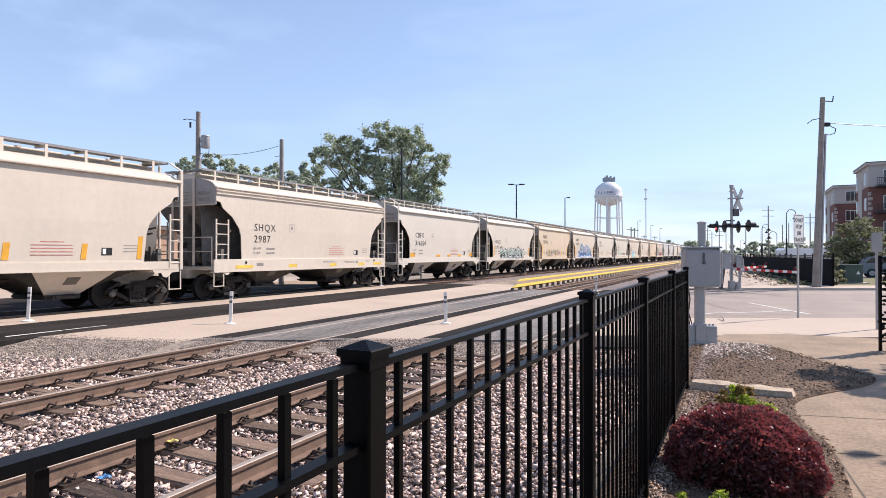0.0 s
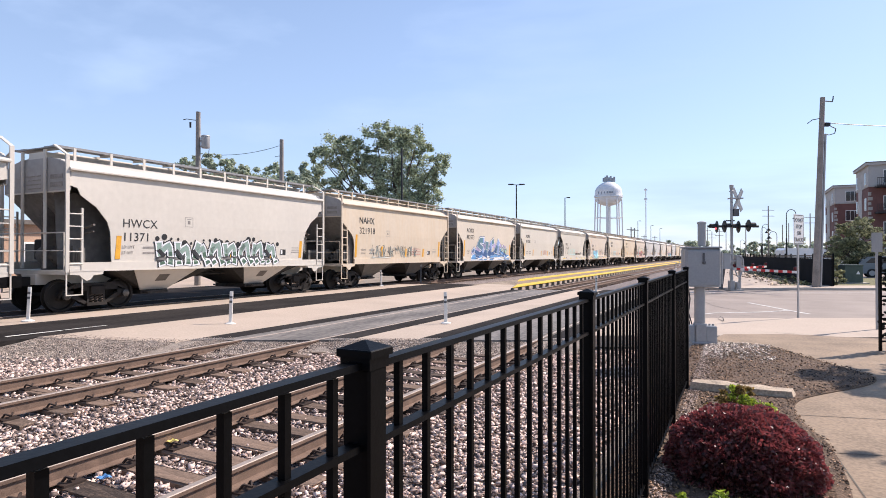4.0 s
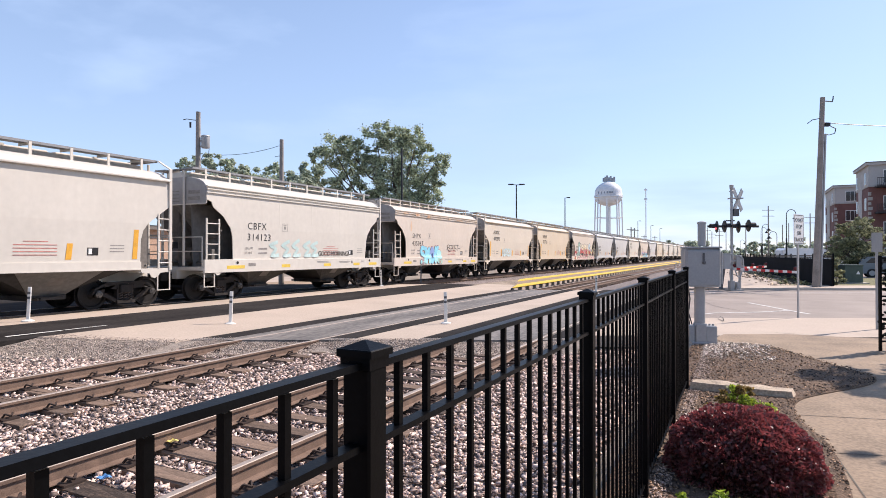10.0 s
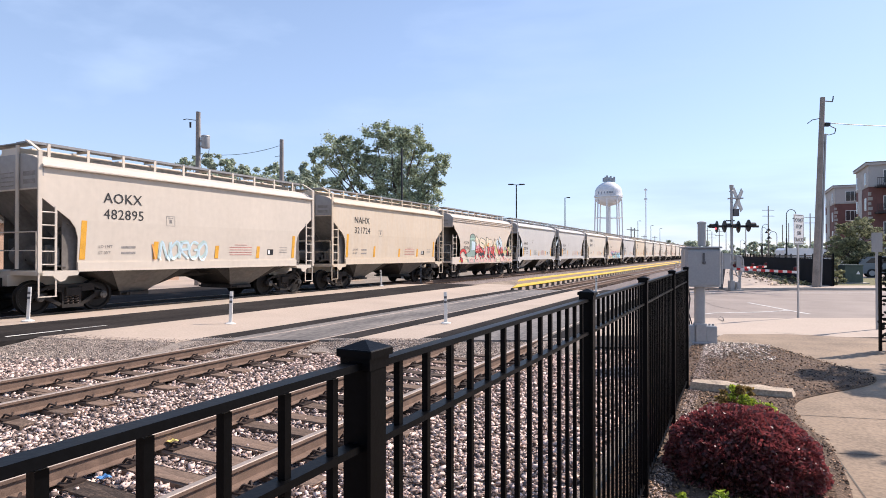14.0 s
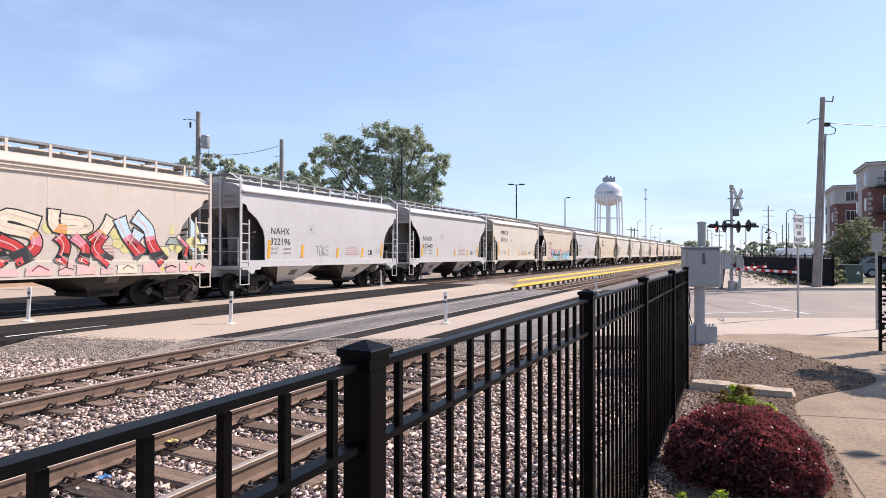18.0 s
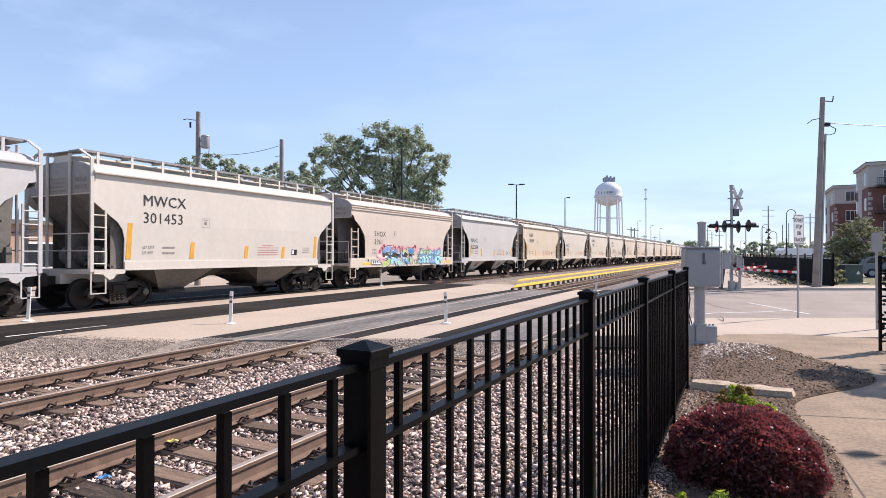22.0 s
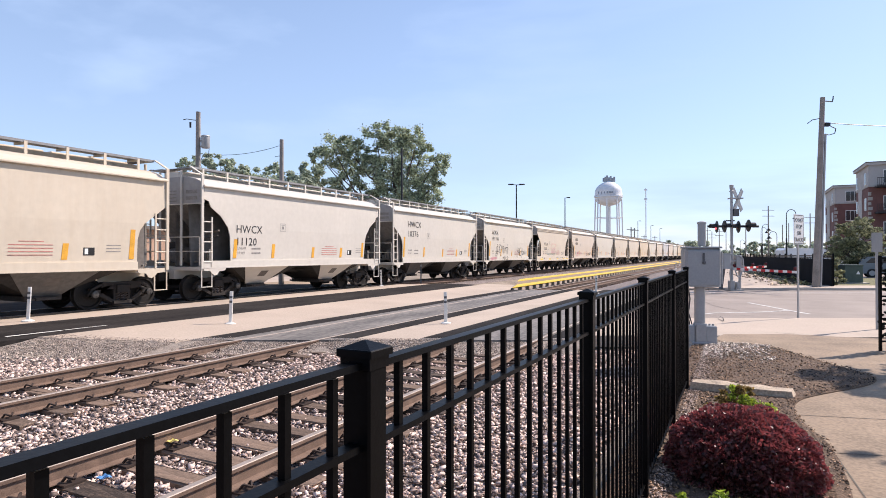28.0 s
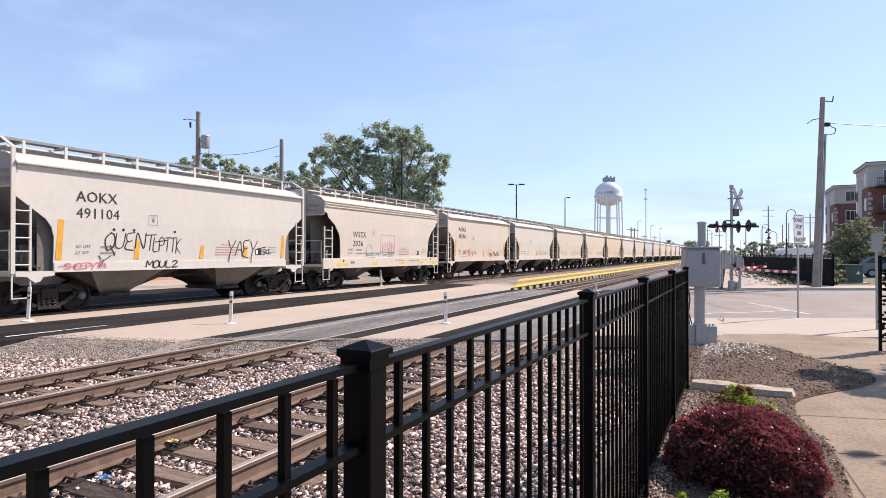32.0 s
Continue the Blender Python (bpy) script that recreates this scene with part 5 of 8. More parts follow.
def crossing_signal():
    d = 29.3
    k = d / FOC
    t = thing("crossing_signal", "railway crossing signal with crossbuck and red flashers", "crossing signal", at=pose(*spot(1295, d, 0.05), 0, 0, TURN))
    z = lambda py: rise(py, d) - 0.05
    x = lambda px: (px - 1295) * k
    part("mast", Shape().tube((0, 0, 0), (0, 0, z(340)), 0.065, n=12), MAT_STEEL, t, smooth=True)
    part("bell", Shape().lathe([(0.1, z(340)), (0.1, z(338)), (0.05, z(337)), (0.09, z(334)), (0.1, z(328)), (0.02, z(327))], n=12), MAT_STEEL, t, smooth=True)
    # blades take a darker grey for the shade on the sign's back
    for sgn in (-1, 1):
        s = Shape().box(-0.66, 0.66, -0.012 + 0.014 * sgn, 0.012 + 0.014 * sgn, -0.13, 0.13)
        part("crossbuck_blade", s, MAT_ALU, t, "crossbuck blade, grey for its shaded back", at=Matrix.Translation((x(1311.5), 0.3, z(353))) @ pose(0, 0, 0, 0, 0, 36) @ pose(0, 0, 0, 0, 52 * sgn, 0))
    part("crossbuck_bracket", Shape().box(x(1293), x(1316), -0.02, 0.3, z(352), z(350)), MAT_STEEL, t)
    part("junction_box", Shape().box(x(1298), x(1307), -0.1, 0.12, z(383), z(370), bev=0.01), MAT_GRATE, t)
    part("flasher_arm", Shape().box(x(1268), x(1330), -0.03, 0.03, z(403), z(399)).box(x(1285), x(1300), -0.04, 0.04, z(392), z(390)), MAT_BLACK, t)
    for px, py, yy, turn, lit in [(1267, 402, -0.1, -100, True), (1284, 401, 0.1, 86, False), (1306, 402, -0.05, -97, False), (1323, 400, -0.1, 86, False)]:
        disc = part("flasher", Shape().lathe([(0.02, 0.03), (0.27, 0.02), (0.305, 0.0), (0.27, -0.02), (0.16, -0.03)], n=24, axis="y"), MAT_BLACK, t, "black flasher disc", at=Matrix.Translation((x(px), yy, z(py))) @ pose(0, 0, 0, 0, 0, turn))
        part("lens", Shape().lathe([(0.14, -0.035), (0.135, -0.06), (0.06, -0.075), (0.01, -0.078)], n=20, axis="y"), MAT_LENS_ON if lit else MAT_LENS, disc, "red lens", smooth=True)
        hood = Shape()
        n = 12
        vv = [(0.16 * math.cos(a_), yy_, 0.16 * math.sin(a_)) for yy_ in (-0.03, -0.32) for a_ in np.linspace(-0.3, math.pi + 0.3, n)]
        hood.add(vv, [(i, i + 1, n + i + 1, n + i) for i in range(n - 1)])
        part("hood", hood, MAT_BLACK, disc)
    for px, rr in ((1258, 0.06), (1337, 0.06)):
        part("side_light", Shape().tube((x(px) - 0.15, 0.0, z(401)), (x(px) + 0.15, 0.0, z(401)), rr, n=10), MAT_BLACK, t)
    # gate machine
    part("gate_machine", Shape().box(x(1276), x(1289), -0.28, 0.1, z(476), z(451), bev=0.03).box(x(1300), x(1310), -0.2, 0.15, z(473), z(452), bev=0.03), MAT_STEEL, t, "galvanised gate machine")
    part("machine_lid", Shape().box(x(1275), x(1290), -0.3, 0.12, z(451), z(449), bev=0.01), MAT_ALU, t)
    part("mounting_bracket", Shape().box(x(1284), x(1302), -0.1, 0.1, z(464), z(460)).box(x(1284), x(1302), -0.1, 0.1, z(474), z(471)), MAT_STEEL, t)
    part("base", Shape().box(x(1290), x(1298), -0.14, 0.14, 0, z(497), bev=0.02).box(x(1301), x(1309), -0.16, 0.2, 0.1, z(499), bev=0.03).box(x(1288), x(1311), -0.3, 0.3, 0.0, 0.06), MAT_STEEL, t)
    for px in (1289.5, 1293, 1299, 1304):
        part("bolt", Shape().lathe([(0.03, 0.06), (0.03, 0.16)], n=6, at=(x(px), -0.24, 0)), MAT_STEEL, t)
    for q in range(2):
        part("counterweight", Shape().hexa([(x(1270 + 5 * q), -0.12 + 0.2 * q, z(512)), (x(1275 + 5 * q), -0.12 + 0.2 * q, z(512)), (x(1275 + 5 * q), -0.06 + 0.2 * q, z(512)), (x(1270 + 5 * q), -0.06 + 0.2 * q, z(512))],
                                           [(x(1277 + 4 * q), -0.12 + 0.2 * q, z(470)), (x(1282 + 4 * q), -0.12 + 0.2 * q, z(470)), (x(1282 + 4 * q), -0.06 + 0.2 * q, z(470)), (x(1277 + 4 * q), -0.06 + 0.2 * q, z(470))]), MAT_GRATE, t)
    part("cable", Shape().pipe([(x(1303), -0.2, z(452)), (x(1310), -0.25, z(458)), (x(1311), -0.25, z(472)), (x(1307), -0.25, z(485)), (x(1303), -0.2, z(500))], 0.035).pipe([(x(1297), -0.2, z(478)), (x(1300), -0.25, z(488)), (x(1305), -0.25, z(492)), (x(1306), -0.2, z(500))], 0.03).pipe([(x(1291), -0.15, z(470)), (x(1288), -0.2, z(484)), (x(1290), -0.18, z(498))], 0.03), MAT_STEEL, t)


crossing_signal()


def gate_arm(label, p0, p1, n):
    """A lowered boom in red and white lengths."""
    t = thing("gate_arm", label, "crossing gate", group="gate arms")
    p0, p1 = Vector(p0), Vector(p1)
    q = (p1 - p0).to_track_quat("X", "Z").to_matrix().to_4x4()
    L = (p1 - p0).length
    t.matrix_basis = Matrix.Translation(p0) @ q
    for i in range(n):
        part("boom_stripe", Shape().box(L * i / n, L * (i + 1) / n - 0.001, -0.025, 0.025, -0.055, 0.055), MAT_RED if i % 2 else MAT_WHITE, t, "red boom length" if i % 2 else "white boom length")
    for f_ in (0.02, 0.45, 0.98):
        part("gate_lamp", Shape().lathe([(0.05, 0.07), (0.08, 0.1), (0.08, 0.22), (0.03, 0.24)], n=10, at=(L * f_, 0, 0)), MAT_LENS, t, "small red gate lamp")


gate_arm("lowered crossing boom striped red and white", spot(1297, 29.3, 1.14), spot(1410, 26.6, 1.05), 15)
wp = thing("walkway_gate_post", "short galvanised post of the walkway gate", "gate post", at=pose(*spot(1309, 30.5, 0.05), 0, 0, TURN))
part("post", Shape().tube((0, 0, 0), (0, 0, 1.3), 0.07, n=10), MAT_STEEL, wp)
part("gate_machine", Shape().box(-0.15, 0.15, -0.2, 0.2, 0.95, 1.25, bev=0.02), MAT_STEEL, wp)
gate_arm("short lowered walkway boom striped red and white", spot(1309, 30.5, 1.14), spot(1356, 36.5, 1.1), 9)


def road_sign():
    d = 16.7
    p = spot(1412, d, 0.07)
    t = thing("road_sign", "white rectangular road sign on a steel post", "road sign", at=pose(*p, 0, 0, TURN + 36))
    part("post", Shape().box(-0.028, 0.028, -0.02, 0.02, 0, rise(432, d)), MAT_STEEL, t)
    za, zb = rise(433, d) - 0.07, rise(380, d) - 0.07
    part("plate", Shape().box(-0.31, 0.31, -0.028, -0.022, za, zb), MAT_WHITE, t, "white sign plate")
    part("border", Shape().box(-0.29, 0.29, -0.0305, -0.0285, za + 0.02, za + 0.032).box(-0.29, 0.29, -0.0305, -0.0285, zb - 0.032, zb - 0.02).box(-0.29, -0.278, -0.0305, -0.0285, za + 0.032, zb - 0.032).box(0.278, 0.29, -0.0305, -0.0285, za + 0.032, zb - 0.032), MAT_BLACK, t)
    for i, w in enumerate(("DO NOT", "STOP", "ON", "TRACKS")):
        me = text_shape(w, 0.158)
        me.materials.append(MAT_BLACK)
        wid = max(v.co.y for v in me.vertices)
        # text reads along +x on the face that looks to -y
        part("lettering", me, None, t, "black capital letters", at=Matrix.Translation((-wid / 2, -0.0315, zb - 0.21 - i * 0.185)) @ pose(0, 0, 0, 0, 0, -90))


road_sign()
t = thing("road_sign", "bare metal back of a road sign on a post", "road sign", at=pose(*spot(1552, 14, 0.08), 0, 0, TURN - 20))
part("post", Shape().box(-0.025, 0.025, 0, 0.04, 0, 2.3), MAT_STEEL, t)
part("plate", Shape().box(-0.11, 0.11, -0.006, 0.0, 1.84, 2.3), MAT_ALU, t)

# delineator posts at the crossing
MAT_DELIN = mat("white_plastic", (0.75, 0.73, 0.68), 0.5, var=0.06)
dl = thing("delineator_post", "slim white plastic delineator post on the pavement", "traffic post", group="delineator posts", at=(0, 0, 0))
part("base", Shape().lathe([(0.14, 0.0), (0.14, 0.025), (0.06, 0.05)], n=14), MAT_DELIN, dl)
part("post", Shape().box(-0.045, 0.045, -0.02, 0.02, 0.03, 0.86, bev=0.012), MAT_DELIN, dl, "white post")
part("reflector", Shape().box(-0.038, 0.038, -0.024, -0.02, 0.68, 0.74), MAT_GRATE, dl)
part("reflector", Shape().box(-0.038, 0.038, -0.024, -0.02, 0.56, 0.62), MAT_GRATE, dl)
first_at = None
for px, py, z_, lean in [(50, 569, 0.188, 3), (408, 574, 0.03, 2), (789, 573, -0.01, -1), (675, 507, 0.188, -3), (1055, 520, -0.01, 0), (1196, 476, 0.03, 0), (1202, 470, 0.03, 0)]:
    d = (EYE[2] - z_) * FOC / (py - 450)
    m = pose(*spot(px, d, z_), 0, lean, TURN)
    if first_at is None:
        dl.matrix_basis = m
        first_at = m
    else:
        copy_thing(dl, m)
for px, py in ((745, 503), (812, 494)):
    d = (EYE[2] - 0.1) * FOC / (py - 450)
    t = thing("marker_post", "thin dark steel marker post beside the rails", "marker post", at=pose(*spot(px, d, -0.02), 0, 0, TURN), group="marker posts")
    part("post", Shape().box(-0.035, 0.035, -0.02, 0.02, 0, 1.3), MAT_GRATE, t)
    part("band", Shape().box(-0.04, 0.04, -0.026, 0.026, 1.15, 1.3), MAT_STEEL, t)

# ---- far side of the street ----
up, hu = wood_pole("tall leaning grey wooden utility pole", 1443, 30.8, 172, 0.17, 2.4)
part("conduit", Shape().tube((0.24, -0.03, 0), (0.2, -0.03, hu - 1.9), 0.055, n=8), MAT_STEEL, up, "grey conduit")
part("bracket", Shape().pipe([(0.1, 0, hu - 0.18), (0.52, 0, hu - 0.2), (0.55, 0, hu - 0.02), (0.55, 0, hu + 0.1)], 0.03), MAT_GRATE, up)
part("cable_loop", Shape().pipe([(0.1, 0, hu - 1.3), (0.3, 0, hu - 1.35), (0.5, 0, hu - 1.5), (0.75, 0, hu - 1.6), (0.7, 0, hu - 1.85), (0.4, 0, hu - 1.95), (0.2, 0, hu - 1.9)], 0.02).pipe([(-0.1, 0, hu - 1.1), (-0.5, 0, hu - 1.2), (-0.75, 0, hu - 1.4)], 0.02).box(0.15, 0.4, -0.1, 0.1, hu - 1.5, hu - 1.32), MAT_BLACK, up)
w = Shape()
pa, pb = spot(1460, 30.8, rise(217, 30.8)), spot(1760, 30.8, rise(221, 30.8))
w.pipe([pa.lerp(pb, j / 8) + Vector((0, 0, -0.15 * (1 - (j / 4 - 1) ** 2))) for j in range(9)], 0.02, n=4)
thing("overhead_wire", "thin wire running from the leaning pole", "wire", shape=w, material=MAT_BLACK)

MAT_SCREEN = mat("black_screen_fabric", (0.007, 0.008, 0.011), 0.9, var=0.3, scale=1, fine=40, bump=0.1, spec=0.08)
sf = thing("screened_fence", "black metal fence backed with dark privacy fabric", "fence", at=pose(4.55, 37.7, 0, 0, 0, 5.4))
part("screen", Shape().box(-0.112, -0.098, 0, 48, 0.08, 1.6), MAT_SCREEN, sf)
for z_ in (0.22, 1.5, 1.66, 1.77):
    part("fence_rail", Shape().box(-0.07, -0.03, 0, 48, z_ - 0.025, z_ + 0.025), MAT_FENCE, sf)
for k_ in range(21):
    part("post", Shape().box(-0.09, 0.0, k_ * 2.4 - 0.04, k_ * 2.4 + 0.04, 0, 1.9), MAT_FENCE, sf)
    if k_ < 14:
        for q_ in range(1, 8):
            part("picket", Shape().box(-0.06, -0.04, k_ * 2.4 + q_ * 0.3 - 0.01, k_ * 2.4 + q_ * 0.3 + 0.01, 0.15, 1.78), MAT_FENCE, sf)
slab("ground_gravel", "dusty gravel yard beyond the street", [(-3.0, 33.5), (4.5, 36.3), (4.5, 38), (-0.2, 88), (-1.0, 120), (-2.4, 120)], 0.06, mat("yard_gravel", (0.42, 0.345, 0.285), 0.95, var=0.22, scale=1.5, fine=25, bump=0.5), cat="gravel")
yr_ = np.random.default_rng(44)
q_ = np.column_stack([yr_.uniform(0.25, 3.2, 900) ** 1.0, yr_.uniform(0.3, 26, 900)])
q_ = q_[yr_.uniform(size=900) < np.exp(-q_[:, 0] * 0.7)]
rub_ = np.array([(4.55 - a_ - 0.094 * b_, 37.7 + b_, 0.07) for a_, b_ in q_])
YARD_RUBBLE = (rub_, yr_.uniform(0.03, 0.13, len(rub_)))
MAT_GRASS = mat("dry_grass", (0.15, 0.14, 0.06), 0.9, var=0.3, scale=2, fine=30, bump=0.6)
slab("lawn", "patchy dry grass behind the far walk", [ur(17.2, 32.4), ur(60, 32.4), ur(60, 43.5), ur(29, 43.5), ur(22.5, 36)], 0.1, MAT_GRASS, cat="grass")
slab("lawn", "patchy grass beside the screened fence", [(2.4, 42), (4.3, 38.6), (1.4, 69), (0.4, 69)], 0.075, MAT_GRASS, cat="grass")
slab("parking_lot", "grey asphalt parking lot", [ur(29, 43.5), ur(90, 43.5), ur(90, 74), ur(38, 74)], 0.09, MAT_ASPHALT_OLD, cat="parking lot")
MAT_UGREEN = mat("utility_green", (0.07, 0.1, 0.085), 0.6, var=0.12)
ub = thing("transformer_box", "dull green utility transformer box on the grass", "utility box", at=pose(*spot(1505, 36, 0.1), 0, 0, TURN - 12))
part("body", Shape().box(-0.5, 0.5, -0.45, 0.45, 0.05, 1.06, bev=0.03), MAT_UGREEN, ub)
part("lid", Shape().box(-0.53, 0.53, -0.48, 0.48, 1.06, 1.13, bev=0.02), MAT_UGREEN, ub)
part("pad", Shape().box(-0.75, 0.75, -0.65, 0.65, -0.05, 0.05), MAT_CURB, ub)
part("warning_label", Shape().add([(0.12, -0.453, 0.55), (0.34, -0.453, 0.55), (0.23, -0.453, 0.78)], [(0, 1, 2)]), MAT_WHITE, ub, "pale warning triangle")


def dome_leaves(rng, rx, ry, rz, count, size, material):
    """Leaves in a dense, uneven shell over a clipped dome, with a few twigs sticking out."""
    d = rng.normal(size=(count, 3))
    d[:, 2] = np.abs(d[:, 2]) - 0.35 * rng.random(count)
    d /= np.linalg.norm(d, axis=1)[:, None]
    lump = np.array([1 + 0.10 * noise.noise(Vector(q) * 2.3) + 0.07 * noise.noise(Vector(q) * 6.0) for q in d])
    rad = lump * (1 - 0.3 * rng.random(count) ** 2.2)
    pos = d * rad[:, None] * np.array([rx, ry, rz])
    pos[:, 2] += rz * 0.25
    a = d + rng.normal(size=(count, 3)) * 0.8
    a /= np.linalg.norm(a, axis=1)[:, None]
    b = np.cross(a, rng.normal(size=(count, 3)))
    b /= np.linalg.norm(b, axis=1)[:, None]
    s = size * rng.uniform(0.6, 1.3, count)[:, None]
    v = np.stack([pos - a * s, pos + b * s * 0.6, pos + a * s, pos - b * s * 0.6], 1).reshape(-1, 3)
    idx = np.arange(count)[:, None] * 4
    f = np.concatenate([idx + [0, 1, 2], idx + [0, 2, 3]], 1).reshape(-1, 3)
    me = bpy.data.meshes.new("foliage")
    me.from_pydata(v.tolist(), [], f.tolist())
    me.materials.append(material)
    return me


def shrub(name, label, at, lobes, count, leaf, material, seed):
    t = thing(name, label, "shrub", at=pose(*at, 0, 0, TURN))
    s = Shape()
    r = random.Random(seed)
    for i in range(7):
        lx, ly, lz, lr = lobes[i % len(lobes)]
        s.tube((r.uniform(-0.05, 0.05), r.uniform(-0.05, 0.05), -0.03), (lx + r.uniform(-0.3, 0.3) * lr, ly + r.uniform(-0.3, 0.3) * lr, lz), 0.014, 0.004, n=5, caps=False)
    tagged(part("stems", s, MAT_BARK, t), kind="stuff")
    me = leaf_cloud(np.random.default_rng(seed), lobes, count, leaf)
    me.materials.append(material)
    part("foliage", me, None, t)
    return t


shrub("shrub", "dark green shrub beside the screened fence", spot(1481, 34, 0.05), lobes_px([(1480, 485, 14), (1478, 470, 12), (1486, 495, 14), (1474, 500, 10)], 1481, 450, 34, 5), 1500, 0.09, MAT_LEAF_OLIVE, 11)


wr_ = random.Random(46)
for k_ in range(9):
    b_ = 1.2 + 2.6 * k_ + wr_.uniform(-0.6, 0.6)
    a_ = wr_.uniform(0.4, 1.5)
    shrub("weed", "low dry weeds at the foot of the screened fence", (4.55 - a_ - 0.094 * b_, 37.7 + b_, 0.06), [(wr_.uniform(-0.5, 0.5), wr_.uniform(-0.4, 0.4), 0.1, 0.22) for _ in range(4)], 260, 0.07, MAT_LEAF_OLIVE, 60 + k_)
# street lamps with curled arms
def curl_lamp(px, d, top, turn=1):
    t = thing("street_lamp", "black street lamp with a curled arm", "street lamp", at=pose(*spot(px, d, 0.0), 0, 0, TURN), group="curled street lamps")
    h = rise(top, d)
    part("pole", Shape().tube((0, 0, 0), (0, 0, h * 0.55), 0.085, 0.07, n=10).tube((0, 0, h * 0.55), (0, 0, h - 0.5), 0.042, 0.035, n=8), MAT_BLACK, t, smooth=True)
    pts = [(turn * (0.45 - 0.45 * math.cos(a_)), 0, h - 0.5 + 0.5 * math.sin(a_)) for a_ in np.linspace(0, math.pi * 0.95, 9)]
    part("arm", Shape().pipe(pts, 0.03), MAT_BLACK, t)
    part("shade", Shape().lathe([(0.05, 0.3), (0.12, 0.25), (0.3, 0.0), (0.27, -0.02)], n=14, at=(turn * 0.9, 0, h - 0.85)), MAT_BLACK, t, smooth=True)


for px, d, top, turn in [(1392, 55, 371, 1), (1349, 78, 397, 1), (1347, 92, 403, 1), (1375, 70, 410, -1), (1310, 120, 425, 1)]:
    curl_lamp(px, d, top, turn)
for px, d, top, arms in [(1360, 180, 365, True), (1434, 190, 378, True), (1385, 240, 398, False), (1396, 260, 395, False), (1320, 240, 395, False), (1273, 260, 405, True), (1260, 280, 410, True), (1285, 300, 408, False), (1252, 300, 404, True)]:
    p, h = wood_pole("distant wooden power-line pole with crossarms", px, d, top, 0.22)
    if arms:
        for dz in (1.2, 3.0):
            part("crossarm", Shape().box(-1.8, 1.8, -0.1, 0.1, h - dz - 0.15, h - dz), MAT_WOOD_POLE, p)


# ---- lettering and graffiti on the wagons ----
MAT_LETTER = mat("letter_black", (0.025, 0.024, 0.024), 0.6, var=0.3, scale=5)
INK = {n: mat("spray_" + n, c, 0.5, var=0.06, scale=2.0, fine=8, bump=0.0) for n, c in {
    "black": (0.02, 0.02, 0.022), "white": (0.75, 0.76, 0.78), "navy": (0.04, 0.10, 0.24), "blue": (0.10, 0.27, 0.52), "teal": (0.10, 0.22, 0.27), "lilac": (0.50, 0.42, 0.66),
    "cyan": (0.25, 0.60, 0.72), "aqua": (0.38, 0.72, 0.72), "paleblue": (0.52, 0.66, 0.72), "maroon": (0.30, 0.05, 0.10), "red": (0.55, 0.05, 0.05), "rose": (0.68, 0.24, 0.30),
    "yellow": (0.72, 0.60, 0.20), "cream": (0.72, 0.64, 0.48), "green": (0.18, 0.42, 0.20), "lime": (0.45, 0.55, 0.18), "pink": (0.78, 0.40, 0.42), "haze": (0.66, 0.60, 0.27), "blush": (0.70, 0.46, 0.42), "peri": (0.26, 0.36, 0.62), "mint": (0.38, 0.58, 0.48), "slate": (0.12, 0.22, 0.30), "moss": (0.07, 0.13, 0.09), "wash": (0.47, 0.60, 0.57), "grey": (0.32, 0.36, 0.34), "sage": (0.24, 0.33, 0.29), "orange": (0.7, 0.33, 0.1), "rust": (0.5, 0.26, 0.14), "rustpale": (0.62, 0.43, 0.29)}.items()}
INKS = list(INK)


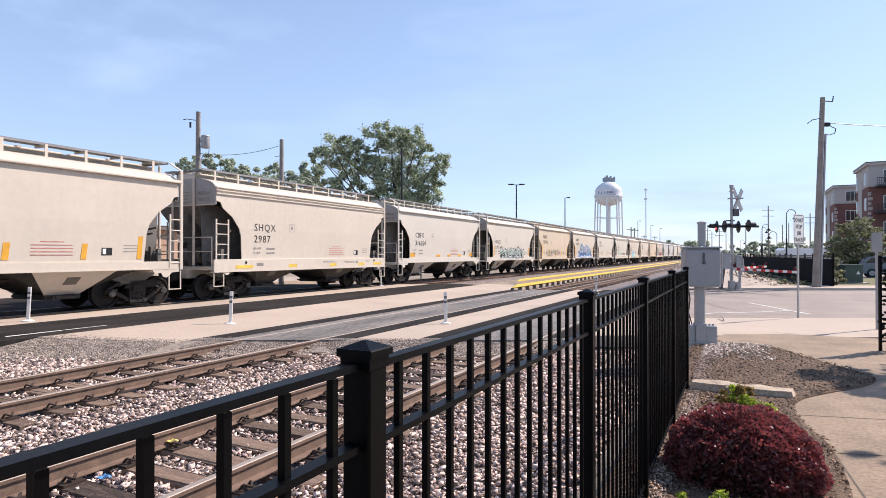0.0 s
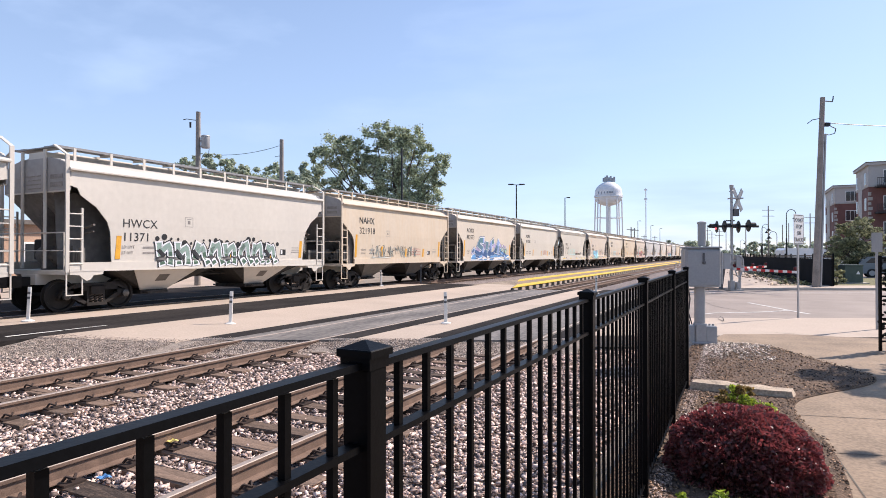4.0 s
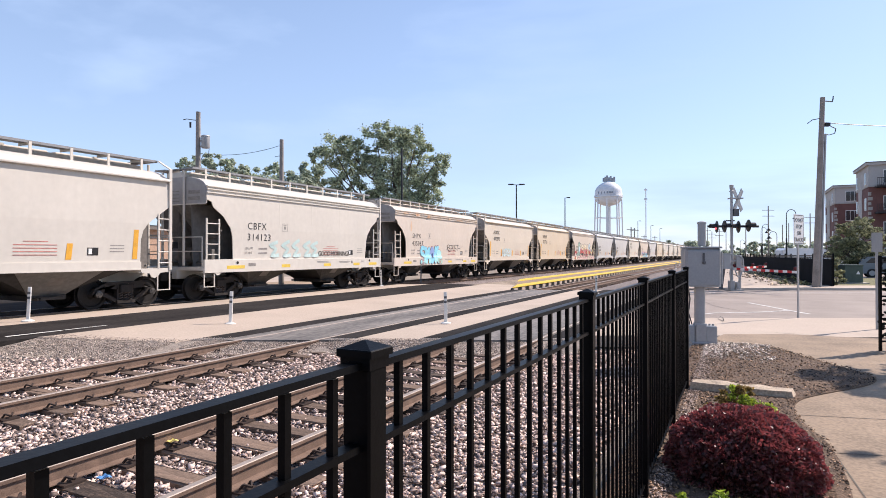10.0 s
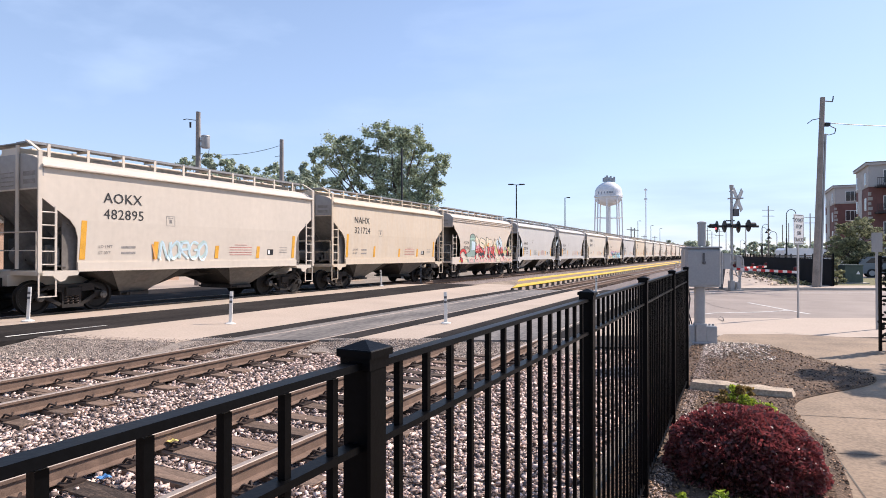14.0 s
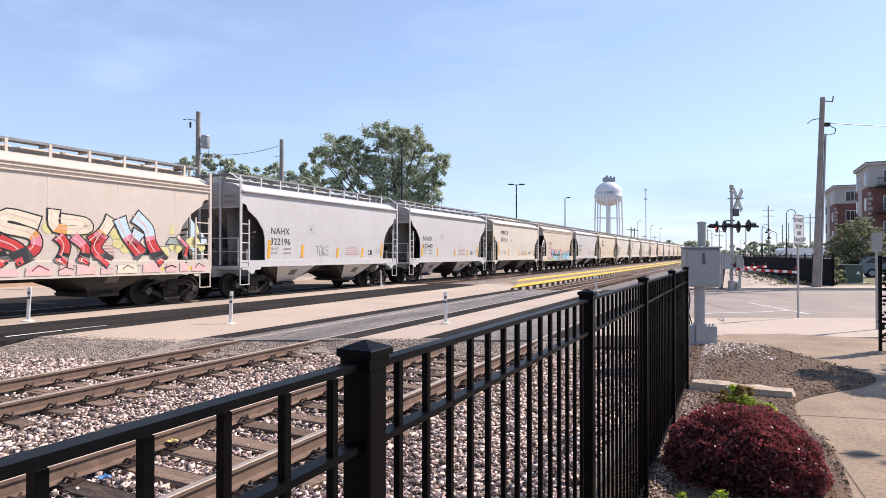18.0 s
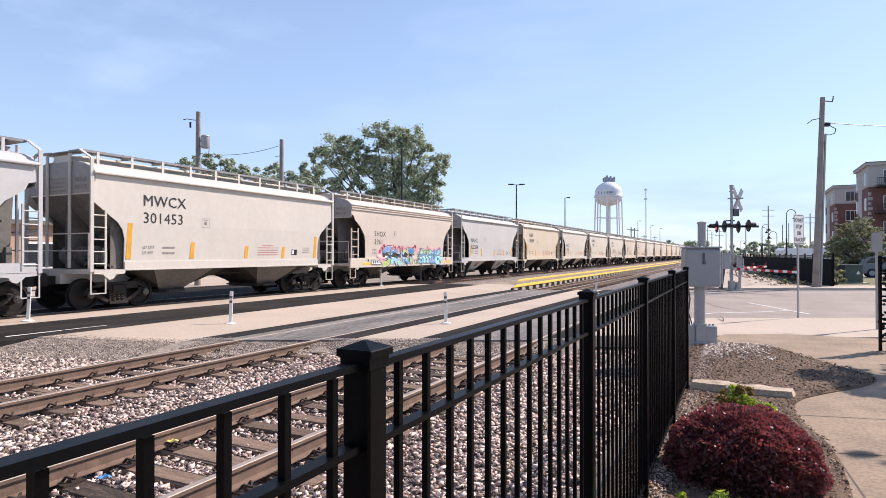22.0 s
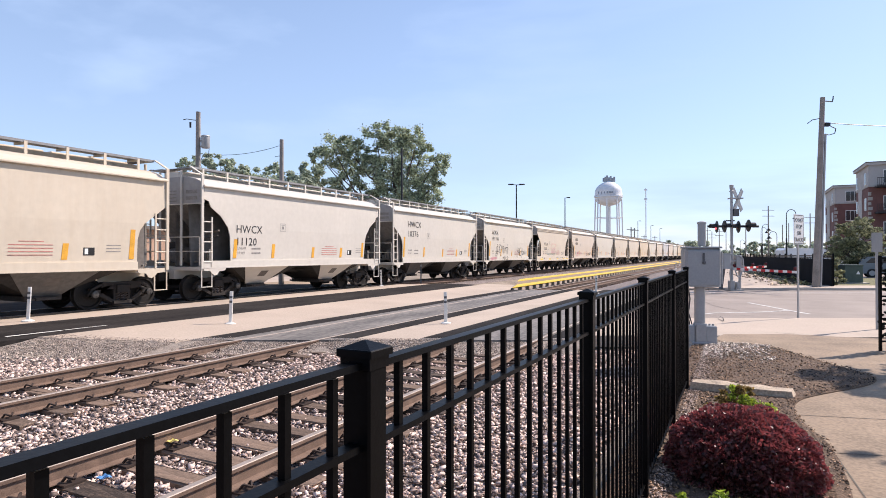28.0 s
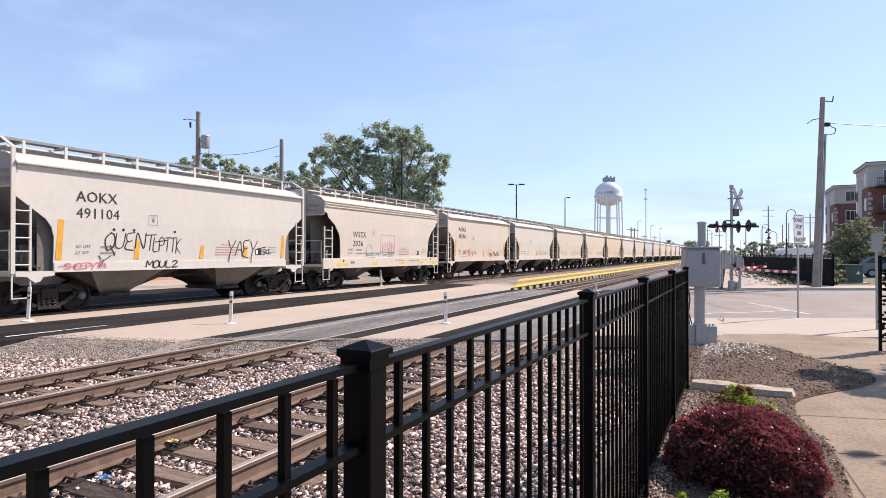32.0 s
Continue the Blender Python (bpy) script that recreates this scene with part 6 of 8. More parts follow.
class Spray:
    """Paint laid on a wagon's near side: fills and strokes in thin layers."""

    def __init__(self, deep=False):
        self.s, self.deep, self.warp = Shape(), deep, (0.0, 1.0, 0.0, 1.0)

    def set_out(self, pts):
        """Shift and scale of a whole piece on the side."""
        a_, b_, c_, d_ = self.warp
        return [(a_ + b_ * q[0], c_ + d_ * q[1]) for q in pts]

    def blob(self, strokes, w, ink, outline, ow, layer, soft=5):
        """A puffy letter: strokes with round ends, an outline under the fill."""
        for k_, (rad, lift, tone) in enumerate(((w / 2 + ow, 0.0, outline), (w / 2, 20.0, ink))):
            for st in strokes:
                line = [Vector(q) for q in (smooth_loop(st, soft, False) if len(st) > 2 else st)]
                n = 0
                for a_, b_ in zip(line, line[1:]):
                    m = max(1, int((b_ - a_).length / 0.045))
                    for i in range(m + 1):
                        q = a_.lerp(b_, i / m)
                        n += 1
                        self.fill(disc_pts(q.x, q.y, rad, 12), tone if isinstance(tone, str) else tone(q.y, q.x), layer + lift + 0.012 * n)

    def x(self, z, layer):
        base = arch(max(z, 1.2))
        if z > 3.76:
            base = 1.653
        edge = 1.63 if self.deep else 1.605
        base = max(base, edge - max(0.0, z - 1.46) * 0.7)
        return base + 0.006 + 0.0006 * layer

    def fill(self, pts, ink, layer):
        pts = self.set_out(pts)
        n = len(pts)
        cy, cz = sum(p[0] for p in pts) / n, sum(p[1] for p in pts) / n
        v = [(self.x(z, layer), y, z) for y, z in pts] + [(self.x(cz, layer), cy, cz)]
        self.s.add(v, [(i, (i + 1) % n, n) for i in range(n)], INKS.index(ink))

    def stroke(self, pts, w, ink, layer, closed=False):
        p = [Vector(q) for q in self.set_out(pts)]
        if closed:
            p = p + [p[0]]
        for a_, b_ in zip(p, p[1:]):
            d = b_ - a_
            if d.length < 1e-4:
                continue
            n = Vector((-d.y, d.x)).normalized() * w / 2
            e = d.normalized() * w * 0.3
            quad = [a_ - e + n, b_ + e + n, b_ + e - n, a_ - e - n]
            self.s.add([(self.x(q.y, layer), q.x, q.y) for q in quad], [(3, 2, 1, 0)], INKS.index(ink))

    def ribbon(self, pts, w, ink, layer, flare=0.0):
        """A broad stroke with mitred corners; ink is a name or a function of the height and place."""
        p = [Vector(q) for q in self.set_out(pts)]
        fine = []
        for a_, b_ in zip(p, p[1:]):
            k = max(1, int((b_ - a_).length / 0.12))
            fine += [(a_.lerp(b_, i / k), i == 0) for i in range(k)]
        fine.append((p[-1], True))
        n = len(fine)
        left, right = [], []
        for i, (q, corner) in enumerate(fine):
            d0 = (q - fine[i - 1][0]).normalized() if i else (fine[1][0] - q).normalized()
            d1 = (fine[i + 1][0] - q).normalized() if i < n - 1 else d0
            t = (d0 + d1)
            t = t.normalized() if t.length > 0.2 else d1
            m = Vector((-t.y, t.x))
            k = min(1.5, 1 / max(0.35, abs(m.dot(Vector((-d1.y, d1.x))))))
            half = w / 2 * k * (1 + flare * abs(2 * i / max(1, n - 1) - 1) ** 3)
            left.append(q + m * half)
            right.append(q - m * half)
        for i in range(n - 1):
            quad = [left[i], left[i + 1], right[i + 1], right[i]]
            c = (left[i] + right[i + 1]) / 2
            name = ink if isinstance(ink, str) else ink(c.y, c.x)
            self.s.add([(self.x(q.y, layer), q.x, q.y) for q in quad], [(3, 2, 1, 0)], INKS.index(name))

    def bold(self, strokes, w, ink, outline, ow, layer, halo="", shine="", flare=0.25, soft=0):
        """A letter-like form of broad strokes: halo, outline, fill, shine."""
        strokes = [smooth_loop(st, soft, False) if soft and len(st) > 2 else st for st in strokes]
        for st in strokes:
            a_, b_, y_, z_ = Vector(st[0]), Vector(st[1]), Vector(st[-2]), Vector(st[-1])
            ext = [tuple(a_ + (a_ - b_).normalized() * ow)] + list(st[1:-1]) + [tuple(z_ + (z_ - y_).normalized() * ow)]
            if halo:
                self.ribbon(ext, w + 2 * ow + 0.07, halo, layer, flare)
            self.ribbon(ext, w + 2 * ow, outline, layer + 1, flare)
        for st in strokes:
            self.ribbon(st, w, ink, layer + 2, flare)
            if shine:
                mid = [(y - w * 0.22, z + w * 0.12) for y, z in st]
                self.ribbon(mid, w * 0.11, shine, layer + 3)

    def cloud(self, rnd, y0, y1, z, spread, r, n, ink, layer):
        for i in range(n):
            y = y0 + (y1 - y0) * (i + rnd.random()) / n
            q = rnd.uniform(0.6, 1.0) * r
            self.fill(smooth_loop([(a_ + rnd.uniform(-0.15, 0.15) * q, b_ + rnd.uniform(-0.15, 0.15) * q) for a_, b_ in disc_pts(y, z + rnd.uniform(-spread, spread), q, 9, 0.85)], 3), ink, layer)

    def put(self, car, label, name="graffiti"):
        part(name, self.s, [INK[n] for n in INKS], car, label)


def smooth_loop(pts, sub=5, closed=True):
    """Catmull-Rom through points in the plane."""
    n = len(pts)
    out = []
    for i in range(n if closed else n - 1):
        p = [Vector(pts[(i + j - 1) % n] if closed else pts[min(max(i + j - 1, 0), n - 1)]) for j in range(4)]
        for s_ in range(sub):
            t = s_ / sub
            out.append(tuple(0.5 * ((2 * p[1]) + (p[2] - p[0]) * t + (2 * p[0] - 5 * p[1] + 4 * p[2] - p[3]) * t * t + (3 * p[1] - p[0] - 3 * p[2] + p[3]) * t ** 3)))
    if not closed:
        out.append(tuple(pts[-1]))
    return out


def disc_pts(y, z, r, n=12, sq=1.0):
    return [(y + r * math.cos(2 * math.pi * i / n), z + sq * r * math.sin(2 * math.pi * i / n)) for i in range(n)]


def tag_scrawl(sp, rnd, y0, y1, z0, z1, ink, w, n):
    """A quick handwritten line of strokes."""
    step = (y1 - y0) / n
    for i in range(n):
        y = y0 + step * i
        pts = [(y + step * rnd.uniform(-0.2, 1.3), z0 + (z1 - z0) * rnd.random()) for _ in range(rnd.choice((3, 4, 4, 5)))]
        sp.stroke(smooth_loop(pts, 5, False), w, ink, 2)
    sp.stroke([(y0, z0), (y0 + 0.4 * (y1 - y0), z0 + 0.04)], w * 0.8, ink, 2)


PEN = {"R": [[(0, 0), (0.1, 1)], [(0, 0.95), (0.7, 1), (0.75, 0.6), (0.1, 0.5), (0.9, 0)]], "E": [[(0.8, 1), (0.1, 0.9), (0.15, 0.5), (0.6, 0.55)], [(0.15, 0.5), (0, 0.1), (0.8, 0)]],
       "P": [[(0.1, 0), (0.15, 1), (0.8, 0.9), (0.75, 0.5), (0.15, 0.45)]], "O": [[(0.5, 1), (0.05, 0.6), (0.3, 0), (0.85, 0.3), (0.8, 0.85), (0.45, 1)]], "S": [[(0.85, 0.95), (0.2, 0.9), (0.25, 0.55), (0.8, 0.4), (0.7, 0), (0, 0.1)]],
       "T": [[(0, 0.95), (1, 1)], [(0.5, 1), (0.45, 0)]], "Y": [[(0, 1), (0.4, 0.5), (0.9, 1)], [(0.4, 0.5), (0.1, -0.3)]], "M": [[(0, 0), (0.1, 1), (0.45, 0.4), (0.85, 1), (0.95, 0)]], "U": [[(0.05, 1), (0.1, 0.1), (0.7, 0.1), (0.85, 1)]],
       "L": [[(0.15, 1), (0.1, 0.05), (0.8, 0)]], "2": [[(0.05, 0.8), (0.5, 1), (0.8, 0.7), (0.1, 0), (0.9, 0.05)]], "Q": [[(0.5, 1), (0.05, 0.6), (0.3, 0), (0.85, 0.3), (0.8, 0.85), (0.45, 1)], [(0.5, 0.3), (1, -0.3)]],
       "V": [[(0, 1), (0.4, 0), (0.9, 1.1)]], "N": [[(0, 0), (0.1, 1), (0.8, 0), (0.9, 1)]], "K": [[(0.1, 0), (0.15, 1)], [(0.85, 1), (0.15, 0.5), (0.9, 0)]], "A": [[(0, 0), (0.5, 1), (0.9, 0)], [(0.2, 0.4), (0.75, 0.4)]],
       "G": [[(0.85, 0.9), (0.3, 1), (0, 0.5), (0.3, 0), (0.85, 0.15), (0.85, 0.5), (0.5, 0.5)]], "-": [[(0, 0.5), (1.2, 0.62)]], ".": [[(0.3, 0.5), (0.42, 0.55)]], "I": [[(0.4, 1), (0.4, 0)]], "H": [[(0.1, 1), (0.1, 0)], [(0.8, 1), (0.8, 0)], [(0.1, 0.5), (0.8, 0.55)]]}


def pen_word(sp, rnd, word, y0, y1, z0, z1, ink, w, layer=2):
    """A word in quick handwritten capitals, slightly uneven, with overlapping letters."""
    step = (y1 - y0) / len(word)
    for i, ch in enumerate(word):
        up, dn = rnd.uniform(-0.08, 0.1), rnd.uniform(-0.1, 0.08)
        for st in PEN[ch]:
            pts = [(y0 + step * (i + a_ * 1.08 + 0.12 * b_), z0 + (z1 - z0) * (dn + b_ * (1 + up - dn))) for a_, b_ in st]
            sp.ribbon(smooth_loop(pts, 5, False) if len(pts) > 2 else pts, w * rnd.uniform(0.85, 1.2), ink, layer)


def graffiti(car, kind, extra, seed):
    rnd = random.Random(seed)
    sp = Spray(kind == "B")
    if extra == "loops":
        for i in range(22):
            sp.fill(disc_pts(-2.75 + i * 0.26, 2.05 + 0.12 * math.sin(i * 0.9) + rnd.uniform(-0.05, 0.1), rnd.uniform(0.04, 0.13), 9), "black", 0)
        moss = lambda z, y: "sage" if z > 1.6 + 0.1 * math.sin(5 * y) else "moss"
        for i in range(8):
            y = -2.45 + i * 0.68
            a_, b_ = rnd.uniform(-0.12, 0.12), rnd.uniform(-0.1, 0.1)
            sp.bold([[(y - 0.15 + a_, 2.02), (y - 0.2, 1.65), (y - 0.1 + b_, 1.32)], [(y - 0.18, 1.7 + b_), (y + 0.12, 1.95 + b_), (y + 0.2, 1.6), (y + 0.24 + a_, 1.32)]], 0.15, moss, "white", 0.045, 2 + 4 * (i % 3), "black", "", 0.3, 3)
        sp.put(car, "black and white bubble letter graffiti")
    elif extra == "scrawl":
        tag_scrawl(sp, rnd, -3.2, 1.6, 1.45, 2.1, "grey", 0.035, 22)
        tag_scrawl(sp, rnd, -3.0, 1.5, 1.5, 2.15, "black", 0.02, 20)
        sp.put(car, "grey scrawled graffiti line")
    elif extra == "bluepiece":
        sp.cloud(rnd, -3.2, -0.9, 1.72, 0.1, 0.3, 9, "lilac", 0)
        sp.cloud(rnd, -2.2, 0.2, 2.1, 0.14, 0.32, 8, "lilac", 0)
        sp.cloud(rnd, 0.5, 3.4, 2.2, 0.12, 0.3, 9, "lilac", 0)
        tone = lambda z, y: "blue" if z < 1.52 + 0.08 * math.sin(y * 3) else "navy" if z < 1.85 + 0.15 * math.sin(y * 2.1) else "peri" if math.sin(y * 4.3) > 0.75 else "slate" if z < 2.4 else "teal"
        sp.fill([(-3.35, 1.2), (-3.33, 1.42), (-3.05, 1.56), (-2.1, 1.78), (-1.2, 1.8), (0.5, 1.7), (3.2, 1.62), (4.2, 1.58), (4.25, 1.22)], "blue", 1)
        sp.ribbon([(-3.35, 1.22), (-3.33, 1.44), (-3.05, 1.58), (-2.1, 1.8), (-1.4, 1.84)], 0.05, "white", 3)
        sp.ribbon([(-3.3, 1.25), (-2.1, 1.24), (-1.6, 1.4), (-0.6, 1.52), (0.3, 1.46), (1.2, 1.32), (2.4, 1.44), (3.4, 1.36), (4.2, 1.5)], 0.07, "white", 7)
        sp.ribbon([(-1.3, 1.25), (-0.9, 1.4), (-0.3, 1.26), (0.5, 1.36), (1.0, 1.24), (2.2, 1.3), (3.0, 1.25)], 0.09, "white", 8)
        sp.warp = (0.0, 1.0, -0.04, 1.035)
        sp.bold([[(-2.2, 1.62), (-2.75, 1.95), (-3.05, 1.75)]], 0.2, tone, "white", 0.045, 4, "navy")
        sp.bold([[(-0.98, 2.58), (-1.7, 2.6), (-2.05, 2.25), (-1.25, 2.02), (-1.2, 1.7), (-1.7, 1.5), (-2.45, 1.62)]], 0.34, tone, "white", 0.045, 8, "navy")
        sp.bold([[(-0.42, 2.5), (-0.48, 2.0), (-0.58, 1.62), (-0.98, 1.78)]], 0.36, tone, "white", 0.045, 12, "navy")
        sp.fill(disc_pts(-0.85, 2.4, 0.14), "white", 15)
        sp.fill(disc_pts(-0.85, 2.4, 0.11), "navy", 16)
        sp.bold([[(0.9, 2.6), (0.42, 2.42), (0.06, 2.12), (0.5, 1.98)], [(0.4, 1.95), (-0.02, 1.76), (0.2, 1.52), (0.88, 1.56)]], 0.32, tone, "white", 0.045, 17, "navy")
        sp.bold([[(1.95, 2.62), (1.62, 2.25), (1.2, 1.88), (2.25, 1.8)], [(1.62, 2.05), (2.1, 2.08)]], 0.36, tone, "white", 0.045, 21, "navy")
        sp.bold([[(2.2, 1.95), (2.9, 1.62), (3.5, 1.42)]], 0.24, "blue", "white", 0.04, 24, "navy")
        sp.bold([[(2.5, 1.85), (2.6, 2.25), (2.78, 2.2)], [(2.95, 1.8), (3.05, 2.22)], [(3.25, 2.15), (3.36, 1.75), (3.6, 2.0)]], 0.13, lambda z, y: "white" if z > 2.1 else "mint", "black", 0.03, 28)
        for _ in range(14):
            y, z = rnd.uniform(-1.3, 3.2), rnd.uniform(1.5, 2.4)
            sp.fill(disc_pts(y, z, rnd.uniform(0.02, 0.04), 7), "white", 30)
        sp.warp = (0.0, 1.0, 0.0, 1.0)
        sp.put(car, "blue block letter graffiti with white outline")
    elif extra == "morning":
        for y in (-2.2, -1.5, -0.9, -0.2, 0.3):
            sp.ribbon(smooth_loop([(y + 0.25, 2.2 + rnd.uniform(-0.1, 0.05)), (y - 0.15, 2.0), (y + 0.15, 1.85), (y - 0.05, 1.6), (y + 0.35, 1.62)], 4, False), 0.14, "wash", 0)
        sp.put(car, "faded aqua graffiti")
        me = text_shape("GOOD MORNING!", 0.30, 0.86)
        me.materials.append(MAT_LETTER)
        part("graffiti", me, None, car, "black handwritten words", at=pose(arch(1.6) + 0.012, 0.6, 1.58, 0, 2, 0))
    elif extra == "cyan":
        def sea(k):
            hi, lo = (("cyan", "aqua"), ("cyan", "aqua"), ("peri", "cyan"), ("cyan", "aqua"), ("aqua", "mint"))[k]
            return lambda z, y: hi if z > 1.5 + 0.1 * math.sin(4 * y) else lo

        bubbles = [[[(-2.15, 1.98), (-2.48, 2.0), (-2.52, 1.72), (-2.22, 1.56), (-2.2, 1.24), (-2.62, 1.2)]],
                   [[(-1.98, 1.2), (-1.96, 1.95), (-1.8, 1.5), (-1.6, 1.95), (-1.58, 1.2)]],
                   [[(-1.22, 1.98), (-1.42, 1.6), (-1.3, 1.2), (-1.05, 1.4), (-1.08, 1.8), (-1.22, 1.98)]],
                   [[(-0.78, 2.02), (-0.84, 1.2)], [(-0.48, 2.05), (-0.76, 1.6), (-0.46, 1.22)]],
                   [[(-0.12, 1.7), (-0.4, 1.78), (-0.42, 1.25), (-0.06, 1.2)], [(-0.4, 1.5), (-0.12, 1.5)]]]
        for k, form in enumerate(bubbles):
            sp.blob(form, 0.27, sea(k), "maroon", 0.022, 3 + 4 * k)
        pen_word(sp, rnd, "A", -1.36, -1.12, 1.42, 1.72, "navy", 0.03, 46)
        pen_word(sp, rnd, "SG", -2.62, -2.3, 1.12, 1.3, "red", 0.025, 46)
        pen_word(sp, rnd, "GI", -0.35, -0.08, 1.12, 1.3, "red", 0.025, 46)
        sp.put(car, "light blue bubble letter graffiti")
        sp = Spray(True)
        pen_word(sp, rnd, "REPOST-", 0.85, 2.75, 1.85, 2.2, "black", 0.026)
        pen_word(sp, rnd, "...", 2.7, 3.2, 1.95, 2.3, "black", 0.045)
        sp.put(car, "black handwritten tag")
        sp = Spray(True)
        for y, z, w_, h_ in ((-4.4, 3.92, 0.3, 0.05), (-3.1, 3.9, 0.28, 0.09), (-1.75, 3.86, 0.2, 0.11), (1.1, 3.88, 0.16, 0.05), (2.6, 3.84, 0.5, 0.04), (-3.75, 3.2, 0.1, 0.3)):
            for q, ink in ((1.0, "rustpale"), (0.55, "rust")):
                if q == 1.0 or h_ > 0.06 and z > 3.5:
                    sp.fill(smooth_loop([(y + w_ * q * math.cos(a_) * rnd.uniform(0.7, 1.1), z + h_ * q * math.sin(a_) * rnd.uniform(0.7, 1.1)) for a_ in np.linspace(0, 5.6, 9)], 3), ink, 1 + (1 - q))
        sp.put(car, "rusty stains on the eave", "rust_stain")
    elif extra == "paleblue":
        pen_word(sp, rnd, "NORGO", -1.95, -0.1, 1.52, 2.05, "wash", 0.085)
        pen_word(sp, rnd, "NORGO", -1.92, -0.07, 1.5, 2.05, "paleblue", 0.05, 4)
        sp.stroke([(-2.1, 1.5), (-2.2, 1.95)], 0.06, "orange", 1)
        sp.put(car, "faded pale blue tag")
    elif extra == "redpiece":
        for y in (-1.2, -0.7, 0.4, 1.2, 1.9, 2.4, 4.0, 5.0):
            sp.cloud(rnd, y - 0.3, y + 0.3, rnd.uniform(1.7, 2.4), 0.2, 0.22, 3, "haze", 0)
            sp.fill([(y - 0.1, 2.3), (y + 0.12, 2.3), (y + 0.02, 2.75 + rnd.uniform(-0.1, 0.1))], "haze", 1)
        # washed colour along the sill
        y = -4.0
        while y < 5.0:
            L = rnd.uniform(0.3, 0.9)
            sp.fill([(y, 1.08), (y + L, 1.08), (y + L * 0.95, rnd.uniform(1.2, 1.42)), (y + L * 0.05, rnd.uniform(1.2, 1.42))], rnd.choice(("blush", "cream", "white", "blush")), 2)
            if rnd.random() < 0.65:
                c = y + L / 2
                sp.ribbon([(c - rnd.uniform(0.15, 0.3), 1.2), (c, rnd.uniform(1.27, 1.36)), (c + rnd.uniform(0.15, 0.3), 1.22)], rnd.uniform(0.02, 0.04), rnd.choice(("black", "grey", "maroon")), 4)
            y += L * 1.25
        tone = lambda z, y: ("cream" if z > 2.28 + 0.1 * math.sin(y * 4) else "orange" if z > 2.22 + 0.1 * math.sin(y * 4) else "rose" if z > 2.02 + 0.1 * math.sin(y * 5) else "red")
        pale = lambda z, y: ("paleblue" if z > 2.25 + 0.1 * math.sin(y * 4) else "rose" if z > 2.05 else "red")
        sp.warp = (-0.32, 1.0, 0.05, 1.0)
        sp.bold([[(-1.7, 1.38), (-1.3, 1.9), (-1.15, 2.45), (-1.65, 2.6)], [(-1.45, 2.72), (-0.98, 2.4), (-0.9, 1.9), (-0.55, 1.36)], [(-1.35, 1.8), (-0.9, 1.88)]], 0.27, tone, "black", 0.035, 5, shine="blush", soft=4)
        sp.bold([[(0.25, 2.42), (-0.5, 2.6), (-0.62, 2.3), (0.08, 2.12), (0.15, 1.75), (-0.35, 1.45)], [(-0.7, 1.95), (-0.25, 1.75), (-0.05, 1.4)]], 0.27, tone, "black", 0.035, 9, shine="blush", soft=4)
        sp.bold([[(0.62, 2.8), (0.68, 2.32), (1.5, 2.3), (1.45, 2.5), (0.8, 2.55)], [(0.75, 2.1), (0.95, 1.8), (0.8, 1.36)], [(1.15, 2.1), (1.5, 1.75), (1.4, 1.36)]], 0.24, tone, "black", 0.035, 13, shine="blush", soft=4)
        sp.bold([[(2.25, 2.66), (2.0, 2.25), (1.65, 1.95)], [(2.0, 2.2), (1.8, 1.75), (2.2, 1.36)]], 0.29, tone, "black", 0.035, 17, shine="blush", soft=4)
        sp.bold([[(2.5, 2.66), (2.75, 2.15), (3.25, 1.6)], [(3.0, 2.76), (3.45, 2.4), (3.6, 1.9), (4.0, 1.36)], [(3.15, 2.3), (2.9, 1.85)]], 0.33, pale, "black", 0.035, 21, shine="blush", soft=4)
        sp.bold([[(4.55, 2.2), (4.95, 1.85), (4.85, 1.45)]], 0.1, tone, "black", 0.025, 5)
        sp.fill([(4.1, 1.9), (4.65, 1.9), (4.5, 2.15), (4.25, 2.15)], "grey", 4)
        sp.ribbon([(4.1, 1.9), (4.25, 2.15), (4.5, 2.15), (4.65, 1.9), (4.1, 1.92)], 0.025, "black", 5)
        sp.warp = (0.0, 1.0, 0.0, 1.0)
        # red crescent
        arc = [(-3.85 + 0.5 * math.cos(a_), 1.5 + 0.42 * math.sin(a_)) for a_ in np.linspace(0.3, 4.2, 12)]
        sp.bold([arc], 0.17, "red", "black", 0.03, 5)
        # plain sage form beside the letters
        dome = [(-2.78, 1.75), (-2.78, 2.75)] + [(-2.3 - 0.48 * math.cos(a_), 2.75 + 0.3 * math.sin(a_)) for a_ in np.linspace(0.2, 2.9, 8)] + [(-1.82, 2.75), (-1.85, 1.75)]
        sp.fill(dome, "sage", 6)
        sp.ribbon(dome, 0.05, "black", 8)
        sp.ribbon([(-2.74, 2.7), (-2.2, 2.72), (-1.88, 2.66)], 0.1, "mint", 7)
        sp.fill([(-2.5, 1.93), (-1.88, 1.95), (-1.86, 2.5), (-2.48, 2.55)], "paleblue", 9)
        sp.fill([(-3.35, 1.1), (-3.3, 1.7), (-2.75, 1.85), (-1.9, 1.85), (-1.85, 1.1)], "sage", 4)
        sp.ribbon([(-3.35, 1.1), (-3.3, 1.7), (-2.75, 1.85)], 0.04, "black", 8)
        for z in (1.5, 1.6, 1.7):
            sp.ribbon([(-2.55, z), (-2.2, z - 0.05), (-1.9, z + 0.02)], 0.035, "black", 9)
        sp.put(car, "red and cream graffiti piece with black outline")
    elif extra == "smalltag":
        pen_word(sp, rnd, "TOKS", -1.2, -0.3, 1.62, 2.0, "grey", 0.03)
        pen_word(sp, rnd, "T", -1.0, -0.7, 1.3, 1.62, "grey", 0.022)
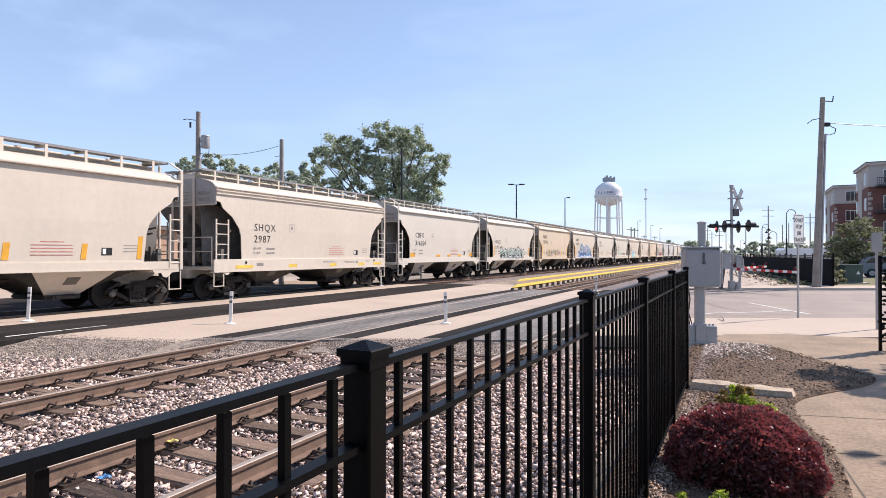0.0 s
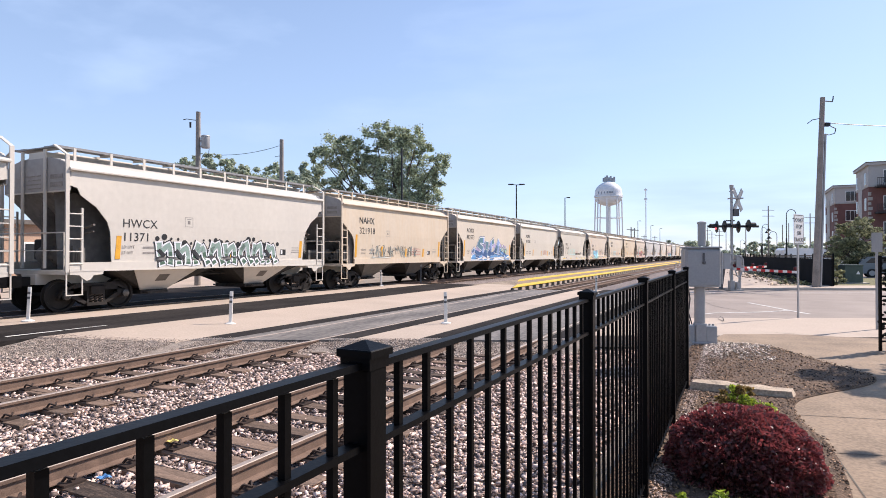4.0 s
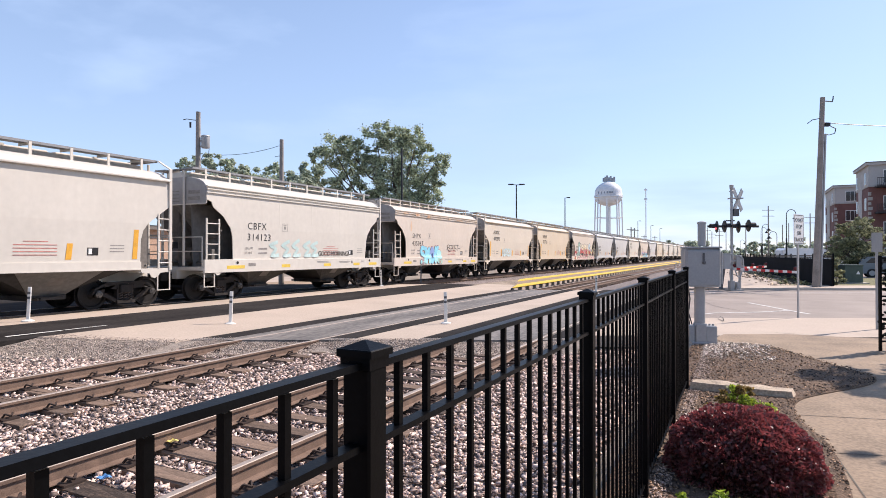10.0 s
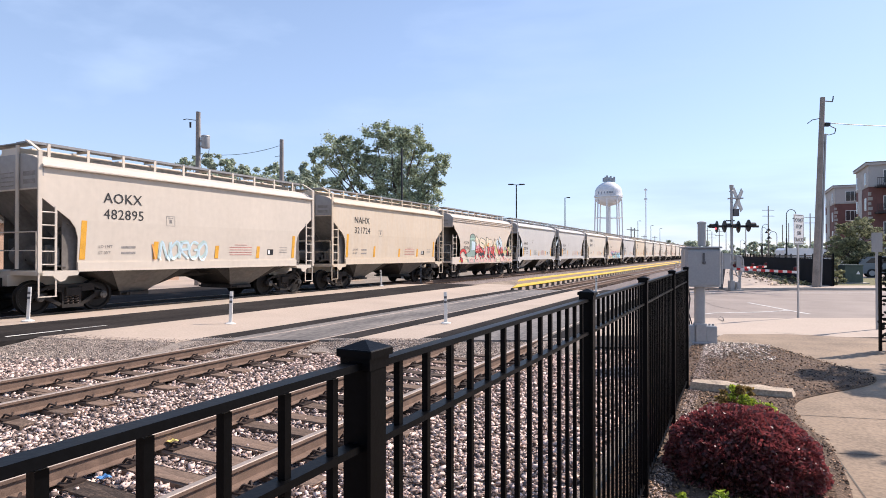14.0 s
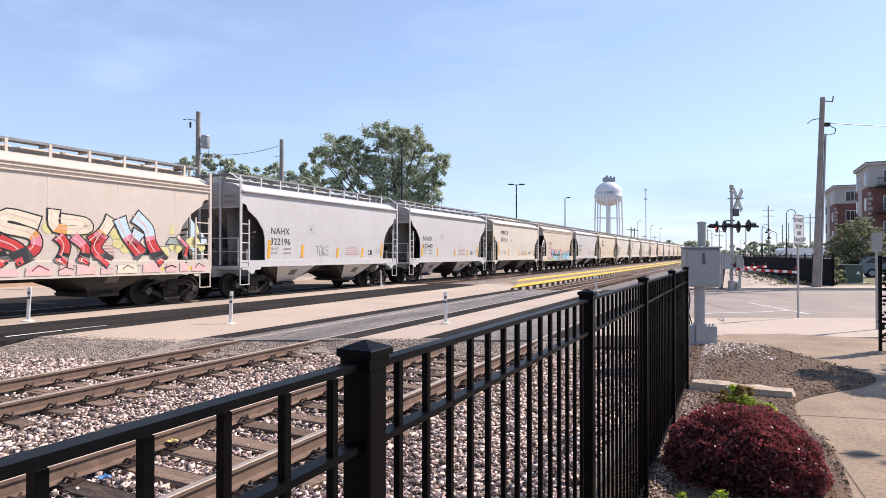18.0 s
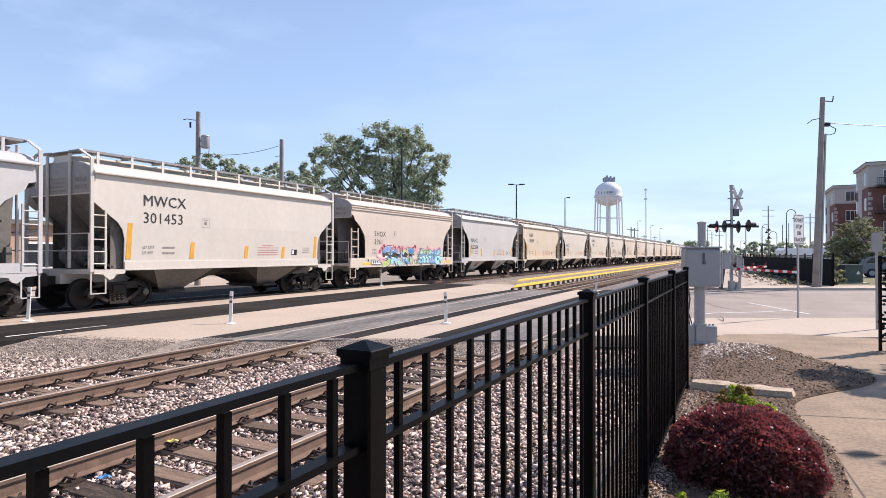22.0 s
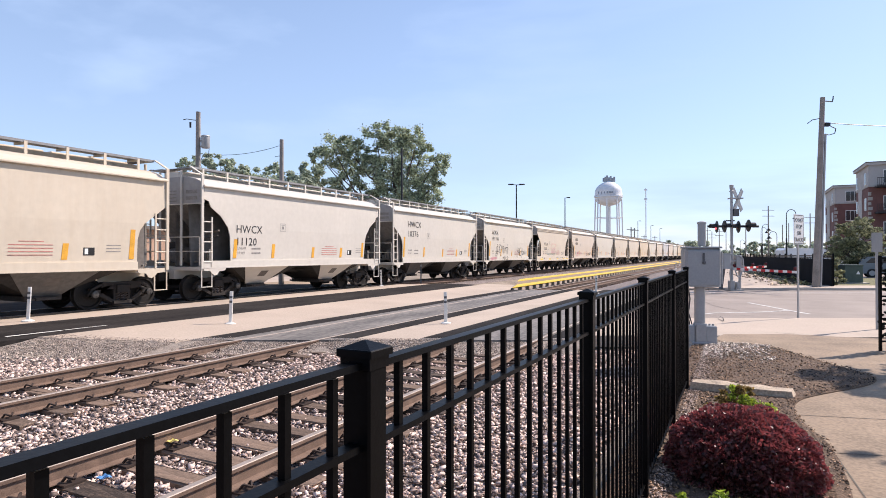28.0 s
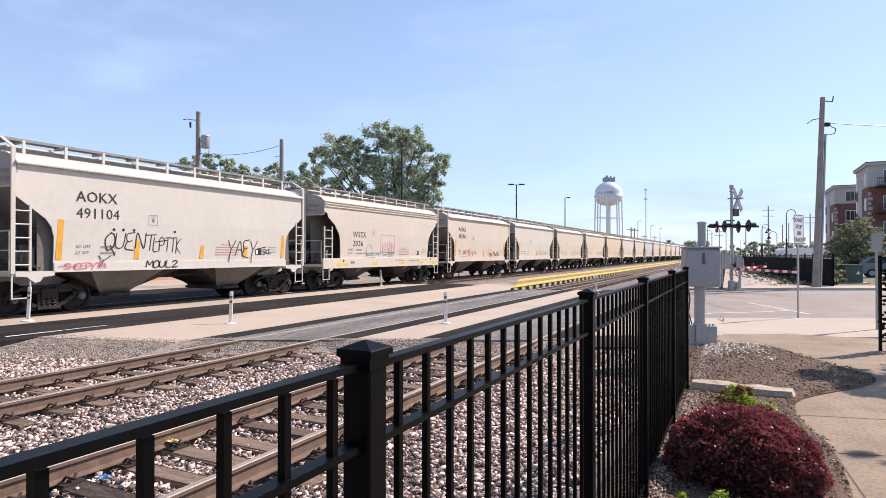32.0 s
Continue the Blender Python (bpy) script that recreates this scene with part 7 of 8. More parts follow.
        sp.put(car, "small black scrawled tag")
    elif extra == "multi":
        sp.warp = (-0.26, 0.955, 0.0, 1.0)
        sp.cloud(rnd, -2.9, 1.3, 1.93, 0.06, 0.24, 20, "pink", 0)
        sp.cloud(rnd, -2.95, -2.5, 1.5, 0.3, 0.26, 6, "pink", 0)
        sp.cloud(rnd, 2.4, 4.5, 1.95, 0.12, 0.2, 9, "pink", 0)
        for i in range(26):
            y = -2.9 + 4.0 * rnd.random()
            sp.fill(disc_pts(y, 2.05 + rnd.uniform(-0.12, 0.08) - (0.45 * rnd.random() if y < -2.5 else 0), rnd.choice((0.03, 0.04, 0.05, 0.08)), 10), "maroon", 1)

        def hue(k):
            hi, mid, lo = (("peri", "blue", "lime"), ("blue", "cyan", "cyan"), ("lime", "peri", "mint"), ("lime", "mint", "blue"), ("blue", "slate", "lime"), ("mint", "aqua", "cyan"), ("lime", "mint", "aqua"), ("mint", "cyan", "peri"), ("peri", "cyan", "aqua"))[k]
            return lambda z, y: hi if z > 1.72 + 0.06 * math.sin(9 * y) else mid if z > 1.38 + 0.05 * math.sin(8 * y) else lo

        forms = [[[(-1.75, 1.9), (-2.3, 1.9), (-2.45, 1.62), (-2.0, 1.5), (-2.05, 1.2), (-2.6, 1.15)]],
                 [[(-1.6, 1.85), (-1.65, 1.15)], [(-1.1, 1.85), (-1.5, 1.5), (-1.05, 1.15)]],
                 [[(-1.0, 1.7), (-0.95, 1.2), (-0.55, 1.2), (-0.5, 1.75)]],
                 [[(-0.3, 1.85), (-0.4, 1.15)], [(0.15, 1.85), (-0.25, 1.5), (0.2, 1.15)]],
                 [[(0.15, 1.85), (0.85, 1.82)], [(0.5, 1.8), (0.45, 1.15)]],
                 [[(1.4, 1.55), (1.9, 1.2)], [(1.55, 1.15), (1.75, 1.8), (2.1, 1.6), (1.75, 1.45)]],
                 [[(2.15, 1.85), (2.1, 1.15)], [(2.15, 1.5), (2.5, 1.55)], [(2.55, 1.85), (2.5, 1.15)]],
                 [[(2.9, 1.9), (2.85, 1.15)], [(3.2, 1.8), (3.1, 1.2), (3.6, 1.3)]],
                 [[(3.6, 1.9), (3.65, 1.2), (4.1, 1.2)], [(4.3, 1.9), (3.85, 1.6), (4.4, 1.3)]]]
        for k, form in enumerate(forms):
            form = [[(y + 0.12 * (z - 1.5), z) for y, z in st] for st in form]
            sp.bold(form, 0.215, hue(k), "white" if k < 5 else "navy", 0.016, 3 + 4 * k, "black" if k < 5 else "slate", "paleblue" if k % 2 else "", 0.45, 3 if k % 2 == 0 else 0)
        for y in (-3.65, -3.45, -3.25, -3.08, -2.92):
            sp.bold([[(y, 1.32 + rnd.uniform(-0.03, 0.05)), (y - 0.05, 1.2), (y + 0.08, 1.15)]], 0.07, "white", "black", 0.02, 3)
        for y in (0.95, 1.12, 1.28):
            sp.bold([[(y, 1.3), (y + 0.04, 1.15)]], 0.06, "white", "black", 0.015, 5)
        sp.put(car, "bright blue, green and pink graffiti piece")
    elif extra == "tags":
        pen_word(sp, rnd, "QUENT-", -3.15, -1.15, 1.8, 2.28, "black", 0.03)
        pen_word(sp, rnd, "LPTTK", -1.55, -0.5, 1.72, 2.2, "black", 0.024)
        pen_word(sp, rnd, "Y", -3.35, -2.95, 1.35, 1.6, "black", 0.03)
        for y in (-2.85, -2.55, -2.2, -0.75):
            sp.fill(disc_pts(y, 2.38, 0.045, 8), "black", 3)
        sp.put(car, "black scrawled tag")
        sp = Spray()
        pen_word(sp, rnd, "YAEY-", 1.5, 3.3, 1.55, 2.15, "black", 0.032)
        pen_word(sp, rnd, "ISKL", 3.05, 3.75, 1.66, 1.85, "black", 0.025)
        sp.put(car, "thin black scrawled tag")
        sp = Spray()
        pen_word(sp, rnd, "MOUL2", -1.8, -0.65, 1.23, 1.46, "black", 0.035)
        sp.put(car, "short black tag on the sill")
        sp = Spray()
        pen_word(sp, rnd, "-SHEEPYTA", -4.45, -3.1, 1.24, 1.4, "rose", 0.035)
        sp.put(car, "red tag on the sill")
    elif extra == "redbox":
        sp.stroke([(-0.85, 1.75), (-0.85, 2.65), (0.5, 2.65), (0.5, 1.75)], 0.035, "rose", 1, True)
        for i in range(5):
            sp.stroke([(-0.65 + i * 0.22, 1.8), (-0.65 + i * 0.22, 2.15 + rnd.random() * 0.2)], 0.05, "rose", 1)
        sp.stroke([(-2.5, 1.7), (0.6, 1.75)], 0.03, "grey", 1)
        for y in (-1.9, 0.2):
            sp.stroke(smooth_loop(disc_pts(y, 1.85, 0.27, 9), 3), 0.03, "grey", 2, True)
        tag_scrawl(sp, rnd, -2.4, 0.4, 1.5, 1.75, "grey", 0.025, 12)
        sp.put(car, "faint red and grey drawing")
    elif extra == "redbits":
        tag_scrawl(sp, rnd, -3.4, -1.0, 1.5, 1.95, "rose", 0.05, 8)
        tag_scrawl(sp, rnd, 1.4, 3.4, 1.5, 1.8, "black", 0.035, 7)
        sp.put(car, "faint red and black tags")


# offset along the wagon, top of the mark, foot of the number
LETTERS = {1: (-3.67, 2.82, 2.1), 2: (-3.69, 2.89, 2.15), 3: (-3.95, 2.72, 2.05), 4: (-4.16, 3.47, 2.65), 5: (-4.04, 3.43, 2.67), 6: (-4.13, 3.34, 2.63), 7: (-3.6, 2.85, 2.17), 8: (-3.62, 2.83, 2.14), 9: (-3.82, 3.45, 2.68), 10: (-3.85, 3.46, 2.66), 11: (-3.77, 2.54, 1.97), 12: (-4.01, 2.71, 2.03), 13: (-4.01, 2.72, 2.0), 14: (-3.96, 3.5, 2.62), 15: (-3.51, 2.82, 2.16), 16: (-4.02, 2.75, 2.02), 17: (-3.9, 3.48, 2.7), 18: (-4.05, 2.73, 1.98), 19: (-4.04, 3.5, 2.63), 20: (-3.97, 3.43, 2.67), 21: (-3.32, 2.74, 2.04), 22: (-3.95, 3.44, 2.7)}
for car, k, extra in TRAIN:
    if k in LETTERS:
        kind, paint, mark, number, _ = CARS[k]
        dy, z_top, z_bot = LETTERS[k]
        cap_h = (z_top - z_bot) * 0.385
        for line, body in enumerate((mark, number)):
            me = text_shape(body, cap_h / 0.70, 1.15 if kind == "B" else 1.04)
            me.materials.append(MAT_LETTER)
            z0 = z_bot if line else z_top - cap_h
            tilt = math.degrees(math.atan2(arch(z0 + cap_h) - arch(z0), cap_h))
            part("lettering", me, None, car, "black stencilled number" if line else "black stencilled letters", at=pose(arch(z0) + 0.006, dy, z0, 0, tilt, 0))
    if extra:
        graffiti(car, CARS[k][0], extra, 100 + k)

# ---- planting bed and walk beside the fence ----
WALK_Z = 0.15
slab("sidewalk", "pale concrete walk with scored joints", [(-0.72, -8), (14, -8), (14, 15.2), edge_pt(0.9, 12.7), edge_pt(-0.3, 12.7), (-0.72, 12)], WALK_Z, MAT_WALK)
bed_pts = [(-0.8, -3), (0.5, -3), (0.58, 2), (0.66, 4.2), (0.73, 5.4), (0.72, 6.3), (0.6, 6.9), (0.54, 7.5), (0.62, 8.05), (0.87, 8.5), (1.23, 9.0), (1.55, 9.5), (1.68, 10.0), (1.52, 10.5), (1.14, 11.2), (0.75, 12.0), (0.36, 12.6), (-0.3, 12.55), (-0.8, 12.3)]
bp = smooth_loop(bed_pts, 3)
s = Shape()
nb = len(bp)
inner = [(x * 0.86 + 0.02, y * 0.985 + 0.09) for x, y in bp]
s.add([(x, y, WALK_Z - 0.2) for x, y in bp] + [(x, y, WALK_Z + 0.012) for x, y in bp] + [(x, y, WALK_Z + 0.035 + 0.02 * noise.noise((x * 3, y * 3, 0))) for x, y in inner] + [(0.1, 6, WALK_Z + 0.05)],
      [(i, (i + 1) % nb, nb + (i + 1) % nb, nb + i) for i in range(nb)] + [(nb + i, nb + (i + 1) % nb, 2 * nb + (i + 1) % nb, 2 * nb + i) for i in range(nb)])
cx = [tuple(range(2 * nb, 3 * nb))]
s.add([], [])
s.f += cx
s.m += [0]
thing("mulch_bed", "planting bed of dark brown wood mulch", "planting bed", kind="structure", shape=s, material=MAT_MULCH)


def inside(pts, x, y):
    c = False
    for (xa, ya), (xb, yb) in zip(pts, pts[1:] + pts[:1]):
        if (ya > y) != (yb > y) and x < (xb - xa) * (y - ya) / (yb - ya) + xa:
            c = not c
    return c


def scatter_mesh(name, pos, size, flat, rng):
    """Many irregular eight-cornered stones as one mesh."""
    n = len(pos)
    base = np.array([(-1, -1, -1), (1, -1, -1), (1, 1, -1), (-1, 1, -1), (-1, -1, 1), (1, -1, 1), (1, 1, 1), (-1, 1, 1)], float)
    v = base[None] * rng.uniform(0.55, 1.1, (n, 8, 1)) * rng.uniform(0.5, 1.2, (n, 1, 3)) + rng.normal(size=(n, 8, 3)) * 0.2
    v[:, :, 2] *= flat
    ang = rng.uniform(0, 2 * np.pi, n)
    til = rng.normal(0, 0.6, n)
    c, s_ = np.cos(til)[:, None], np.sin(til)[:, None]
    y_, z_ = v[:, :, 1] * c - v[:, :, 2] * s_, v[:, :, 1] * s_ + v[:, :, 2] * c
    v[:, :, 1], v[:, :, 2] = y_, z_
    c, s_ = np.cos(ang)[:, None], np.sin(ang)[:, None]
    x_, y_ = v[:, :, 0] * c - v[:, :, 1] * s_, v[:, :, 0] * s_ + v[:, :, 1] * c
    v[:, :, 0], v[:, :, 1] = x_, y_
    v = v * size[:, None, None] + pos[:, None, :]
    tri = np.array([(0, 2, 1), (0, 3, 2), (4, 5, 6), (4, 6, 7), (0, 1, 5), (0, 5, 4), (1, 2, 6), (1, 6, 5), (2, 3, 7), (2, 7, 6), (3, 0, 4), (3, 4, 7)])
    f = (np.arange(n)[:, None, None] * 8 + tri[None]).reshape(-1, 3)
    me = bpy.data.meshes.new(name)
    me.vertices.add(n * 8)
    me.vertices.foreach_set("co", v.reshape(-1))
    me.loops.add(len(f) * 3)
    me.loops.foreach_set("vertex_index", f.reshape(-1).astype(np.int32))
    me.polygons.add(len(f))
    me.polygons.foreach_set("loop_start", np.arange(len(f), dtype=np.int32) * 3)
    me.update(calc_edges=True)
    me.validate()
    return me


me = scatter_mesh("yard_rubble", YARD_RUBBLE[0], YARD_RUBBLE[1], 0.5, np.random.default_rng(45))
me.materials.append(mat("rubble", (0.36, 0.28, 0.21), 0.95, var=0.25, island=1.4, tint=(0.09, 0.065, 0.05)))
tagged(new("yard_rubble", me), "broken brown rubble along the screened fence", "rubble", kind="stuff")
rng = np.random.default_rng(5)
# mulch chips on the bed
pts = rng.uniform((-0.78, 3.6), (1.7, 12.5), (20000, 2))
pts = np.array([p for p in pts if inside(bp, p[0], p[1])])
me = scatter_mesh("mulch_chips", np.column_stack([pts, WALK_Z + 0.035 + rng.uniform(-0.012, 0.008, len(pts))]), rng.uniform(0.004, 0.015, len(pts)), 0.3, rng)
me.materials.append(MAT_CHIP)
tagged(new("mulch_chips", me), "scattered brown wood chips and leaf litter", "mulch", kind="stuff")
# pale gravel near the signal cabinet
pts = np.column_stack([rng.uniform(-0.58, 0.5, 1500), rng.uniform(10.3, 12.5, 1500)])
pts = pts[(pts[:, 1] - 10.3) / 2.2 > rng.uniform(0, 1, 1500) * (0.4 + (pts[:, 0] + 0.58))]
me = scatter_mesh("pale_gravel", np.column_stack([pts, np.full(len(pts), WALK_Z + 0.045)]), rng.uniform(0.007, 0.02, len(pts)), 0.6, rng)
me.materials.append(mat("pale_gravel", (0.62, 0.53, 0.45), 0.9, var=0.25, island=1.0, tint=(0.28, 0.23, 0.19)))
tagged(new("pale_gravel", me), "pale gravel on the bed beside the cabinet", "gravel", kind="stuff")
edge = np.column_stack([-0.57 + np.abs(rng.normal(0, 0.13, 5200)), rng.uniform(3.0, 12.4, 5200)])
edge = edge[(edge[:, 0] < -0.15) & ((edge[:, 1] > 8.4) | (edge[:, 0] < -0.44))]
me = scatter_mesh("fence_grit", np.column_stack([edge, np.full(len(edge), WALK_Z + 0.04)]), rng.uniform(0.004, 0.01, len(edge)), 0.6, rng)
me.materials.append(mat("pinkish_grit", (0.42, 0.32, 0.265), 0.9, var=0.25, island=1.3, tint=(0.12, 0.09, 0.07)))
tagged(new("fence_grit", me), "pinkish grit along the foot of the fence", "gravel", kind="stuff")
# joints of the walk
for pa, pb in (((0.54, 7.35), (3.5, 8.1)), ((0.75, 6.1), (3.2, 6.75)), ((0.72, 6.2), (0.95, 2.5)), ((1.6, 9.9), (5, 10.8)), ((3.0, 4.0), (3.0, 14.0))):
    pa, pb = Vector((*pa, 0)), Vector((*pb, 0))
    n = Vector((-(pb - pa).y, (pb - pa).x, 0)).normalized() * 0.006
    sj = Shape().add([(*(p.xy), WALK_Z + 0.003) for p in (pa + n, pb + n, pb - n, pa - n)], [(3, 2, 1, 0)])
    thing("walk_joint", "dark scored joint in the concrete walk", "joint", kind="structure", shape=sj, material=MAT_JOINT)
# edging stone
st = Shape().hexa([(-0.56, 8.0, 0.13), (0.58, 8.02, 0.13), (0.62, 8.24, 0.13), (-0.52, 8.26, 0.13)], [(-0.54, 8.0, 0.275), (0.55, 8.02, 0.25), (0.57, 8.22, 0.255), (-0.5, 8.24, 0.275)])
me = st.mesh("edging_stone", mat("limestone", (0.46, 0.365, 0.27), 0.9, var=0.28, scale=6, fine=40, bump=0.6))
bm = bmesh.new()
bm.from_mesh(me)
bmesh.ops.subdivide_edges(bm, edges=bm.edges, cuts=5, use_grid_fill=True)
for v in bm.verts:
    v.co += Vector((noise.noise(v.co * 7), noise.noise(v.co * 7 + Vector((9, 0, 0))), noise.noise(v.co * 7 + Vector((0, 9, 0))))) * 0.022
bm.to_mesh(me)
bm.free()
tagged(new("edging_stone", me), "long flat limestone edging block in the mulch", "edging stone")

bb = thing("barberry_shrub", "rounded maroon barberry shrub in the mulch bed", "shrub", at=pose(0.02, 5.13, WALK_Z, 0, 0, TURN))
twigs = Shape()
tr_ = random.Random(21)
for i in range(26):
    a_ = tr_.uniform(0, 6.28)
    twigs.tube((0.05 * math.cos(a_), 0.05 * math.sin(a_), 0), (tr_.uniform(0.2, 0.5) * math.cos(a_), tr_.uniform(0.2, 0.45) * math.sin(a_), tr_.uniform(0.15, 0.45)), 0.012, 0.004, n=5, caps=False)
part("stems", twigs, MAT_BARK, bb)
# added opaque core: keeps sunlight from passing through the shrub to its front
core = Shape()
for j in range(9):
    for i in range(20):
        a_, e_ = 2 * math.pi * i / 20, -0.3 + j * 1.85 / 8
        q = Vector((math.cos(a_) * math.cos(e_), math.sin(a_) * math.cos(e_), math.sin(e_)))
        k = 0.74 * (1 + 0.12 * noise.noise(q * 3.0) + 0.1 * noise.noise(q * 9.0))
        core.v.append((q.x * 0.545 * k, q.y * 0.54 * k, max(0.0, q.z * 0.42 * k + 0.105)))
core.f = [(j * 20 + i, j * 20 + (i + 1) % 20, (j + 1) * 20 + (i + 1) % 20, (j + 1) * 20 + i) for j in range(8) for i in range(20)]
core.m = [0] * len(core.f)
part("inner_core", core, mat("light_block_core", (0.03, 0.02, 0.016), 0.95, var=0.4, scale=20, fine=90, bump=1.0, bump_d=0.03), bb, "added dark core that blocks light")
part("foliage", dome_leaves(np.random.default_rng(21), 0.56, 0.55, 0.43, 30000, 0.0155, MAT_LEAF_RED), None, bb)
MAT_LEAF_RUST = leafy("leaves_rusty", (0.3, 0.2, 0.06), (0.1, 0.07, 0.02), 1.2, 0.5, 6, 30)
sb = thing("small_shrub", "small yellow-green shrub with rusty tips behind the barberry", "shrub", at=pose(-0.02, 6.45, WALK_Z, 0, 0, TURN))
part("foliage", leaf_cloud(np.random.default_rng(22), [(0.1, 0, 0.2, 0.16), (0.27, -0.03, 0.13, 0.14), (0.02, 0, 0.28, 0.14), (0.2, 0, 0.27, 0.12)], 3600, 0.018), None, sb)
part("foliage", leaf_cloud(np.random.default_rng(26), [(-0.15, 0, 0.18, 0.15), (-0.05, 0.02, 0.33, 0.13), (-0.28, 0, 0.1, 0.12), (0.05, -0.05, 0.36, 0.1)], 2400, 0.017), None, sb, "rusty leaf tips")
for o_, m_ in zip(sb.children, (MAT_LEAF_LIME, MAT_LEAF_RUST)):
    o_.data.materials.append(m_)
sb2 = thing("small_shrub", "small lime-green shrub before the barberry", "shrub", at=pose(-0.26, 4.15, WALK_Z, 0, 0, TURN))
part("foliage", leaf_cloud(np.random.default_rng(23), [(0, 0, 0.07, 0.11), (-0.2, 0, 0.04, 0.1), (0.2, 0, 0.05, 0.12), (0.08, -0.1, 0.08, 0.1)], 3000, 0.017), None, sb2)
sb2.children[0].data.materials.append(MAT_LEAF_LIME)
shrub("weed", "green weeds in the ballast beside the fence", (-1.35, 4.3, -0.24), [(0, 0, 0.08, 0.1), (0.1, 0.1, 0.1, 0.1), (-0.1, 0.1, 0.06, 0.1)], 500, 0.022, MAT_LEAF, 24)

MAT_VINE = mat("dark_vine", (0.012, 0.014, 0.01), 0.7, var=0.3, island=1.0)
# vine-grown black trellis post at the walk
tp = thing("trellis_post", "black metal trellis post overgrown with dark vine", "trellis", at=pose(*spot(1566, 10.5, 0.12), 0, 0, TURN))
for x in (-0.09, 0.09, 0.3):
    part("upright", Shape().box(x - 0.02, x + 0.02, -0.02, 0.02, 0, 1.72), MAT_FENCE, tp)
for z_ in (0.2, 0.6, 1.0, 1.4, 1.68):
    part("crossbar", Shape().box(-0.09, 0.3, -0.012, 0.012, z_ - 0.015, z_ + 0.015), MAT_FENCE, tp)
me = leaf_cloud(np.random.default_rng(9), [(-0.02, 0, 0.3 + 0.13 * q_, 0.07) for q_ in range(11)] + [(0.2, 0, 0.3 + 0.15 * q_, 0.1) for q_ in range(10)], 9000, 0.022)
me.materials.append(MAT_VINE)
part("vine", me, None, tp, "dark vine leaves")

# ---- vehicles and buildings across the street ----
MAT_GLASS = mat("dark_glass", (0.03, 0.035, 0.04), 0.08, var=0.1, bump=0, spec=0.6)
MAT_TYRE = mat("tyre_rubber", (0.02, 0.02, 0.02), 0.85, var=0.2)
MAT_HEADLAMP = mat("headlamp_glass", (0.6, 0.62, 0.65), 0.12, var=0.05, bump=0)


def vehicle(label, at, paint_col, L, W, prof, glass, tall=0.33):
    """prof: side outline of (y, z), nose at -y; glass: windscreen and side window outlines."""
    paint = mat("vehicle_paint", paint_col, 0.25, 0.1, var=0.04, bump=0, spec=0.6)
    t = thing("parked_car" if L < 5 else "parked_van", label, "car" if L < 5 else "van", at=at)
    part("body", Shape().extrude([(-W / 2, y, z) for y, z in prof], (W, 0, 0)), paint, t)
    (ya, za), (yb, zb) = glass[0]
    part("windscreen", Shape().hexa([(-W / 2 + 0.12, ya, za), (W / 2 - 0.12, ya, za), (W / 2 - 0.12, ya + 0.02, za), (-W / 2 + 0.12, ya + 0.02, za)], [(-W / 2 + 0.2, yb, zb), (W / 2 - 0.2, yb, zb), (W / 2 - 0.2, yb + 0.02, zb), (-W / 2 + 0.2, yb + 0.02, zb)]), MAT_GLASS, t, "dark windscreen")
    for sx in (-1, 1):
        for w_ in glass[1:]:
            x = sx * (W / 2 + 0.004)
            part("side_window", Shape().extrude([(x, y, z) for y, z in w_], (-sx * 0.01, 0, 0)), MAT_GLASS, t)
        part("headlight", Shape().box(min(sx * (W / 2 - 0.05), sx * (W / 2 - 0.45)), max(sx * (W / 2 - 0.05), sx * (W / 2 - 0.45)), prof[0][0] - 0.03, prof[0][0] + 0.06, 0.66, 0.8, bev=0.02), MAT_HEADLAMP, t)
        for wy in (prof[0][0] + 0.95, prof[0][0] + L - 0.95):
            wh = part("wheel", Shape().lathe([(0.2, -0.11), (tall, -0.1), (tall, 0.1), (0.2, 0.11)], n=20, axis="x"), MAT_TYRE, t, at=(sx * (W / 2 - 0.08), wy, tall))
            part("rim", Shape().lathe([(0.05, 0.112 * sx), (0.2, 0.113 * sx)], n=14, axis="x"), MAT_STEEL, wh)
    part("grille", Shape().box(-0.5, 0.5, prof[0][0] - 0.02, prof[0][0] + 0.05, 0.42, 0.62, bev=0.01), MAT_BLACK, t)
    part("bumper", Shape().box(-W / 2 + 0.05, W / 2 - 0.05, prof[0][0] - 0.05, prof[0][0] + 0.1, 0.25, 0.42, bev=0.02), MAT_BLACK, t)
    return t


SUV = [(-2.2, 0.3), (-2.25, 0.6), (-2.2, 0.85), (-1.2, 1.02), (-0.45, 1.5), (0.3, 1.62), (1.6, 1.58), (2.15, 1.1), (2.25, 0.7), (2.2, 0.3)]
SUVG = [((-1.16, 1.06), (-0.5, 1.49)), [(-0.75, 1.08), (-0.35, 1.45), (0.35, 1.52), (0.35, 1.08)], [(0.45, 1.08), (0.45, 1.52), (1.4, 1.48), (1.75, 1.1)]]
vehicle("grey-blue parked car facing the street", pose(*spot(1578, 45, 0.09), 0, 0, TURN + 62), (0.13, 0.165, 0.2), 4.5, 1.82, SUV, SUVG)
vehicle("dark parked car beyond the trees", pose(*spot(1600, 52, 0.09), 0, 0, TURN + 20), (0.05, 0.05, 0.06), 4.5, 1.82, SUV, SUVG)
VAN = [(-2.9, 0.35), (-2.95, 0.9), (-2.75, 1.25), (-2.2, 1.4), (-1.4, 2.12), (-0.8, 2.38), (2.6, 2.42), (2.88, 2.2), (2.95, 0.35)]
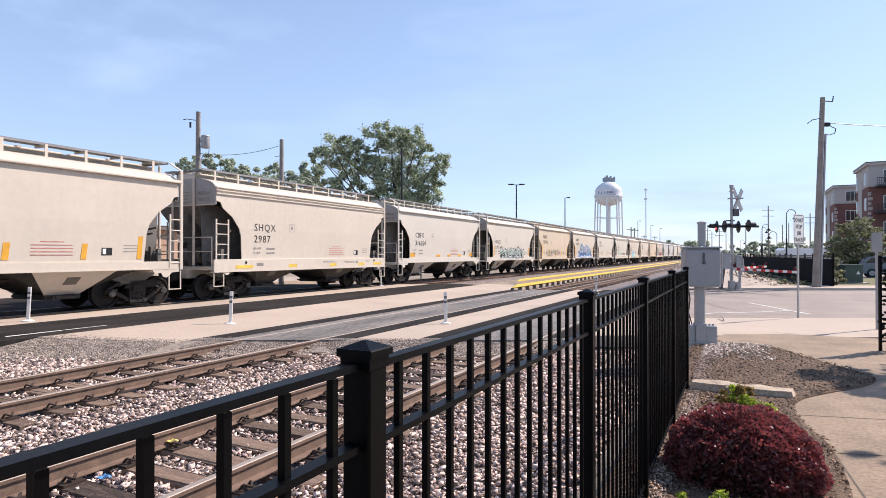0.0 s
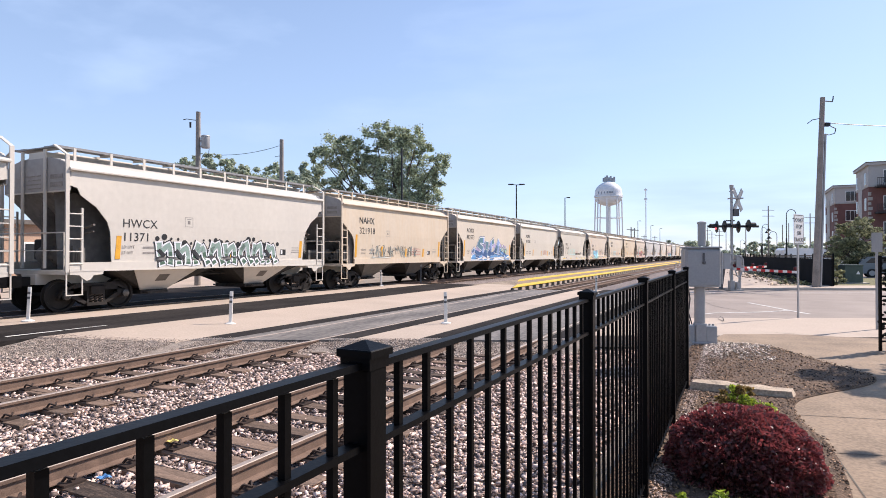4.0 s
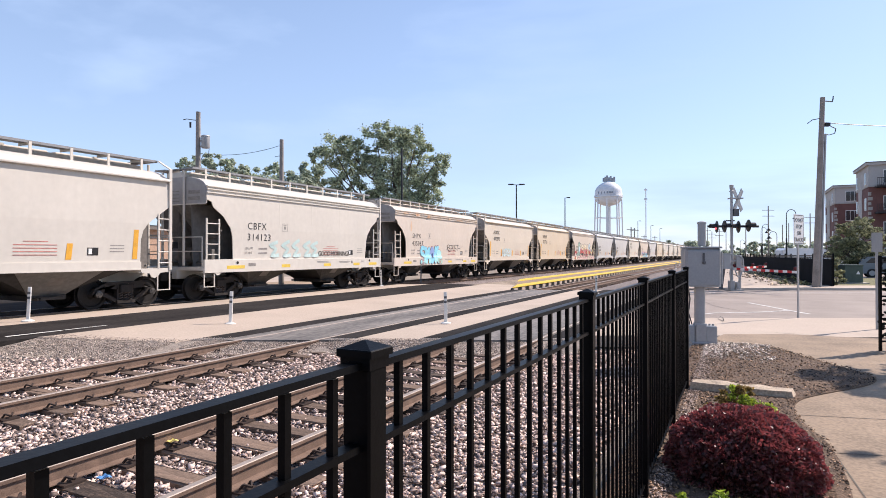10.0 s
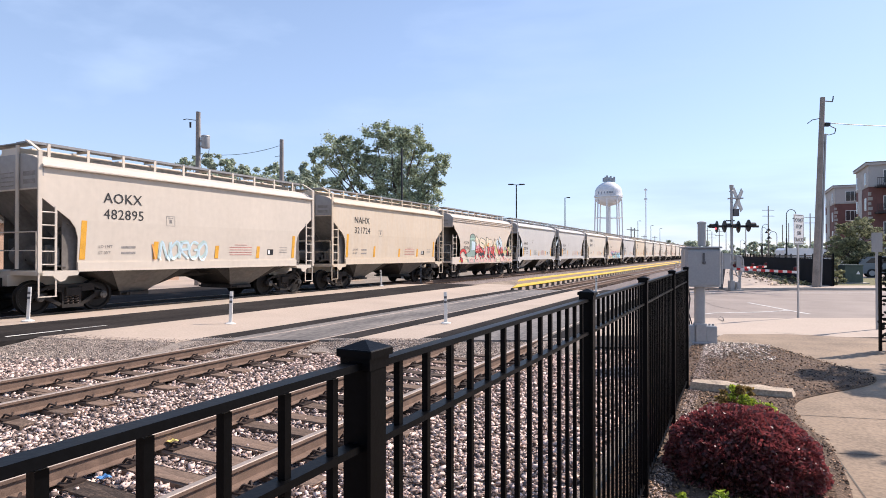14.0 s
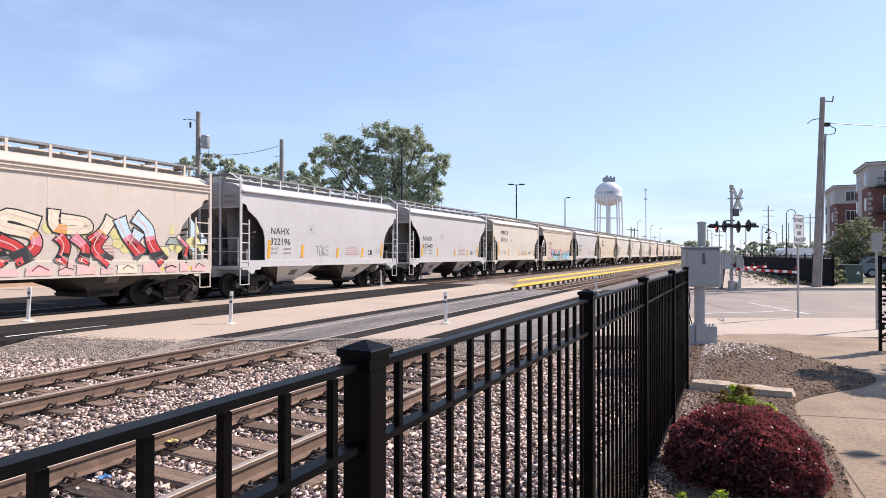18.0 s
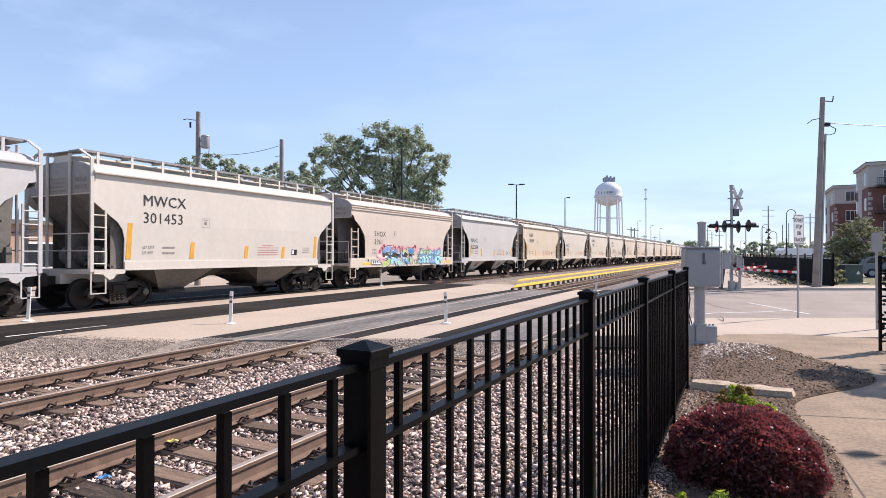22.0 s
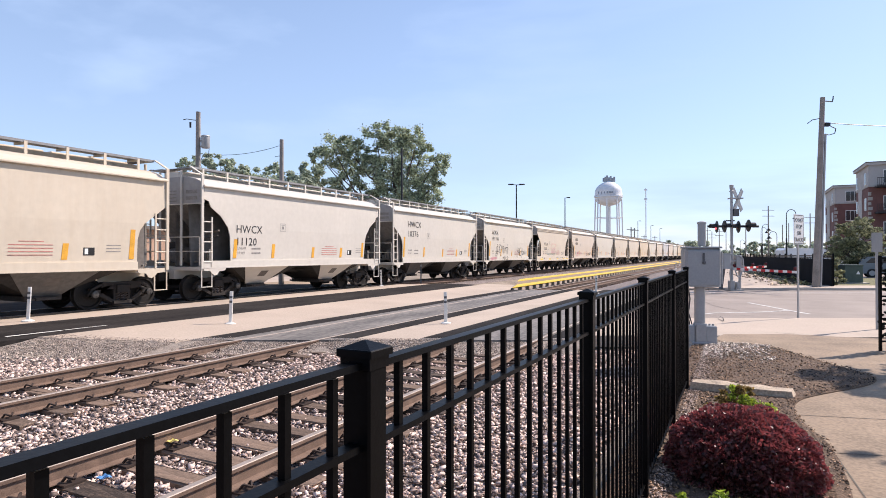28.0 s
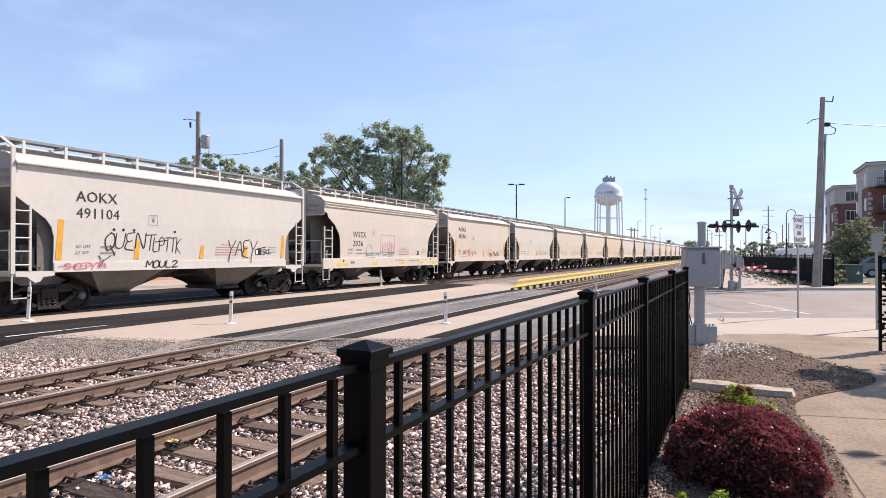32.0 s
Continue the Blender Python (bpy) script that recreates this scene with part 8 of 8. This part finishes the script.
vehicle("white high-roofed van parked behind the fence", pose(*spot(1432, 60, 0.05), 0, 0, TURN + 84), (0.78, 0.78, 0.77), 5.9, 2.0, VAN, [((-2.15, 1.47), (-1.46, 2.09)), [(-1.9, 1.5), (-1.35, 2.0), (-0.9, 2.05), (-0.9, 1.5)]], 0.36)

MAT_BRICK = mat("brick_red", (0.16, 0.075, 0.065), 0.85, var=0.15, scale=1.2, fine=12, bump=0.3)
MAT_SIDING = mat("grey_siding", (0.42, 0.40, 0.38), 0.8, var=0.06, scale=0.8, fine=8, bump=0.1)
MAT_QUOIN = mat("pale_stone", (0.38, 0.355, 0.32), 0.85, var=0.1)
MAT_TAN_BRICK = mat("tan_brick", (0.45, 0.30, 0.215), 0.85, var=0.12, scale=1, fine=14, bump=0.2)


def apartment(label, px_corner, d, top, floors, width, depth, balcony):
    """Flat-roofed block: local x to the right, y away, its near left corner at the origin."""
    base = spot(px_corner, d, 0.0)
    b = thing("apartment_building", label, "building", at=pose(*base, 0, 0, 0))
    h = rise(top, d)
    fh = h / floors
    part("wall", Shape().box(0, width, 0, depth, -0.2, h - fh * 0.8), MAT_BRICK, b, "red brick wall")
    part("wall", Shape().box(-0.02, width, -0.02, depth, h - fh * 0.8, h), MAT_SIDING, b, "pale grey upper wall")
    part("parapet", Shape().box(-0.3, width, -0.3, depth + 0.3, h, h + 0.35), MAT_SIDING, b)
    part("roof", Shape().box(0, width - 0.2, 0.2, depth, h + 0.3, h + 0.36), MAT_ASPHALT_OLD, b)
    for j in range(int((h - fh * 0.85) / 0.62)):
        w_ = 0.4 if j % 2 == 0 else 0.26
        part("quoin", Shape().box(-0.04, w_, -0.04, w_ * 0.9, j * 0.62, j * 0.62 + 0.42), MAT_QUOIN, b)
    part("string_course", Shape().box(-0.08, width, -0.08, depth, h - fh * 0.8 - 0.12, h - fh * 0.8 + 0.06), MAT_QUOIN, b)
    part("cornice", Shape().box(-0.36, width, -0.36, depth + 0.36, h + 0.33, h + 0.42), MAT_GRATE, b, "dark roof edge")
    part("wall_panel", Shape().box(-0.06, 0.0, depth * 0.5, depth * 0.78, 0, h - fh * 0.5), MAT_SIDING, b, "pale grey wall strip")
    for fl in range(floors):
        z = fl * fh + fh * 0.28
        for yy in (depth * 0.2, depth * 0.88):
            w_ = part("window", Shape().box(-0.09, 0.03, yy - 0.5, yy + 0.5, z, z + 1.6), MAT_WHITE, b, "white framed window")
            for k_ in (-0.43, 0.04):
                part("pane", Shape().box(-0.11, -0.06, yy + k_, yy + k_ + 0.39, z + 0.08, z + 1.52), MAT_GLASS, w_)
        x = 1.5
        while x < width - 2:
            w_ = part("window", Shape().box(x, x + 1.9, -0.08, 0.03, z, z + 1.75), MAT_WHITE, b, "white framed window")
            for k_ in range(3):
                part("pane", Shape().box(x + 0.07 + k_ * 0.61, x + 0.62 + k_ * 0.61, -0.11, -0.06, z + 0.08, z + 1.66), MAT_GLASS, w_)
            if balcony and fl > 0:
                bl = part("balcony", Shape().box(x - 0.9, x + 3.0, -1.7, -0.09, z - 0.55, z - 0.35), MAT_BLACK, b, "black balcony")
                part("balcony_rail", Shape().box(x - 0.9, x + 3.0, -1.7, -1.66, z + 0.55, z + 0.62).box(x - 0.9, x + 3.0, -1.7, -1.66, z - 0.3, z - 0.25), MAT_BLACK, bl)
                bal = Shape()
                for q in range(20):
                    bal.box(x - 0.88 + q * 0.2, x - 0.85 + q * 0.2, -1.69, -1.66, z - 0.35, z + 0.55)
                part("balusters", bal, MAT_BLACK, bl)
            x += 3.7


apartment("four-storey red brick apartment block with grey top floor and balconies", 1538, 75, 293, 4, 26, 8.8, True)
apartment("brick apartment wing with a pale grey top floor", 1478, 100, 333, 4, 16, 12.3, False)
# low building beyond the train
b = thing("low_building", "long low tan brick building beyond the train", "building", at=(0, 0, 0))
part("wall", Shape().box(-41, -33, -20, 27, -0.1, 3.4), MAT_TAN_BRICK, b, "tan brick wall")
part("roof", Shape().box(-41.4, -32.6, -20.4, 27.4, 3.4, 3.62), MAT_GRIME, b, "flat roof")
for k in range(9):
    y = -14 + k * 4.5
    w_ = part("window", Shape().box(-33.02, -32.94, y, y + 1.6, 1.1, 2.5), MAT_WHITE, b, "pale framed window")
    part("pane", Shape().box(-32.95, -32.92, y + 0.1, y + 1.5, 1.2, 2.4), MAT_GLASS, w_)
# ---- marks on the street ----
def mark(label, pts, z, material, cat="road marking"):
    thing("road_marking", label, cat, kind="structure", shape=Shape().add([(p[0], p[1], z) for p in pts], [tuple(range(len(pts)))]), material=material)


mark("worn white line on the asphalt", [(-13.86, 7.0), (-13.74, 7.0), (-13.74, 8.15), (-13.86, 8.15)], pave_z(-13.8) + 0.012, MAT_LINE)
mark("worn white line on the asphalt", [(-13.85, 8.22), (-13.76, 8.22), (-13.77, 9.25), (-13.85, 9.2)], pave_z(-13.8) + 0.012, MAT_LINE)
for path in ([(7.95, 17.95), (8.35, 18.2), (9.9, 18.5), (11.1, 19.0)], [(11.4, 22.1), (11.3, 20.5), (11.15, 19.0), (11.1, 17.9)]):
    for (ua, da), (ub, db) in zip(path, path[1:]):
        n = Vector((-(db - da), ub - ua)).normalized() * 0.06
        mark("worn white line on the street", [ur(ua - n.x, da - n.y), ur(ub - n.x, db - n.y), ur(ub + n.x, db + n.y), ur(ua + n.x, da + n.y)], 0.056, MAT_LINE)
mark("worn white edge line across the street", [ur(11, 27.5), ur(60, 27.5), ur(60, 27.62), ur(11, 27.62)], 0.056, MAT_LINE)
MAT_CRACK = mat("crack_dark", (0.06, 0.05, 0.045), 0.95, var=0.2)
for path in ([(9.9, 29), (9.75, 25), (9.9, 22.5), (9.5, 20.5), (9.55, 19)], [(7.6, 16.4), (7.4, 15.7), (7.9, 16.9), (7.5, 17.6), (9.2, 17.4)], [(7.5, 13.4), (8.3, 12.85)]):
    pts = smooth_loop([(u + random.uniform(-0.05, 0.05), d) for u, d in path], 4, False)
    sc = Shape()
    for (ua, da), (ub, db) in zip(pts, pts[1:]):
        n = Vector((-(db - da), ub - ua)).normalized() * random.uniform(0.005, 0.013)
        q = [ur(ua + n.x, da + n.y), ur(ub + n.x, db + n.y), ur(ub - n.x, db - n.y), ur(ua - n.x, da - n.y)]
        sc.add([(p[0], p[1], 0.0905 if da < 16.6 else 0.0555) for p in q], [(0, 1, 2, 3)])
    thing("pavement_crack", "dark crack in the pavement", "crack", kind="structure", shape=sc, material=MAT_CRACK)

# ---- ballast stones ----
def stones(label, x0, x1, y0, y1, per_m2, zbase, rails, smin, smax, limit):
    n = int((x1 - x0) * (y1 - y0) * per_m2)
    p = np.column_stack([rng.uniform(x0, x1, n), rng.uniform(y0, y1, n)])
    keep = p[:, 1] < (limit + p[:, 0] * SA) / CA
    for r in rails:
        keep &= np.abs(p[:, 0] - r) > 0.085
    for xc, tie0 in ((NEAR_X, -4.0), (MID_X, 0.0)):
        ph = (p[:, 1] - tie0 + 0.26) % 0.52 - 0.26
        on = (np.abs(p[:, 0] - xc) < 1.3) & (np.abs(ph) < 0.125)
        keep &= ~on | (rng.uniform(size=n) < 0.10)
    p = p[keep]
    z = zbase + rng.uniform(-0.015, 0.035, len(p))
    me = scatter_mesh("ballast_stones", np.column_stack([p, z]), rng.uniform(smin, smax, len(p)), 0.42, rng)
    me.materials.append(MAT_BALLAST)
    tagged(new("ballast_stones", me), label, "ballast", kind="stuff")


# gravel grains over the bank at the crossing
n_ = 22000
gx = rng.uniform(-13.3, -3.0, n_)
gf = rng.uniform(-0.3, 1, n_)
gf = np.where((gf < 0) & (rng.uniform(size=n_) < -gf * 2.6), -gf, gf)
gz, gy = np.zeros(n_), np.zeros(n_)
for i_ in range(n_):
    x_, f_ = gx[i_], gf[i_]
    w_ = 0.75 + 0.35 * noise.noise((x_ * 0.9, 1.5, 0)) + (0.3 if x_ < -10.2 else 0.0)
    on_ = min(abs(x_ - NEAR_X), abs(x_ - MID_X)) < 1.0
    gz[i_] = pave_z(x_) - 0.008 - (0.03 if on_ else 0.0) - max(f_, 0) * (0.16 if on_ else 0.26) + (0.006 if f_ > 0 else 0.016)
    gy[i_] = road_y(x_, (12.6 if x_ < -10.75 else ZN) - f_ * w_ * 1.3)
me = scatter_mesh("gravel_grains", np.column_stack([gx, gy, gz]), rng.uniform(0.004, 0.0105, n_) * (1 + 0.9 * gf), 0.7, rng)
me.materials.append(mat("gravel_grain", (0.43, 0.355, 0.3), 0.95, var=0.2, island=1.3, tint=(0.17, 0.135, 0.115)))
tagged(new("gravel_grains", me), "pinkish gravel grains banked at the crossing's edge", "gravel", kind="stuff")
# coarse stones at the foot of the bank beyond the tracks
n_ = 1900
cx_, cf_ = rng.uniform(-13.4, -10.3, n_), rng.uniform(0.8, 1.6, n_)
cy_ = np.array([road_y(x_, 12.6 - f_ * 1.35) for x_, f_ in zip(cx_, cf_)])
cz_ = np.array([max(-0.235, pave_z(x_) - 0.02 - f_ * 0.26) + 0.012 for x_, f_ in zip(cx_, cf_)])
me = scatter_mesh("coarse_stones", np.column_stack([cx_, cy_, cz_]), rng.uniform(0.018, 0.042, n_), 0.7, rng)
me.materials.append(MAT_BALLAST)
tagged(new("coarse_stones", me), "coarse pinkish stones at the foot of the gravel bank", "ballast", kind="stuff")
RAILS = [NEAR_X - 0.752, NEAR_X + 0.752, MID_X - 0.752, MID_X + 0.752]
stones("pinkish grey crushed ballast stones between the rails", -7.2, -0.85, 0.4, 14.5, 780, -0.235, RAILS, 0.011, 0.034, ZN)
stones("pinkish grey crushed ballast stones beside the far rails", -13.3, -7.2, 2.0, 13, 600, -0.235, RAILS, 0.011, 0.035, ZN - 0.2)
for name, label, at, size, col in (("paper_scrap", "yellow paper scrap on the ties", (-5.41, 4.35, -0.135), (0.04, 0.03), "yellow"), ("plastic_scrap", "crumpled blue plastic scrap in the ballast", (-5.19, 3.45, -0.18), (0.035, 0.03), "blue")):
    sc = Shape()
    r_ = random.Random(3)
    g = [[(i * size[0] - size[0] * 1.5, j * size[1] - size[1] * 1.5, r_.uniform(0, 0.035)) for i in range(4)] for j in range(4)]
    sc.add([v for row in g for v in row], [(j * 4 + i, j * 4 + i + 1, j * 4 + i + 5, j * 4 + i + 4) for j in range(3) for i in range(3)])
    thing(name, label, "litter", at=at, shape=sc, material=INK[col])


def motions():
    """The train rolls past; its wheels turn on their axles."""
    times = [0, 2, 4, 6, 8, 10, 12, 14, 16, 18, 20, 22, 24, 26, 28, 30, 32]
    for car, k, _ in TRAIN:
        walk(car, [(t, pose(TRAIN_X, 8.0 + PITCH * k - travelled(t), TRAIN_Z)) for t in times])
    # axles at the same place in their truck share one set of turning rows
    turning = {}
    for car, k, _ in TRAIN:
        for ob in car.children_recursive:
            if ob.name.startswith("wheelset"):
                key = round(ob.location.y, 2)
                if key not in turning:
                    rows = [(i / 15, pose(0, key, 0, math.degrees(travelled(i / 15) / 0.457), 0, 0)) for i in range(481)]
                    walk(ob, rows)
                    turning[key] = ob.animation_data
                else:
                    ob.rotation_mode = "QUATERNION"
                    keys = ob.animation_data_create()
                    keys.action = turning[key].action
                    keys.action_slot = turning[key].action_slot


motions()
